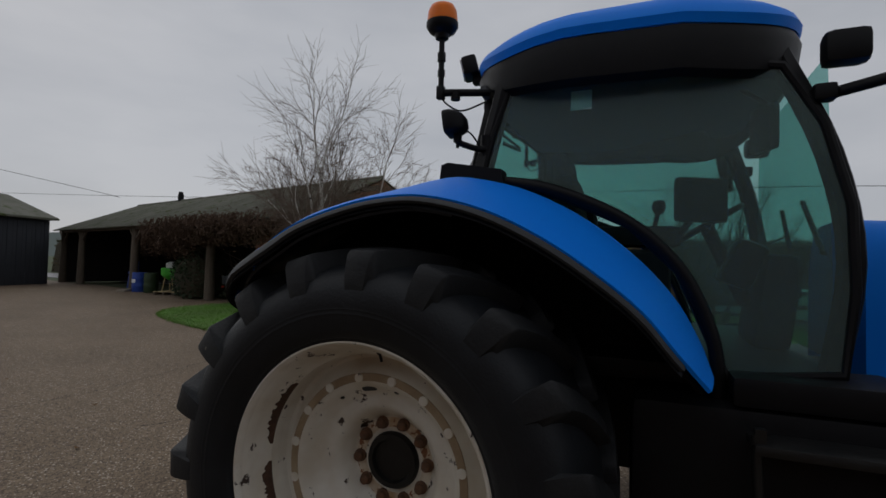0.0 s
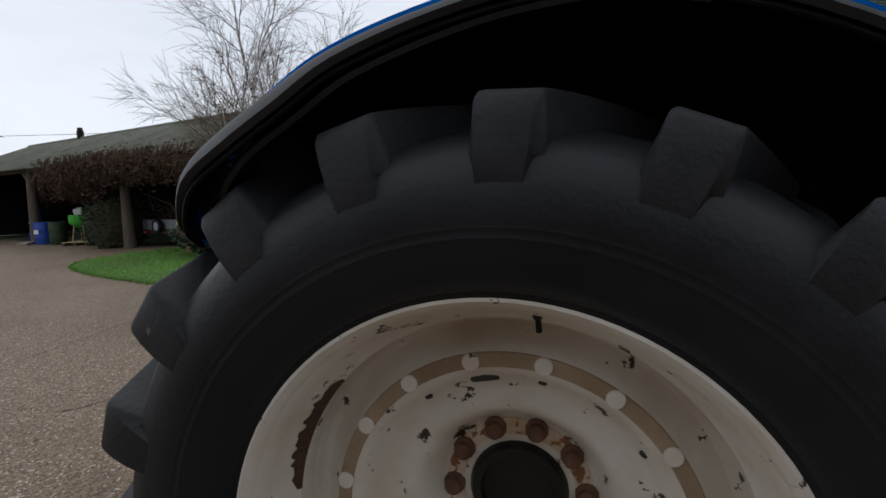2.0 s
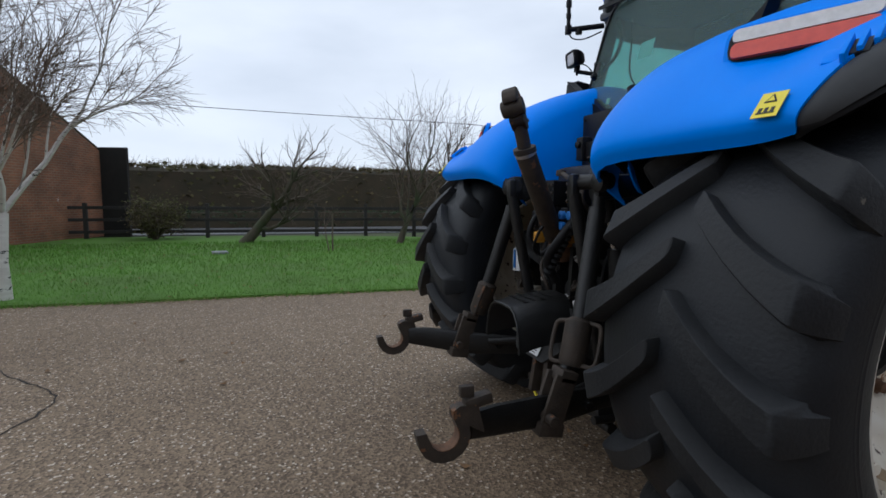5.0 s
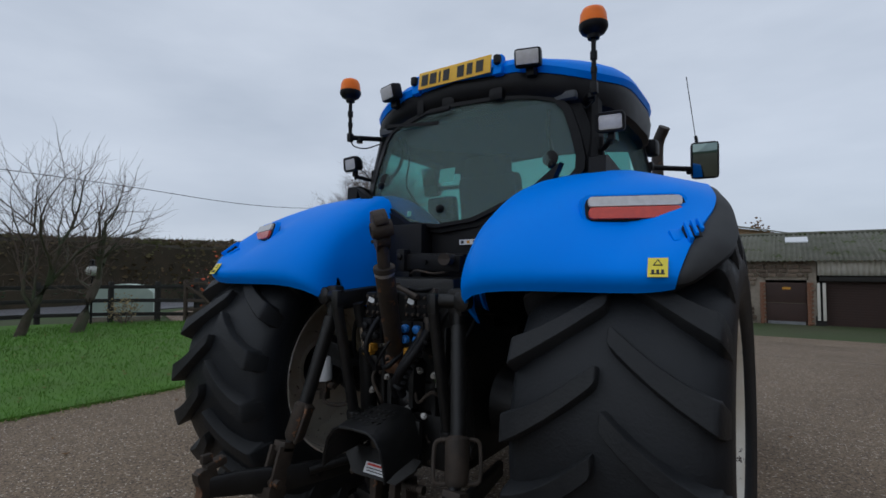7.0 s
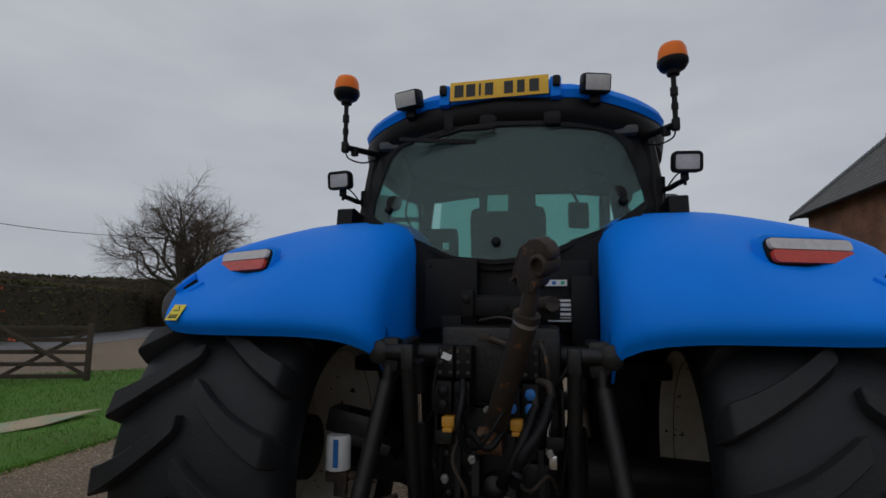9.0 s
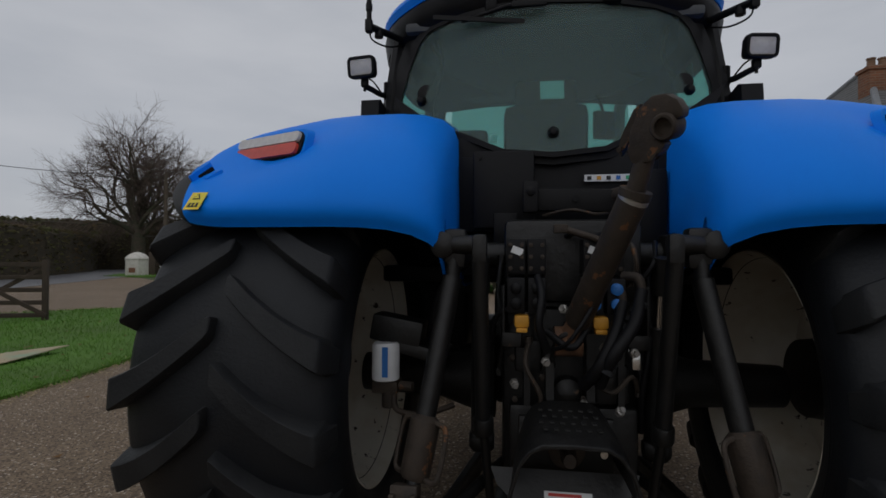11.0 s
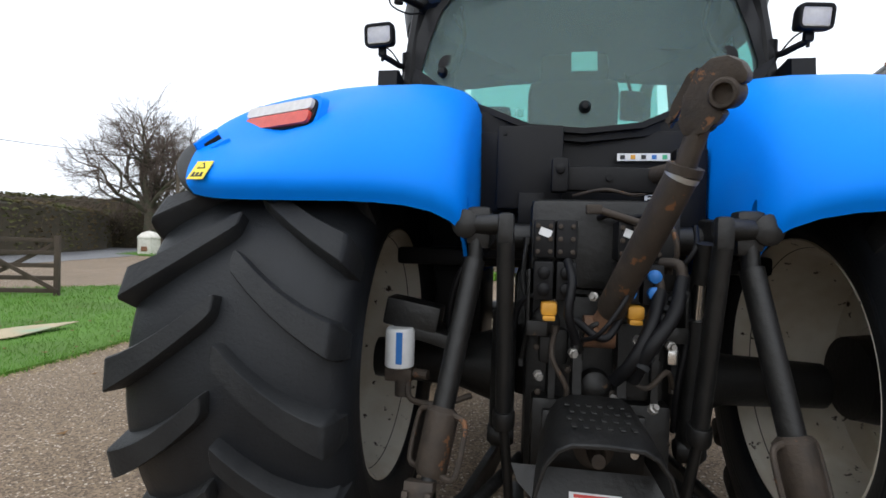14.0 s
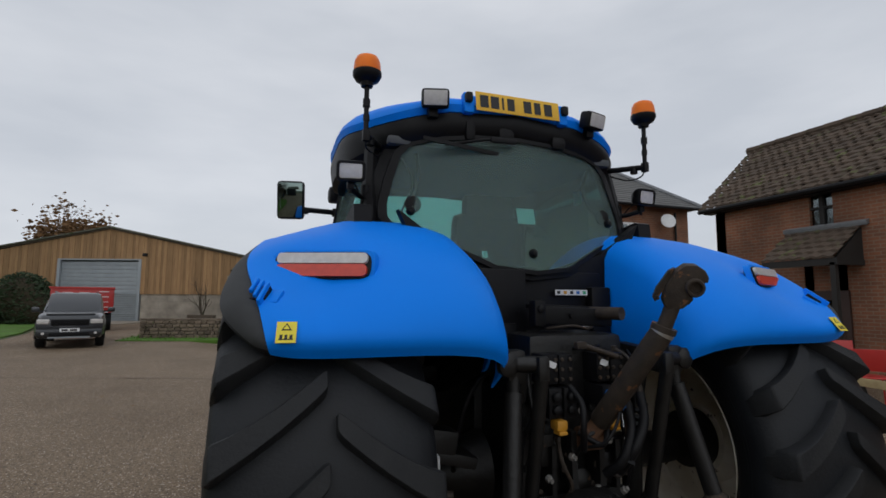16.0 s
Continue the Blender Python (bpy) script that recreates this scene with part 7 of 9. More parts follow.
M["white_globe"] = material("milky_globe", (0.62, 0.62, 0.60), (0.55, 0.55, 0.53), scale=10, rough=0.3)
# near-black colour stands in for the shade indoors and behind openings
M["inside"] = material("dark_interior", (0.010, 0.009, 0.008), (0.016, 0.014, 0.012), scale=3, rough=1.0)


def local(parent, name, mat, *calls, label="", smooth=40):
    return solid(name, mat, parent, *calls, label=label, smooth=smooth)


def sheet_mesh(name, width, length, wave, amp, mat, rows=2):
    """A corrugated sheet: x across, y up the slope from 0 to length."""
    n = int(width / wave) * 6
    V, Fc = [], []
    for j in range(rows):
        for i in range(n + 1):
            x = width * i / n
            V.append((x, length * j / (rows - 1), amp * math.sin(2 * math.pi * x / wave)))
    for j in range(rows - 1):
        for i in range(n):
            a = j * (n + 1) + i
            Fc.append((a, a + 1, a + n + 2, a + n + 1))
    k = len(V)
    V.extend((x, y, z - 0.012) for x, y, z in V[:k])
    Fc.extend(tuple(q + k for q in f[::-1]) for f in Fc[:])
    for i in range(n):
        Fc.append((i, k + i, k + i + 1, i + 1))
    me = bpy.data.meshes.new(name)
    me.from_pydata(V, [], Fc)
    me.materials.append(M[mat])
    me.shade_smooth()
    return me


def roof_slope(parent, x0, x1, y0, z0, y1, z1, wave=0.16, amp=0.028, mat="moss_roof", step=1.0, name="roof_sheet"):
    L_ = math.hypot(y1 - y0, z1 - z0)
    ang = math.degrees(math.atan2(z1 - z0, abs(y1 - y0)))
    me = sheet_mesh(name, step + 0.08, L_, wave, amp, mat)
    k = 0
    while x0 + k * step < x1 - 0.01:
        ob = new(name, me)
        ob.parent = parent
        if y1 > y0:
            ob.matrix_basis = pose(x0 + k * step, y0, z0 + 0.003 * (k % 2), ang, 0, 0)
        else:
            ob.matrix_basis = pose(x0 + (k + 1) * step, y0, z0 + 0.003 * (k % 2), ang, 0, 180)
        k += 1


# open-fronted cart barn: local x along its front, yard side +y
ob_ = thing("open_barn", "long open-fronted timber barn with a mossy corrugated roof", "barn", (-10.5, -11.1, 0), -104.5)
roof_slope(ob_, -1.4, 20.5, 0.45, 2.98, -4.0, 4.85)
roof_slope(ob_, -1.4, 20.5, -8.4, 2.9, -4.0, 4.85)
local(ob_, "ridge_cap", "moss_roof", (tube, [(-1.4, -4.0, 4.86), (20.5, -4.0, 4.86)], 0.09, 8))
for x in (20.2, 17.3, 10.5, 3.7):
    local(ob_, "post", "old_wood", (tube, [(x, 0.02, -0.05), (x + 0.04, 0, 1.5), (x - 0.02, 0, 3.0)], [0.20, 0.165, 0.15], 10), label="rough round timber post")
    for s in (1, -1):
        local(ob_, "brace", "old_wood", (box, (x + s * 0.38, 0, 2.68), (0.95, 0.09, 0.11), (0, s * -42, 0), B2))
local(ob_, "eave_beam", "old_wood", (box, (9.0, 0.0, 2.98), (22.8, 0.2, 0.22), (0, 0, 0), B2))
for y, z in ((-1.6, 3.72), (-2.9, 4.26)):
    local(ob_, "purlin", "old_wood", (box, (9.0, y, z), (22.6, 0.12, 0.16)))
# back and far end walls have the barn's inner shade painted in
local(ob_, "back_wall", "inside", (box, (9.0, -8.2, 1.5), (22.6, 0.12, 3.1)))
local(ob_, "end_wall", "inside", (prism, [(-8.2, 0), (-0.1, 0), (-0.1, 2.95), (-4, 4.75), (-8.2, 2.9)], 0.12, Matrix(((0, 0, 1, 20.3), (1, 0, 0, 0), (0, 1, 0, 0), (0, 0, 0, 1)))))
local(ob_, "end_wall", "brick", (prism, [(-8.2, 0), (-0.1, 0), (-0.1, 2.95), (-4, 4.75), (-8.2, 2.9)], 0.22, Matrix(((0, 0, 1, -1.3), (1, 0, 0, 0), (0, 1, 0, 0), (0, 0, 0, 1)))))
local(ob_, "brick_pier", "brick", (box, (0.0, 0.0, 1.45), (0.75, 0.46, 2.9), (0, 0, 0), B1), label="red brick pier")
local(ob_, "front_wall", "brick", (box, (-0.7, -0.1, 1.45), (0.8, 0.22, 2.9)))
local(ob_, "vent_pot", "black", (revolve, [(0.16, 0), (0.16, 0.4), (0.12, 0.42), (0.12, 0.55)], pose(14.8, -4, 4.85), 10))
cr = thing("creeper", "dry brown creeper hanging over the barn's eaves", "creeper", (-10.5, -11.1, 0), -104.5)
tw = Twigs(101)
r_ = tw.r
for k in range(1500):
    x = r_.triangular(-2.2, 8.6, 4.0)
    low = 2.9 - (1.35 if 4.4 < x < 8.4 else 0.9) * r_.random() ** 0.7
    y = r_.uniform(0.05, 0.85)
    b = Vector((x, y, r_.uniform(2.5, 3.25)))
    e_ = Vector((x + r_.gauss(0, 0.25), y + r_.gauss(0.05, 0.12), low))
    m_ = b.lerp(e_, 0.5) + Vector((r_.gauss(0, 0.1), 0.12, 0))
    tw.stick([b, m_, e_], [0.016, 0.012, 0.005], 3, tw.small)
    for q in range(5):
        tw.leaf_at(b.lerp(e_, r_.random()) + Vector((r_.gauss(0, 0.1), r_.gauss(0, 0.1), r_.gauss(0, 0.1))), r_.uniform(0.03, 0.07))
mesh_of("stem", tw.small[0], tw.small[1], "ivy", cr, kind="stuff")
mesh_of("leaves", tw.leaf[0], tw.leaf[1], "ivy", cr, kind="stuff")
# dark box added as the painted shade behind the creeper's stems
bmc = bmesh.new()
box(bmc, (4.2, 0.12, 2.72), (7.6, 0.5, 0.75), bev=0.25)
part("core", bmc, M["leaf_shade_core"], cr)

shed = thing("metal_shed", "dark grey profiled metal shed with a shallow roof", "shed", (-14.05, -29.4, 0), 14)
for k in range(16):
    local(shed, "wall_panel", "dark_sheet", (box, (0.26 + 0.5 * k, 0, 1.8), (0.49, 0.05, 3.6), (0, 0, 0), B1), (box, (0.26 + 0.5 * k, 0.035, 1.8), (0.10, 0.04, 3.58)))
local(shed, "side_wall", "dark_sheet", (box, (0.02, -3, 1.8), (0.05, 6, 3.6)))
local(shed, "roof", "moss_roof", (prism, [(0.4, 3.55), (-3.0, 4.9), (-6.4, 3.55), (-6.4, 3.45), (0.4, 3.45)], 8.4, Matrix(((0, 0, 1, 4.0), (1, 0, 0, 0), (0, 1, 0, 0), (0, 0, 0, 1)))))


def wheel_at(parent, c, r, w, rimmat="steel_grey", axis="x", name="wheel"):
    wv = pivot(parent, name)
    wv.matrix_basis = pose(*c) if axis == "x" else pose(*c, 0, 0, 90)
    bm = bmesh.new()
    revolve_x(bm, [(-w / 2, r * 0.6), (-w / 2, r * 0.92), (-w * 0.36, r), (w * 0.36, r), (w / 2, r * 0.92), (w / 2, r * 0.6)], 24, closed=True)
    part("tyre", bm, M["rubber"], wv)
    bm = bmesh.new()
    revolve_x(bm, [(-w * 0.42, 0.0), (-w * 0.42, r * 0.2), (-w * 0.3, r * 0.55), (-w * 0.46, r * 0.62), (w * 0.46, r * 0.62), (w * 0.3, r * 0.55), (w * 0.42, r * 0.2), (w * 0.42, 0.0)], 18)
    part("rim", bm, M[rimmat], wv)


# flat trailer with brushwood
ft = thing("flat_trailer", "old grey flat trailer loaded with brushwood, spare wheel behind", "trailer", (-11.9, -13.6, 0), -104.5)
local(ft, "deck", "old_wood", (box, (0, -1.6, 0.62), (2.3, 3.4, 0.10), (0, 0, 0), B2))
local(ft, "tailboard", "lead", (box, (0, 0.12, 0.76), (2.3, 0.05, 0.34), (0, 0, 0), B1), (box, (-0.9, 0.16, 0.76), (0.06, 0.05, 0.34)), (box, (0.9, 0.16, 0.76), (0.06, 0.05, 0.34)))
local(ft, "chassis_rail", "iron", (box, (0, 0.15, 0.5), (2.1, 0.10, 0.10), (0, 0, 0), B1))
wheel_at(ft, (-0.95, -1.4, 0.3), 0.3, 0.2)
wheel_at(ft, (0.95, -1.4, 0.3), 0.3, 0.2)
wheel_at(ft, (0.05, 0.28, 0.72), 0.24, 0.16, axis="y", name="spare_wheel")
for s in (1, -1):
    local(ft, "tail_lamp", "red_lens", (box, (s * 0.95, 0.21, 0.5), (0.18, 0.03, 0.08), (0, 0, 0), B1))
tw = Twigs(103)
for k in range(260):
    b = Vector((tw.r.uniform(-1.0, 1.0), tw.r.uniform(-2.8, 0.0), tw.r.uniform(0.7, 1.3)))
    e_ = b + Vector((tw.r.gauss(0, 0.5), tw.r.gauss(0, 0.4), tw.r.uniform(-0.1, 0.6)))
    tw.stick([b, e_], [0.022, 0.008], 4, tw.small)
bw = thing("brushwood", "pile of dark cut branches on the trailer", "branches", (-11.9, -13.6, 0), -104.5, kind="stuff")
mesh_of("branches", tw.small[0], tw.small[1], "twig", bw, kind="stuff")


def barrel(label, at, mat, r=0.29, h=0.88):
    b = thing("barrel", label, "barrel", at, group="barrels")
    bm = bmesh.new()
    revolve(bm, [(r * 0.94, 0.0), (r, 0.03), (r, h * 0.30), (r * 1.03, h * 0.33), (r, h * 0.36), (r, h * 0.64), (r * 1.03, h * 0.67), (r, h * 0.7), (r, h - 0.05), (r * 0.95, h), (r * 0.9, h - 0.02)], pose(0, 0, 0), 24)
    part("body", bm, M[mat], b)
    bm = bmesh.new()
    revolve(bm, [(0.05, h - 0.02), (0.05, h + 0.015), (0.03, h + 0.02)], pose(r * 0.5, 0, 0), 10)
    part("bung", bm, M["black"], b)
    return b


b_ = barrel("blue plastic barrel with a white label", (-12.9, -20.6, 0), "barrel_blue")
bm = bmesh.new()
box(bm, (0.292, 0.02, 0.5), (0.006, 0.24, 0.16))
part("label_patch", bm, M["white"], b_)
barrel("dark green plastic barrel beside the blue one", (-12.8, -19.7, 0), "evergreen")
spr = thing("seed_spreader", "bright green spreader hopper with a white box on a pallet", "spreader", (-12.6, -18.2, 0), 15)
local(spr, "hopper", "green_paint", (revolve, [(0.12, 0.62), (0.36, 0.80), (0.40, 0.86), (0.40, 1.12), (0.37, 1.14)], pose(0, 0, 0), 8), label="bright green plastic hopper")
local(spr, "control_box", "white", (box, (0.1, 0.05, 1.28), (0.36, 0.3, 0.22), (0, 12, 10), {"bev": 0.03}), label="white plastic box")
for a in range(4):
    local(spr, "leg", "straw", (tube, [(0.24 * math.cos(a * 1.57 + 0.78), 0.24 * math.sin(a * 1.57 + 0.78), 0.72), (0.34 * math.cos(a * 1.57 + 0.78), 0.34 * math.sin(a * 1.57 + 0.78), 0.16)], 0.025, 8))
local(spr, "spinner", "cast", (revolve, [(0.22, 0.5), (0.22, 0.53), (0.06, 0.56), (0.06, 0.64)], pose(0, 0, 0), 14))
pal = thing("pallet", "worn timber pallet under the green spreader", "pallet", (-12.6, -18.2, 0), 15)
for k in range(5):
    local(pal, "board", "straw", (box, (-0.4 + 0.2 * k, 0, 0.13), (0.12, 1.0, 0.022)))
for k in range(3):
    local(pal, "bearer", "old_wood", (box, (0, -0.42 + 0.42 * k, 0.06), (0.98, 0.09, 0.11)))
impl = thing("cultivator_frame", "blue painted implement frame standing in the barn", "implement", (-14.3, -22.8, 0), -104.5)
local(impl, "beam", "barrel_blue", (box, (0, 0, 0.78), (1.5, 0.10, 0.10), (0, 0, 0), B1), (box, (-0.2, 0, 1.05), (0.10, 0.10, 0.6), (0, 0, 0), B1), (box, (0.2, 0, 1.05), (0.10, 0.10, 0.6), (0, 0, 0), B1))
for x in (-0.7, 0.0, 0.7):
    local(impl, "leg", "barrel_blue", (box, (x, 0.02, 0.38), (0.07, 0.07, 0.78), (8, 0, 0), B1))
stn = thing("flat_stone", "pale flat stone at the foot of a post", "stone", (-12.55, -21.1, 0))
local(stn, "stone", "mortar", (box, (0, 0, 0.05), (0.5, 0.42, 0.12), (4, 3, 20), {"bev": 0.05}))

# ---- timber barn ----
tb_ = thing("timber_barn", "large gabled barn clad in vertical larch boards over pale blocks", "barn", (-12.4, 39.5, 0), -18.1)
XR, ZE, ZR, HW = 0.5, 4.6, 6.7, 10.6


def gable_z(x):
    return ZR - (ZR - ZE) * abs(x - XR) / (HW - 0.5 if x < XR else HW - 0.5)


def gable_board(x, w, z0, z1, proud):
    me_bm = bmesh.new()
    prism(me_bm, [(-w / 2, 0), (w / 2, 0), (w / 2, z1 - z0), (-w / 2, z1 - z0)], 0.03, Matrix(((1, 0, 0, 0), (0, 0, -1, 0), (0, 1, 0, 0), (0, 0, 0, 1))))
    o = part("board", me_bm, M["board"], tb_, smooth=0)
    o.matrix_basis = pose(x, -0.03 - proud, z0)


rb = random.Random(7)
x = -HW + 0.12
k = 0
while x < HW - 0.05:
    z0 = 4.42 if -2.95 < x < 2.75 else 1.95
    gable_board(x, 0.225, z0, gable_z(x) - 0.05, 0.03 * (k % 2) + rb.uniform(0, 0.006))
    x += 0.205
    k += 1
local(tb_, "block_wall", "block", (box, (-6.8, 0.12, 0.9), (7.6, 0.22, 2.1)), label="pale concrete block wall")
local(tb_, "block_wall", "block", (box, (6.75, 0.12, 0.9), (7.7, 0.22, 2.1)))
local(tb_, "gable_back", "inside", (prism, [(-HW, 1.95), (-2.95, 1.95), (-2.95, 4.42), (2.75, 4.42), (2.75, 1.95), (HW, 1.95), (HW, ZE - 0.1), (XR, ZR - 0.1), (-HW, ZE - 0.1)], 0.05, Matrix(((1, 0, 0, 0), (0, 0, -1, 0.12), (0, 1, 0, 0), (0, 0, 0, 1)))))
for s in (1, -1):
    local(tb_, "side_wall", "board", (box, (s * (HW - 0.06), 12.2, 3.2), (0.08, 24, 2.7)))
    local(tb_, "side_plinth", "block", (box, (s * (HW - 0.1), 12.2, 0.9), (0.2, 24, 2.1)))
    local(tb_, "roof_side", "moss_roof", (prism, [(XR, ZR + 0.1), (s * (HW + 0.25), ZE + 0.02), (s * (HW + 0.25), ZE - 0.06), (XR, ZR + 0.01)], 24.6, Matrix(((1, 0, 0, 0), (0, 0, -1, 12.0), (0, 1, 0, 0), (0, 0, 0, 1)))))
    local(tb_, "barge_board", "old_wood", (prism, [(XR, ZR + 0.12), (s * (HW + 0.3), ZE + 0.03), (s * (HW + 0.3), ZE - 0.2), (XR, ZR - 0.11)], 0.05, Matrix(((1, 0, 0, 0), (0, 0, -1, -0.14), (0, 1, 0, 0), (0, 0, 0, 1)))))
for x in (-2.95, 2.75):
    local(tb_, "door_post", "steel_grey", (box, (x, -0.02, 2.2), (0.2, 0.22, 4.45), (0, 0, 0), B1))
local(tb_, "door_head", "steel_grey", (box, (-0.1, -0.02, 4.4), (5.8, 0.2, 0.10)))
bd = pivot(tb_, "roller_door")
for k in range(8):
    local(bd, "slat", "steel_grey", (box, (-0.1, 0.06, 2.12 + 0.285 * k), (5.55, 0.03, 0.275), (0, 0, 0), B1))
for k in range(16):
    local(bd, "slat", "steel_grey", (box, (-0.1, 0.03, 0.05 + 0.128 * k), (5.55, 0.05, 0.105), (12, 0, 0), B1))
local(tb_, "flood_lamp", "black", (box, (3.1, -0.16, 4.75), (0.3, 0.14, 0.18), (-20, 0, 0), B2))
apr = thing("concrete_apron", "pale concrete slab before the barn door", "concrete", (-12.4, 39.5, 0), -18.1, kind="structure")
local(apr, "slab", "mortar", (box, (0.6, -2.2, 0.015), (7.0, 4.4, 0.08)))

# ---- stone outbuilding with garage ----
ob2 = thing("outbuilding", "low rubble-stone outbuilding with a mossy corrugated roof and garage", "outbuilding", (0, 20.0, -0.56))
roof_slope(ob2, -2.8, 7.2, -0.35, 2.38, 3.4, 3.55, wave=0.17, amp=0.03)
roof_slope(ob2, -2.8, 7.2, 7.2, 2.38, 3.4, 3.55, wave=0.17, amp=0.03)
local(ob2, "ridge_cap", "moss_roof", (tube, [(-2.8, 3.4, 3.57), (7.2, 3.4, 3.57)], 0.08, 8))
local(ob2, "skylight", "white", (box, (2.0, 2.35, 3.27), (0.75, 0.75, 0.05), (17.5, 0, 0)), label="clear corrugated rooflight")
local(ob2, "front_wall", "mortar", (box, (-1.75, 0.2, 1.2), (1.7, 0.36, 2.4)), (box, (0.535, 0.2, 1.2), (0.88, 0.36, 2.4)), (box, (-0.4, 0.2, 0.5), (1.0, 0.36, 1.0)), (box, (-0.4, 0.2, 2.1), (1.0, 0.36, 0.6)), (box, (2.38, 0.2, 1.2), (0.28, 0.36, 2.4)), (box, (1.6, 0.2, 2.05), (1.35, 0.36, 0.72)))
local(ob2, "back_wall", "mortar", (box, (2.2, 7.0, 1.2), (9.9, 0.3, 2.4)), (box, (-2.65, 3.6, 1.6), (0.3, 6.5, 3.1)), (box, (7.0, 3.6, 1.6), (0.3, 6.5, 3.1)))
rs_ = random.Random(12)
for row in range(15):
    z = 0.06 + row * 0.158
    x = -2.6 + rs_.uniform(-0.05, 0)
    while x < 2.5:
        w = rs_.uniform(0.12, 0.38)
        cx = x + w / 2
        if not (-0.95 < cx + w / 2 and cx - w / 2 < 0.15 and 0.9 < z < 1.78) and not (0.72 < cx + w / 2 and cx - w / 2 < 2.24 and z < 1.66) and cx + w / 2 < 2.52:
            bmS = bmesh.new()
            box(bmS, (0, 0, 0), (w - 0.025, 0.09, rs_.uniform(0.10, 0.14)), bev=0.03)
            o = part("stone", bmS, M["stone"], ob2)
            o.matrix_basis = pose(cx, 0.0, z + 0.06, 0, rs_.uniform(-4, 4), 0)
        x += w + 0.012
for x in (0.86, 2.30):
    for k in range(20):
        bmS = bmesh.new()
        box(bmS, (0, 0, 0), (0.19 if k % 2 else 0.13, 0.1, 0.068), bev=0.006)
        o = part("brick", bmS, M["brick"], ob2)
        o.matrix_basis = pose(x + (0.03 if k % 2 else 0), -0.005, 0.06 + 0.079 * k)
ow = pivot(ob2, "window")
local(ow, "window_frame", "white", *[(box, (x, 0.05, 1.4), (0.055, 0.07, 0.8)) for x in (-0.87, -0.40, 0.07)], *[(box, (-0.4, 0.05, z), (1.0, 0.07, 0.055)) for z in (1.03, 1.78)], (box, (-0.64, 0.05, 1.62), (0.44, 0.06, 0.04)), label="white painted window frame")
for x in (-0.635, -0.165):
    local(ow, "pane", "window", (box, (x, 0.06, 1.4), (0.41, 0.008, 0.70)))
# near-black panel painted as the unlit room behind the panes
local(ow, "room_dark", "inside", (box, (-0.4, 0.5, 1.4), (1.3, 0.04, 1.0)))
local(ow, "brick_lintel", "brick", *[(box, (-0.93 + 0.082 * k, -0.02, 1.92), (0.072, 0.06, 0.2), (0, 0, 0), B1) for k in range(14)])
tr = thing("stone_trough", "grey stone trough planted with low shrubs under the window", "planter", (-0.35, 19.5, -0.56))
local(tr, "trough", "mortar", (box, (0, 0, 0.22), (1.55, 0.5, 0.44), (0, 0, 0), {"bev": 0.04}))
for k, (x, mt) in enumerate(((-0.45, "evergreen"), (0.05, "hedge"), (0.45, "evergreen"))):
    leafy("trough_shrub", "low rounded shrub growing in a stone trough", (-0.35 + x, 19.5, -0.16), (0.36, 0.28, 0.28), 500, 0.035, 210 + k, mat=mt)
sd = pivot(ob2, "stable_door")
local(sd, "door_leaf", "door_brown", (box, (1.6, 0.08, 0.42), (1.25, 0.05, 0.80), (0, 0, 0), B1), (box, (1.6, 0.08, 1.22), (1.25, 0.05, 0.74), (0, 0, 0), B1), label="dark brown split door")
local(sd, "kick_plate", "lead", (box, (1.6, 0.05, 0.10), (1.15, 0.015, 0.14)))
local(sd, "door_sign", "brass", (box, (1.62, 0.045, 1.38), (0.26, 0.012, 0.09)))
local(sd, "door_rail", "old_wood", (box, (1.6, 0.05, 0.84), (1.2, 0.02, 0.03)))
gd = pivot(ob2, "garage_door")
for k in range(18):
    local(gd, "slat", "door_brown", (box, (4.85, 0.22, 0.06 + 0.09 * k), (4.15, 0.03, 0.082), (0, 0, 0), B1))
for x in (2.57, 2.73):
    local(ob2, "jamb_post", "white_paint", (box, (x, -0.04, 0.92), (0.09, 0.10, 1.34), (0, 0, 0), B1), label="white painted jamb post")
local(ob2, "lintel", "black_wood", (box, (4.85, 0.02, 1.74), (4.5, 0.2, 0.16)), (box, (2.62, 0.05, 0.2), (0.3, 0.12, 0.4)))
for k in range(5):
    me_ = sheet_mesh("valance_sheet", 0.92, 0.55, 0.15, 0.022, "white_paint")
    o = new("valance_sheet", me_)
    o.parent = ob2
    o.matrix_basis = pose(2.55 + 0.9 * k, -0.06, 1.86, 90, 0, 0)
# near-black panel painted as the shade within the garage
local(ob2, "garage_dark", "inside", (box, (4.85, 0.6, 0.9), (4.5, 0.05, 1.8)))

# ---- brick house with its porch ----
hs_ = thing("brick_house", "old red brick house with a mossy tiled roof and porch", "house", (10.3, 0, -0.3))
X_, E_, R_ = 0.0, 4.55, 6.3
local(hs_, "wall_front", "brick", (box, (0.15, 6.75, 2.27), (0.3, 2.5, 4.55)), (box, (0.15, -2.5, 2.27), (0.3, 15, 4.55)), (box, (0.15, 5.25, 3.97), (0.3, 0.5, 1.16)) if False else (box, (0.15, 5.25, 1.7), (0.3, 0.9, 3.4)), (box, (0.15, 5.25, 4.49), (0.3, 0.9, 0.12)), label="weathered red brick front")
local(hs_, "wall_gable", "brick", (prism, [(0, 0), (3.6, 0), (3.6, E_), (1.8, R_ - 0.1), (0, E_)], 0.3, Matrix(((1, 0, 0, 0), (0, 0, -1, 7.86), (0, 1, 0, 0), (0, 0, 0, 1)))))
local(hs_, "wall_back", "brick", (box, (3.5, -1, 2.27), (0.3, 17.5, 4.55)))
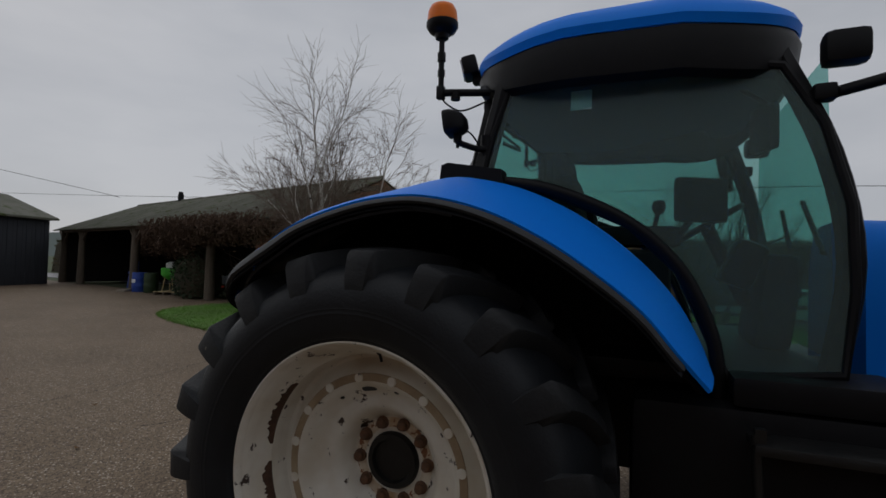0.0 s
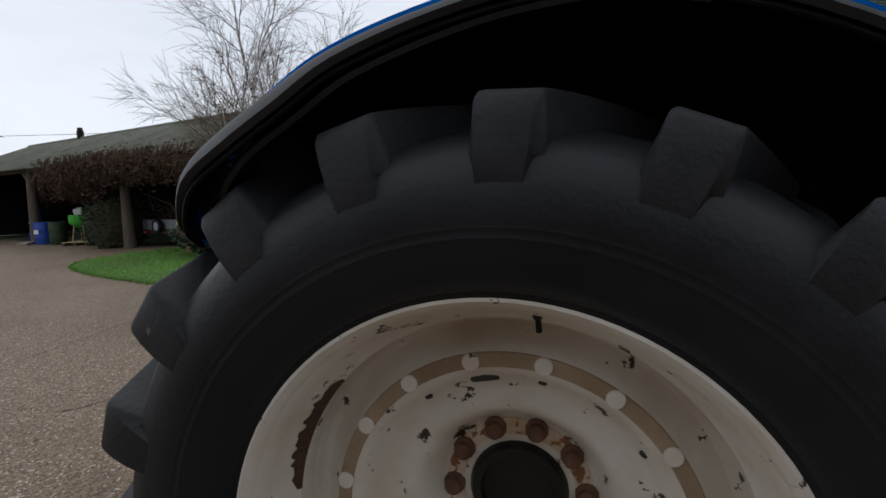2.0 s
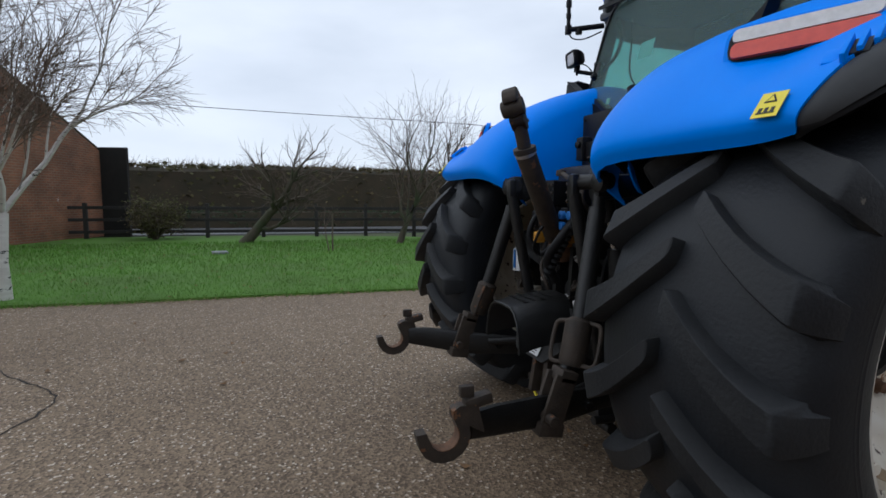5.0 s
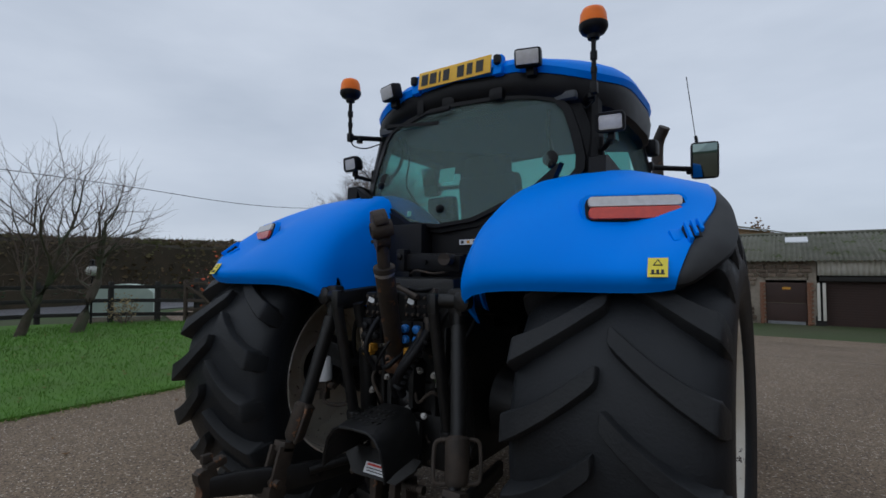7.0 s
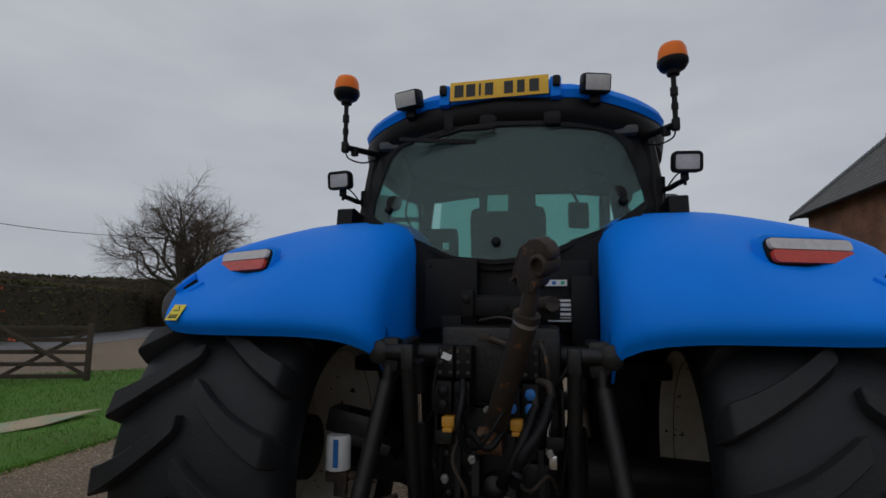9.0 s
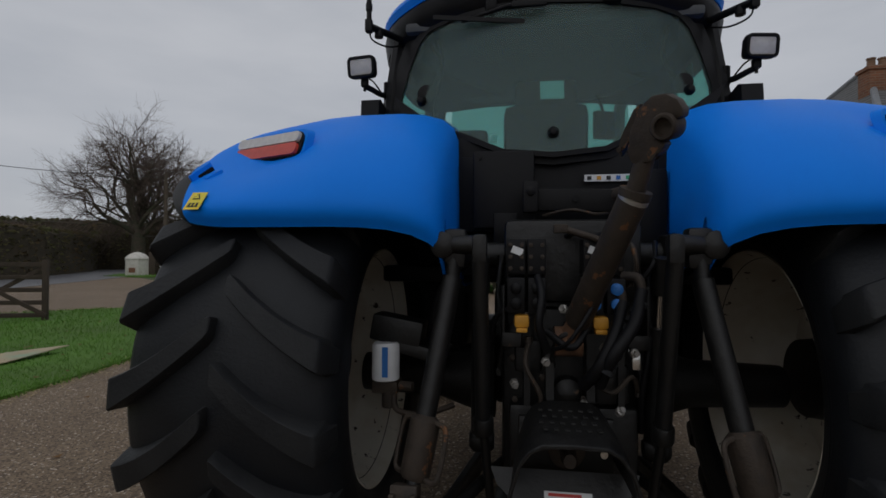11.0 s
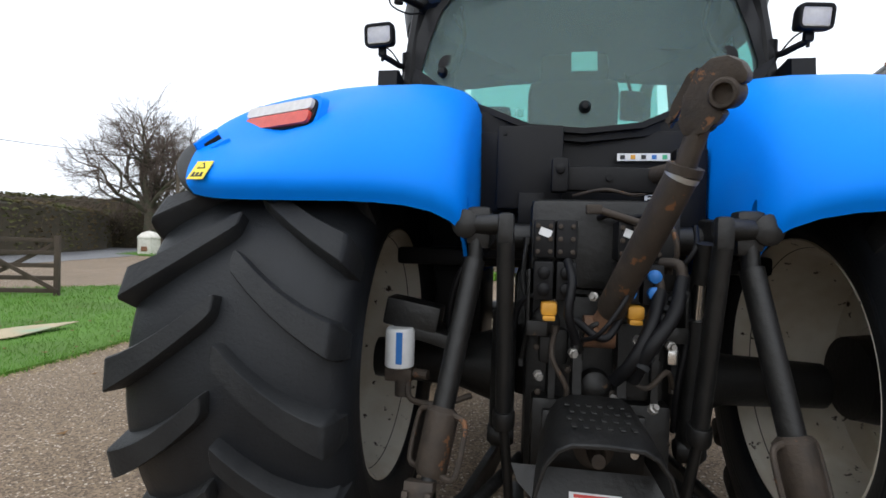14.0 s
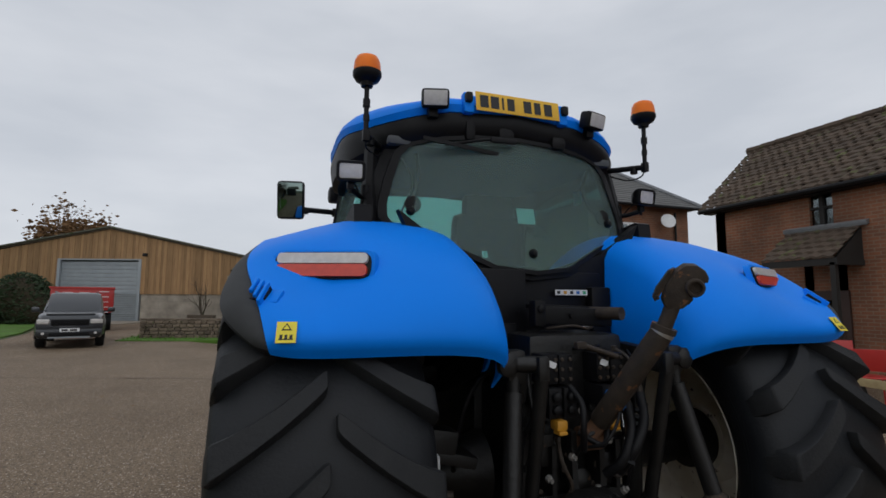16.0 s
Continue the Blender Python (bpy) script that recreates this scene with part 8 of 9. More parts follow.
# near-black panel painted as the unlit upstairs room
local(hs_, "room_dark", "inside", (box, (0.7, 5.2, 3.9), (0.05, 2.0, 1.6)))
win = pivot(hs_, "window")
local(win, "window_frame", "black_wood", *[(box, (0.06, y, 3.96), (0.08, 0.07, 1.0)) for y in (4.84, 5.66)], *[(box, (0.06, 5.25, z), (0.08, 0.9, 0.07)) for z in (3.47, 4.42)], (box, (0.055, 5.25, 3.95), (0.08, 0.09, 0.96)), (box, (0.055, 5.25, 4.0), (0.07, 0.85, 0.05)), label="dark stained wooden frame")
for y in (5.04, 5.46):
    for z in (3.74, 4.21):
        local(win, "pane", "window", (box, (0.08, y, z), (0.008, 0.36, 0.42)))
    local(win, "curtain", "curtain", (sheet, [[(0.22 + 0.02 * math.sin(k * 1.9), y - 0.17 + 0.034 * k, z) for z in (3.5, 4.4)] for k in range(11)], 0.006))
local(win, "window_sill", "black_wood", (box, (-0.03, 5.25, 3.41), (0.16, 1.0, 0.05), (0, 4, 0), B1))
for j in range(16):
    y0 = -10.2
    u0, u1 = j / 16, (j + 1.25) / 16
    V, Fc = [], []
    n = 190
    for i in range(n + 1):
        y = y0 + 18.5 * i / n
        wv = 0.022 * math.sin(2 * math.pi * (y / 0.24 + 0.5 * (j % 2)))
        jit = 0.012 * math.sin(i * 12.9898 + j * 78.2)
        for u, lift in ((u0, 0.05), (u0, 0.0), (u1, 0.0)):
            V.append((-0.30 + 2.1 * u, y, E_ - 0.13 + (R_ - E_ + 0.15) * u + lift * 0.9 + wv + jit * (1 - (u - u0) * 12)))
    for i in range(n):
        a = 3 * i
        Fc.extend(((a, a + 3, a + 4, a + 1), (a, a + 2, a + 5, a + 3)))
    mesh_of("tile_course", V, Fc, "tile", hs_)
local(hs_, "roof_back", "tile", (prism, [(1.82, R_ + 0.02), (3.95, E_ - 0.2), (3.95, E_ - 0.3), (1.82, R_ - 0.1)], 18.5, Matrix(((1, 0, 0, 0), (0, 0, -1, -0.95), (0, 1, 0, 0), (0, 0, 0, 1)))))
for k in range(42):
    local(hs_, "ridge_tile", "tile", (tube, [(1.82, -10.1 + 0.44 * k, R_ + 0.03), (1.82, -9.67 + 0.44 * k, R_ + 0.045)], 0.12, 8))
local(hs_, "gutter", "black", (tube, [(-0.33, -10.2, E_ - 0.2), (-0.33, 8.25, E_ - 0.2)], 0.06, 8), (box, (-0.13, -1, E_ - 0.26), (0.3, 18.3, 0.03)))
po = pivot(hs_, "porch")
for j in range(6):
    V, Fc = [], []
    for i in range(25):
        y = 4.45 + 1.55 * i / 24
        for u, lift in ((j / 6, 0.045), (j / 6, 0.0), ((j + 1.2) / 6, 0.0)):
            V.append((-0.95 + 0.95 * u, y, 2.80 + 0.72 * u + lift + 0.015 * math.sin(y * 26 + j * 3)))
    for i in range(24):
        a = 3 * i
        Fc.extend(((a, a + 3, a + 4, a + 1), (a, a + 2, a + 5, a + 3)))
    mesh_of("porch_tiles", V, Fc, "tile", po)
local(po, "flashing", "lead", (box, (-0.04, 5.2, 3.55), (0.12, 1.75, 0.10), (0, -20, 0), B1))
local(po, "porch_frame", "black_wood", (box, (-0.88, 4.5, 1.35), (0.1, 0.1, 2.7)), (box, (-0.88, 5.9, 1.35), (0.1, 0.1, 2.7)), (box, (-0.88, 5.2, 2.72), (0.1, 1.6, 0.14)), (box, (-0.45, 4.5, 2.72), (0.9, 0.08, 0.12)), (prism, [(0, 2.75), (-0.9, 2.75), (0, 3.45)], 0.05, Matrix(((1, 0, 0, 0), (0, 0, -1, 4.5), (0, 1, 0, 0), (0, 0, 0, 1)))))
local(po, "front_door", "door_brown", (box, (-0.03, 5.25, 1.1), (0.06, 0.95, 2.1), (0, 0, 0), B1), (box, (-0.07, 5.25, 1.1), (0.03, 0.7, 0.5), (0, 0, 0), B1))
local(po, "door_glass", "window", (box, (-0.068, 5.25, 1.7), (0.008, 0.6, 0.5)))
lw = thing("side_window", "ground floor window with curtains beside the porch", "window", (10.3, 3.3, -0.3), kind="structure")
local(lw, "window_frame", "black_wood", *[(box, (-0.02, y, 1.5), (0.07, 0.07, 1.1)) for y in (-0.5, 0.0, 0.5)], *[(box, (-0.02, 0, z), (0.07, 1.07, 0.07)) for z in (0.97, 1.5, 2.03)])
local(lw, "curtain", "curtain", (box, (-0.008, 0, 1.5), (0.01, 0.95, 1.02)))

tbl = thing("garden_table", "round dark garden table before the house", "table", (8.2, 3.6, 0))
local(tbl, "table_top", "black_wood", (revolve, [(0.5, 0.70), (0.52, 0.72), (0.5, 0.74)], pose(0, 0, 0), 20))
for a in range(3):
    local(tbl, "leg", "black_wood", (tube, [(0.1 * math.cos(a * 2.09), 0.1 * math.sin(a * 2.09), 0.7), (0.42 * math.cos(a * 2.09), 0.42 * math.sin(a * 2.09), 0.0)], 0.02, 8))


def garden_chair(at, turn):
    c = thing("garden_chair", "red metal garden chair by the house", "chair", at, turn, group="red garden chairs")
    local(c, "seat", "red_paint", (box, (0, 0, 0.45), (0.44, 0.44, 0.03), (0, 0, 0), {"bev": 0.012}))
    local(c, "backrest", "red_paint", (box, (0, 0.23, 0.72), (0.44, 0.025, 0.34), (-10, 0, 0), {"bev": 0.012}))
    for x in (-0.19, 0.19):
        for y in (-0.19, 0.19):
            local(c, "leg", "red_paint", (tube, [(x, y, 0.45), (x * 1.12, y * 1.12, 0)], 0.012, 8))
    return c


for at, tn in (((7.7, 3.0, 0), 130), ((8.9, 4.1, 0), -40), ((7.6, 4.2, 0), 60)):
    garden_chair(at, tn)
pf = thing("picket_rail", "low brown wooden rail in front of the house", "fence", (7.1, 2.6, 0), 80)
for k in range(4):
    local(pf, "post", "old_wood", (box, (-1.8 + 1.2 * k, 0, 0.28), (0.08, 0.08, 0.56), (0, 0, 0), B1))
local(pf, "rail", "straw", (box, (0, -0.05, 0.42), (3.9, 0.03, 0.12), (0, 0, 0), B1))


def hip_house(name, label, at, sx, sy, eave, apex, wall, ridge=0.35):
    """A hipped house: local origin at its near corner on the ground, x and y along its sides."""
    h_ = thing(name, label, "house", at)
    local(h_, "wall_front", wall, (box, (sx / 2, 0.15, eave / 2), (sx, 0.3, eave)))
    local(h_, "wall_side", wall, (box, (0.15, sy / 2, eave / 2), (0.3, sy - 0.61, eave)), )
    local(h_, "wall_side", wall, (box, (sx - 0.15, sy / 2, eave / 2), (0.3, sy - 0.61, eave)))
    local(h_, "wall_back", wall, (box, (sx / 2, sy - 0.15, eave / 2), (sx, 0.3, eave)))
    o = 0.4
    c = [(-o, -o), (sx + o, -o), (sx + o, sy + o), (-o, sy + o)]
    m = ridge * sx
    a, b = Vector((sx / 2 - m / 2, sy / 2, apex)), Vector((sx / 2 + m / 2, sy / 2, apex))
    for k, (p, q, r0, r1) in enumerate(((c[0], c[1], a, b), (c[1], c[2], b, b), (c[2], c[3], b, a), (c[3], c[0], a, a))):
        p, q = Vector((*p, eave - 0.12)), Vector((*q, eave - 0.12))
        n = 18
        for j in range(n):
            u0, u1 = j / n, min(1, (j + 1.15) / n)
            A, B, C, D = p.lerp(r0, u0), q.lerp(r1, u0), q.lerp(r1, u1), p.lerp(r0, u1)
            up = Vector((0, 0, 0.035))
            mesh_of("slate_course", [tuple(v) for v in (A + up, B + up, C + up * 0.1, D + up * 0.1, A, B)], [(0, 1, 2, 3), (0, 4, 5, 1)], "slate", h_)
    for p, e_ in ((c[0], a), (c[1], b), (c[2], b), (c[3], a)):
        local(h_, "hip_ridge", "lead", (tube, [(*p, eave - 0.08), tuple(e_ + Vector((0, 0, 0.05)))], 0.09, 8))
    local(h_, "ridge", "lead", (tube, [tuple(a + Vector((0, 0, 0.05))), tuple(b + Vector((0, 0, 0.05)))], 0.09, 8))
    local(h_, "gutter", "black", (tube, [(-o - 0.05, -o - 0.05, eave - 0.16), (sx + o, -o - 0.05, eave - 0.16)], 0.06, 8), (tube, [(-o - 0.05, -o - 0.05, eave - 0.16), (-o - 0.05, sy + o, eave - 0.16)], 0.06, 8))
    return h_


h2 = hip_house("slate_house", "brick house with a hipped grey slate roof", (9.6, 12.8, -0.4), 4.6, 6.0, 5.7, 7.8, "brick")
ch = pivot(h2, "chimney")
local(ch, "chimney_shaft", "brick", (box, (0.75, 1.2, 6.45), (1.0, 0.5, 1.5), (0, 0, 0), B1), (box, (0.75, 1.2, 7.16), (1.1, 0.6, 0.10), (0, 0, 0), B1))
for x in (0.45, 0.75):
    local(ch, "chimney_pot", "brick_pale", (revolve, [(0.11, 7.2), (0.10, 7.45), (0.12, 7.47), (0.12, 7.51)], pose(x, 1.2, 0), 10))
dsh = pivot(h2, "satellite_dish")
local(dsh, "dish", "white", (revolve, [(0.28, 0.09), (0.2, 0.04), (0.0, 0.0), (0.0, 0.01), (0.19, 0.055), (0.27, 0.1)], pose(3.3, -0.32, 5.0, 75, 0, -20), 16), label="white satellite dish")
local(dsh, "dish_arm", "steel_grey", (tube, [(3.3, -0.05, 4.95), (3.3, -0.3, 4.98)], 0.02, 6))
local(h2, "downpipe", "black", (tube, [(3.9, -0.08, 0.2), (3.9, -0.08, 5.4)], 0.045, 8))
wn_ = pivot(h2, "window")
local(wn_, "window_frame", "white", (box, (1.7, -0.02, 4.3), (1.0, 0.08, 1.25), (0, 0, 0), B1))
for x in (1.47, 1.93):
    local(wn_, "pane", "window", (box, (x, -0.064, 4.3), (0.38, 0.01, 1.1)))
hip_house("brick_house", "pale brown brick house with a hipped slate roof", (9.5, 27.2, -0.5), 7.5, 8.5, 3.7, 6.6, "brick_pale")

# ---- fences and gates ----
def rail_fence(label, pts, height=1.1, rails=3, mat="black_wood", big_last=False):
    f = thing("rail_fence", label, "fence")
    P = [Vector((x, y, 0)) for x, y in pts]
    for i, p in enumerate(P):
        w = 0.26 if big_last and i == len(P) - 1 else 0.12
        hh = height + (0.15 if w > 0.2 else 0.06)
        o = local(f, "post", mat, (box, (0, 0, hh / 2 - 0.1), (w, w, hh + 0.2), (0, 0, 0), B2))
        o.matrix_basis = pose(p.x, p.y, 0)
    for a, b in zip(P, P[1:]):
        d = b - a
        for k in range(rails):
            z = height * (0.22 + 0.70 * k / (rails - 1))
            o = local(f, "rail", mat, (box, (d.length / 2, -0.05, 0), (d.length, 0.04, 0.10), (0, 0, 0), B1))
            o.matrix_basis = pose(a.x, a.y, z, 0, 0, math.degrees(math.atan2(d.y, d.x)))
    return f


rail_fence("black three-rail post fence along the lawn", ((-16.3, -9.5), (-16.4, -7.7), (-16.3, -5.9), (-16.1, -4.15), (-16.0, -2.4), (-15.9, -0.65), (-15.8, 1.05), (-15.3, 2.7), (-14.3, 4.1), (-13.3, 4.9), (-12.3, 5.6)), big_last=True)
rail_fence("dark rail fence beyond the entrance gates", ((-22.5, 34), (-20.5, 34.6), (-18.5, 35.2), (-16.5, 35.8), (-15.6, 36.8)))


def field_gate(label, a, b, height=1.1, mat="brown_wood", tilt=0.0):
    a, b = Vector((*a, 0)), Vector((*b, 0))
    d = b - a
    g = thing("field_gate", label, "gate", (a.x, a.y, 0.06), math.degrees(math.atan2(d.y, d.x)))
    L_ = d.length
    for x in (0.04, L_ - 0.04):
        local(g, "stile", mat, (box, (x, 0, height / 2), (0.09, 0.08, height + 0.1), (0, tilt if x > 1 else 0, 0), B1))
    for k in range(5):
        z = height * (0.06 + 0.225 * k)
        local(g, "bar", mat, (box, (L_ / 2, 0, z), (L_, 0.035, 0.085), (0, 0, 0), B1))
    for s in (1, -1):
        ang = math.degrees(math.atan2(height * 0.9, L_ * 0.5))
        local(g, "brace", mat, (box, (L_ * 0.5 - s * L_ * 0.25, -0.035 * s, height * 0.5), (math.hypot(height * 0.9, L_ * 0.5), 0.03, 0.08), (0, s * ang, 0), B1))
        local(g, "brace", mat, (box, (L_ * 0.5 + s * L_ * 0.25, -0.04 * s, height * 0.5), (math.hypot(height * 0.9, L_ * 0.5), 0.03, 0.08), (0, s * ang, 0), B1))
    return g


field_gate("brown five-bar field gate with crossed braces, standing open", (-12.6, 5.3), (-9.25, 6.35))
field_gate("brown entrance gate with crossed braces and a white sign", (-22.6, 26.3), (-18.5, 26.9))
g2 = field_gate("brown entrance gate leaf standing on grass", (-18.4, 26.9), (-14.4, 27.0))
gp = thing("gate_post", "thick dark wooden gate post with a notice board", "post", (-22.75, 26.25, 0), 8)
local(gp, "post", "brown_wood", (box, (0, 0, 0.7), (0.4, 0.4, 1.5), (0, 0, 0), {"bev": 0.03}))
nb = pivot(gp, "notice_board")
local(nb, "board", "white", (box, (0.85, -0.16, 0.85), (0.75, 0.03, 0.62), (0, 0, 0), B1))
local(nb, "bar", "blue_dark", (box, (0.85, -0.178, 0.80), (0.4, 0.004, 0.09)), (box, (0.9, -0.178, 0.95), (0.16, 0.004, 0.12)))
sg = thing("gate_sign", "long pale sign on the gate's top bar", "sign", (-20.9, 26.45, 1.1), 8)
local(sg, "plate", "tank_green", (box, (0, 0, 0.02), (1.0, 0.03, 0.18), (0, 0, 0), B1))
local(sg, "bar", "ink", (box, (0, -0.017, 0.02), (0.8, 0.004, 0.05)))
sg = thing("gate_sign", "small white sign hung on the gate", "sign", (-16.6, 26.82, 0.95), 2)
local(sg, "plate", "white", (box, (0, 0, 0), (0.75, 0.03, 0.2), (0, 0, 0), B1))
local(sg, "bar", "cab_dark", (box, (0, -0.017, 0), (0.55, 0.004, 0.05)))
cn = thing("traffic_cone", "orange plastic traffic cone behind the gate", "cone", (-21.7, 27.6, 0.03))
local(cn, "body", "orange", (revolve, [(0.19, 0.03), (0.17, 0.06), (0.03, 0.74), (0.02, 0.75)], pose(0, 0, 0), 16), (box, (0, 0, 0.02), (0.42, 0.42, 0.04), (0, 0, 0), B1))
local(cn, "band", "white", (revolve, [(0.12, 0.3), (0.083, 0.46)], pose(0, 0, 0.0), 16))
chn = thing("white_stone", "white-painted six-sided stone with a domed top and brick patch", "stone", (-23.6, 25.9, 0.02))
local(chn, "body", "white_paint", (revolve, [(0.72, 0.0), (0.70, 0.95), (0.74, 0.98), (0.72, 1.08), (0.45, 1.32), (0.16, 1.42), (0.0, 1.43)], pose(0, 0, 0, 0, 0, 15), 6), smooth=25)
local(chn, "brick_patch", "brick", (box, (0.17, -0.63, 0.33), (0.36, 0.06, 0.3), (0, 0, 15), {"bev": 0.05}))
local(chn, "lamp_top", "mortar", (revolve, [(0.05, 1.4), (0.04, 1.5), (0, 1.52)], pose(0, 0, 0), 8))
# telegraph pole and wire over the road
tp = thing("telegraph_pole", "tall grey telegraph pole with small signs", "pole", (-25.2, 30.5, 0))
local(tp, "pole", "old_wood", (tube, [(0, 0, -0.2), (0, 0, 7.2)], [0.15, 0.11], 10))
local(tp, "sign_plate", "white", (box, (0.0, -0.16, 1.9), (0.2, 0.02, 0.3), (0, 0, 0), B1))
wr = thing("telephone_wire", "thin black overhead telephone wire", "wire")
local(wr, "wire", "black", (tube, curve_pts([(-21.0, -70, 7.6), (-21.0, -28, 5.6), (-21.0, -6, 5.1), (-21, 6, 5.0), (-21.0, 15, 4.9), (-25.1, 30.4, 6.8)], 12), 0.014, 5))
wr = thing("telephone_wire", "thin black overhead wire beyond the barn", "wire")
local(wr, "wire", "black", (tube, curve_pts([(-19, -31, 5.4), (-8, -33, 7.0), (8, -36, 10.5)], 8), 0.014, 5))
gl2 = thing("lamp_post", "old globe lamp with a round sign on a post", "lamp post", (-14.0, 3.5, 0))
local(gl2, "post", "black", (tube, [(0, 0, 0), (0, 0, 1.35)], 0.03, 8))
local(gl2, "globe", "white_globe", (revolve, [(0.05, 1.33), (0.13, 1.38), (0.16, 1.47), (0.13, 1.56), (0.05, 1.6)], pose(0, 0, 0), 16), label="milky glass globe")
local(gl2, "finial", "black", (revolve, [(0.09, 1.6), (0.05, 1.66), (0.05, 1.74), (0.08, 1.75), (0.0, 1.8)], pose(0, 0, 0), 10))
ps = thing("fence_sign", "round pale sign by the fence", "sign", (-16.0, -8.4, 0))
local(ps, "post", "black_wood", (box, (0, 0, 0.7), (0.08, 0.08, 1.4)))
local(ps, "disc", "white", (revolve, [(0.17, 0), (0.17, 0.02)], pose(0.05, 0, 1.25, 0, 90, 0), 18))
tk = thing("oil_tank", "pale green arched oil tank behind the fence", "tank", (-15.3, 4.9, 0), 55)
arch = [(0.85 * math.cos(a), 0.72 + 0.34 * math.sin(a)) for a in [math.pi * k / 12 for k in range(13)]]
local(tk, "tank_body", "tank_green", (prism, [(-0.85, 0.08)] + [(0.85, 0.08)] + arch, 0.9, Matrix(((1, 0, 0, 0), (0, 0, -1, 0), (0, 1, 0, 0), (0, 0, 0, 1)))))
local(tk, "tank_base", "mortar", (box, (0, 0, 0.03), (1.9, 1.1, 0.12)))
cd = thing("cardboard_sheet", "damp flattened cardboard sheet lying on the grass", "cardboard", (-6.35, 2.85, 0.05), 62)
local(cd, "card", "card", (prism, [(-0.85, -0.16), (-0.3, -0.34), (0.1, -0.30), (0.85, 0.12), (0.25, 0.22), (-0.4, 0.12)], 0.012, pose(0, 0, 0.02, 3, -2, 0)))
cvr = thing("drain_cover", "grey stone cover set in the lawn", "cover", (-10.6, -3.2, 0.03), 10)
local(cvr, "slab", "lead", (box, (0, 0, 0.02), (0.42, 0.34, 0.05), (0, 0, 0), B2))
stk = thing("tree_stake", "short wooden stake beside the sapling", "stake", (-10.45, -0.62, 0))
local(stk, "stake", "old_wood", (tube, [(0, 0, -0.05), (0.02, 0, 0.95)], 0.022, 7))
for k, (x, y) in enumerate(((-9.8, 4.75), (-10.05, 4.7), (-10.0, 4.45))):
    sc = thing("edging_stone", "small pale stone round the young tree", "stone", (x, y, 0.04), 40 * k, group="stones round the young tree")
    local(sc, "stone", "mortar", (box, (0, 0, 0.03), (0.22, 0.13, 0.09), (5, 3, 0), {"bev": 0.035}))

# low stone wall by the drive
sw = thing("stone_wall", "low mossy rubble stone wall beside the drive", "wall", (-6.0, 21.4, 0), -15)
local(sw, "core", "mortar", (box, (1.75, 0, 0.34), (3.4, 0.30, 0.66)))
for row in range(5):
    x = 0.0
    while x < 3.45:
        w = rs_.uniform(0.14, 0.36)
        for y in (-0.17,):
            bmS = bmesh.new()
            box(bmS, (0, 0, 0), (w - 0.02, 0.12, 0.13), bev=0.035)
            o = part("stone", bmS, M["stone"], sw)
            o.matrix_basis = pose(x + w / 2, y, 0.08 + 0.145 * row, 0, rs_.uniform(-4, 4), rs_.uniform(-3, 3))
        x += w
for k in range(9):
    bmS = bmesh.new()
    box(bmS, (0, 0, 0), (0.40, 0.44, 0.08), bev=0.02)
    o = part("coping_stone", bmS, M["stone"], sw)
    o.matrix_basis = pose(0.2 + 0.4 * k, 0, 0.77, 0, rs_.uniform(-2, 2), rs_.uniform(-3, 3))
pl = thing("planter", "brown wooden planter with a bare shrub", "planter", (-5.4, 36.4, 0), -15)
for z in (0.1, 0.28, 0.46):
    local(pl, "plank", "old_wood", (box, (0, -0.35, z), (1.7, 0.05, 0.16), (0, 0, 0), B1))
local(pl, "box_body", "old_wood", (box, (0, 0, 0.26), (1.65, 0.64, 0.5)))

# ---- pickup ----
car = thing("pickup_truck", "dark grey pickup parked nose-out on the drive", "car", (-7.15, 17.0, 0), 14)


def car_ring(y, pts):
    return [(sx * x, y, z) for sx, seq in ((1, pts), (-1, pts[::-1])) for x, z in seq]


bmC = bmesh.new()
rings = []
for y, w, zb, zs, zt in ((0.0, 0.72, 0.42, 0.72, 0.95), (0.06, 0.86, 0.34, 0.74, 1.02), (0.35, 0.92, 0.32, 0.78, 1.10), (0.9, 0.93, 0.32, 0.80, 1.14), (1.35, 0.93, 0.32, 0.82, 1.17), (3.4, 0.93, 0.34, 0.84, 1.18), (5.1, 0.91, 0.40, 0.84, 1.16), (5.2, 0.86, 0.46, 0.84, 1.10)):
    rings.append([bmC.verts.new(p) for p in car_ring(y, ((w * 0.9, zb), (w, zb + 0.12), (w * 1.01, zs), (w * 0.93, zt - 0.05), (w * 0.8, zt)))])
skin(bmC, rings, True)
bmC.faces.new(rings[0][::-1])
bmC.faces.new(rings[-1])
part("body", bmC, M["car_paint"], car, "dark grey painted body")
bmC = bmesh.new()
rings = [[bmC.verts.new(p) for p in car_ring(y, ((w, z0), (w * 0.97, (z0 + z1) / 2), (w * 0.86, z1 - 0.04), (w * 0.7, z1)))] for y, w, z0, z1 in ((1.35, 0.86, 1.10, 1.18), (2.05, 0.84, 1.12, 1.76), (2.4, 0.84, 1.12, 1.82), (3.3, 0.84, 1.12, 1.81), (3.6, 0.83, 1.12, 1.70), (3.75, 0.82, 1.12, 1.2))]
skin(bmC, rings, True)
bmC.faces.new(rings[0][::-1])
bmC.faces.new(rings[-1])
part("cabin", bmC, M["car_paint"], car)
M["car_glass"] = material("dark_car_glass", (0.02, 0.025, 0.03), (0.025, 0.03, 0.035), rough=0.08, rough2=0.1, coat=0.5)
local(car, "windscreen", "car_glass", (prism, [(-0.80, 0.0), (0.80, 0.0), (0.64, 0.80), (-0.64, 0.80)], 0.012, pose(0, 1.42, 1.175, 41, 0, 0)))
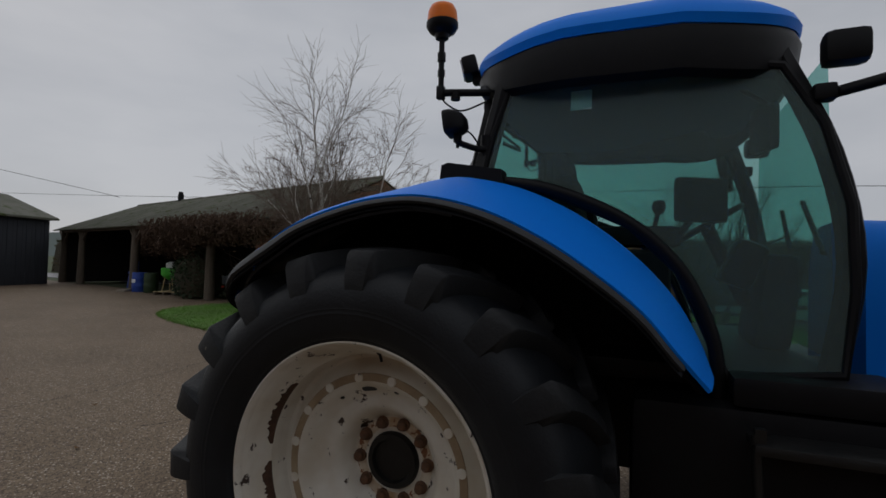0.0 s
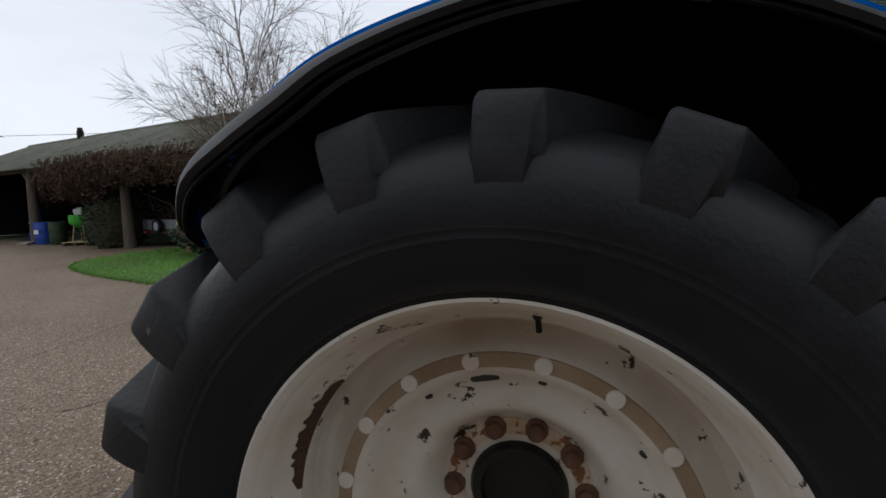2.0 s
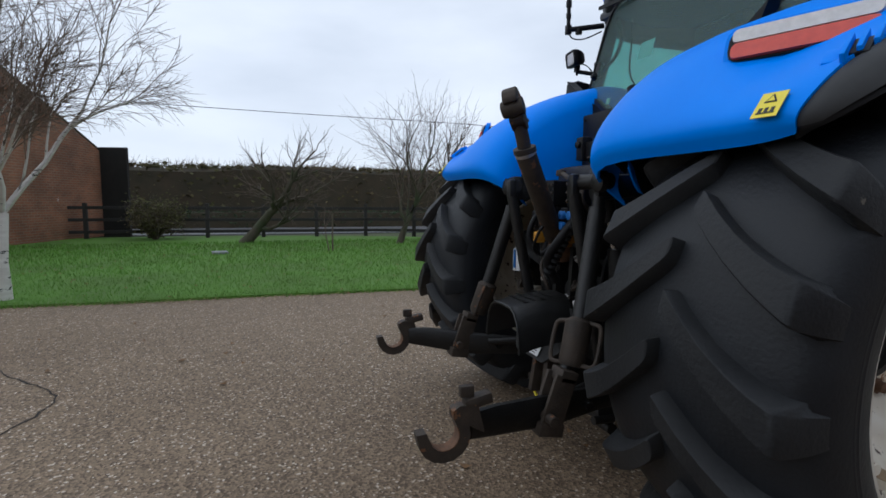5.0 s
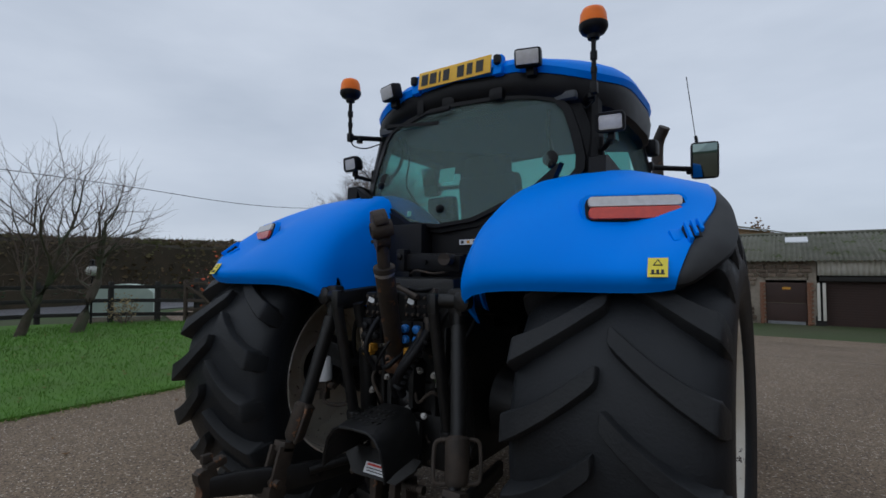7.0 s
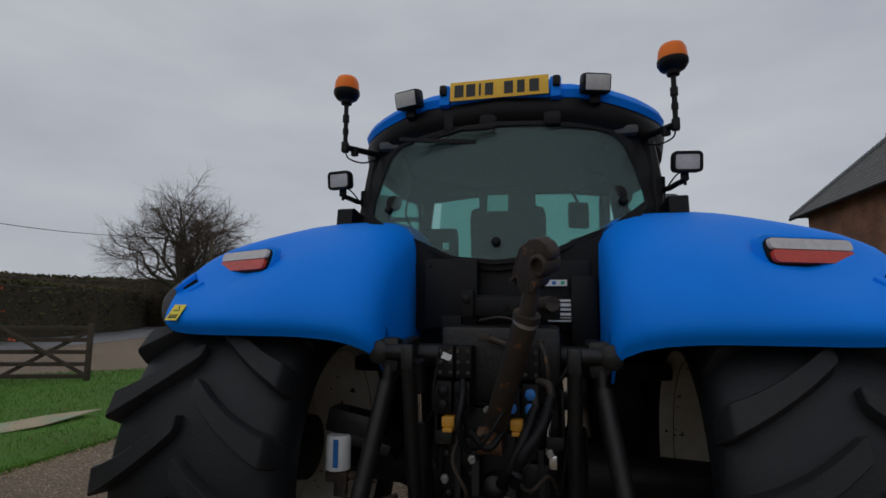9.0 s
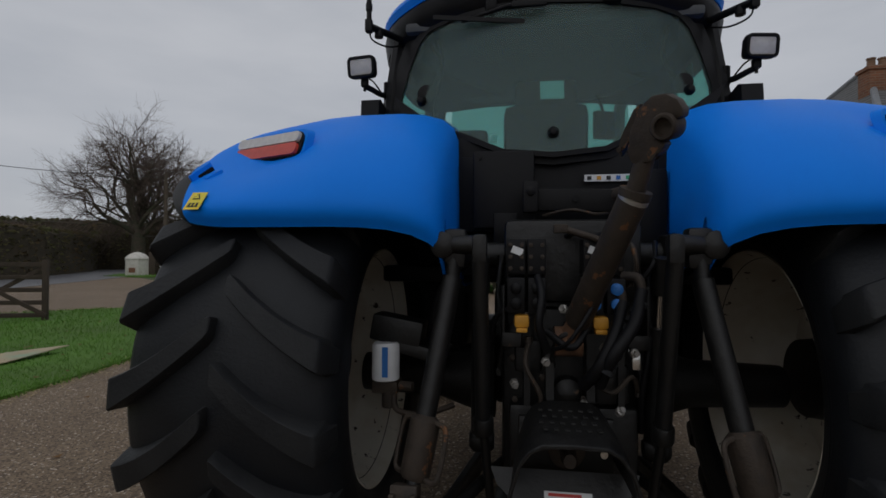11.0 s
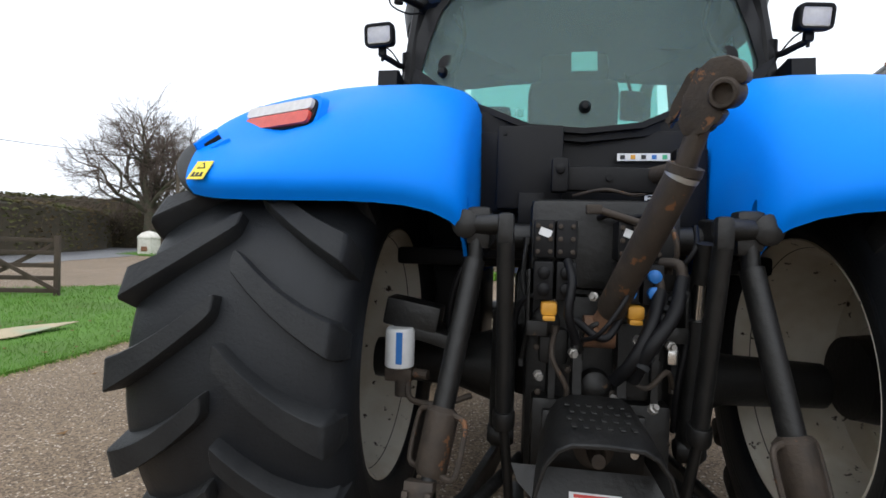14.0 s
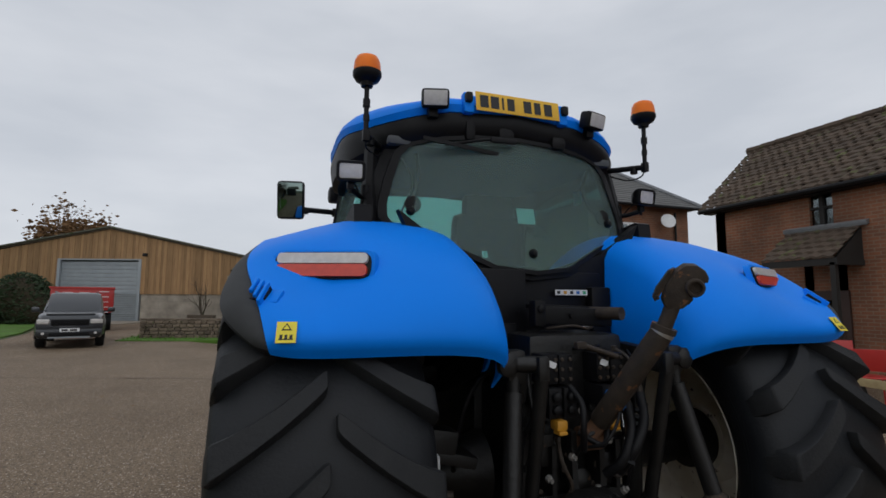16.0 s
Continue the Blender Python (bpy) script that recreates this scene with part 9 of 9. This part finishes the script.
local(car, "bonnet_ridge", "car_paint", (box, (0, 0.7, 1.12), (1.3, 1.0, 0.06), (3, 0, 0), {"bev": 0.03}))
local(car, "grille", "black", (box, (0, -0.005, 0.84), (1.0, 0.06, 0.20), (0, 0, 0), {"bev": 0.02}), *[(box, (0, -0.03, 0.79 + 0.05 * k), (0.96, 0.04, 0.015)) for k in range(3)])
local(car, "bumper", "car_paint", (box, (0, 0.03, 0.52), (1.74, 0.18, 0.22), (0, 0, 0), {"bev": 0.05}))
local(car, "lower_intake", "black", (box, (0, -0.06, 0.47), (1.05, 0.05, 0.11), (0, 0, 0), B1))
local(car, "skid_plate", "steel_grey", (box, (0, -0.04, 0.37), (1.1, 0.05, 0.05), (0, 0, 0), B1))
pt = pivot(car, "number_plate")
local(pt, "plate_board", "white", (box, (0, -0.075, 0.60), (0.52, 0.01, 0.11), (0, 0, 0), B1))
local(pt, "bar", "ink", (box, (-0.13, -0.082, 0.60), (0.16, 0.004, 0.06)))
local(pt, "bar", "ink", (box, (0.10, -0.082, 0.60), (0.18, 0.004, 0.06)))
for s in (1, -1):
    local(car, "headlight", "clear_lens", (box, (s * 0.69, 0.03, 0.87), (0.34, 0.12, 0.15), (0, 0, s * 14), {"bev": 0.04}), label="clear headlight")
    local(car, "fog_lamp", "clear_lens", (box, (s * 0.72, -0.045, 0.50), (0.16, 0.03, 0.07), (0, 0, s * 8), B1))
    local(car, "door_mirror", "car_paint", (box, (s * 1.08, 1.75, 1.22), (0.22, 0.12, 0.17), (0, 0, 0), {"bev": 0.04}), (box, (s * 0.95, 1.76, 1.16), (0.2, 0.06, 0.05)))
    local(car, "roof_rail", "lead", (tube, [(s * 0.62, 2.3, 1.84), (s * 0.62, 3.4, 1.84)], 0.02, 8))
    wheel_at(car, (s * 0.80, 0.95, 0.38), 0.38, 0.26)
    wheel_at(car, (s * 0.80, 4.15, 0.38), 0.38, 0.26)
    local(car, "wheel_arch", "black", (box, (s * 0.9, 0.95, 0.55), (0.1, 0.95, 0.5), (0, 0, 0), {"bev": 0.12}))

# ---- red tipping trailer ----
rt = thing("dump_trailer", "bright red tipping trailer with reflective boards", "trailer", (-9.6, 26.4, 0), 14)
local(rt, "tailgate", "red_paint", (box, (0, 0.05, 1.52), (2.45, 0.08, 1.15), (0, 0, 0), B1), label="red tailgate")
for s in (1, -1):
    local(rt, "side_board", "red_paint", (box, (s * 1.2, 2.6, 1.52), (0.07, 5.1, 1.15), (0, 0, 0), B1))
    for k in range(5):
        local(rt, "side_rib", "red_paint", (box, (s * 1.25, 0.4 + 1.1 * k, 1.5), (0.05, 0.12, 1.1), (0, 0, 0), B1))
    for y in (1.6, 2.9):
        wheel_at(rt, (s * 1.0, y, 0.52), 0.52, 0.42, "red_paint")
    local(rt, "reflector_board", "white", (box, (s * 0.32 - 0.28, 0.0, 1.78), (0.40, 0.02, 0.26), (0, 0, 0), B1))
local(rt, "top_rail", "red_paint", (box, (0, 0.05, 2.12), (2.6, 0.16, 0.10), (0, 0, 0), B1), (box, (1.22, 2.6, 2.12), (0.14, 5.2, 0.10), (0, 0, 0), B1), (box, (-1.22, 2.6, 2.12), (0.14, 5.2, 0.10), (0, 0, 0), B1))
local(rt, "floor", "red_paint", (box, (0, 2.6, 0.97), (2.4, 5.1, 0.10)))
local(rt, "headboard", "red_paint", (box, (0, 5.15, 1.52), (2.45, 0.08, 1.15)))
local(rt, "chassis", "black", (box, (0, 2.6, 0.78), (0.8, 5.4, 0.24), (0, 0, 0), B1), (box, (0, 0.05, 0.72), (2.3, 0.1, 0.14), (0, 0, 0), B1))
local(rt, "triangle", "red_l", (prism, [(-0.16, 0), (0.16, 0), (0, 0.24)], 0.01, pose(-0.28, -0.015, 1.66, 90, 0, 0)))
for k in range(5):
    local(rt, "ladder_rung", "white", (box, (0.85, -0.06, 0.95 + 0.25 * k), (0.4, 0.03, 0.03)))
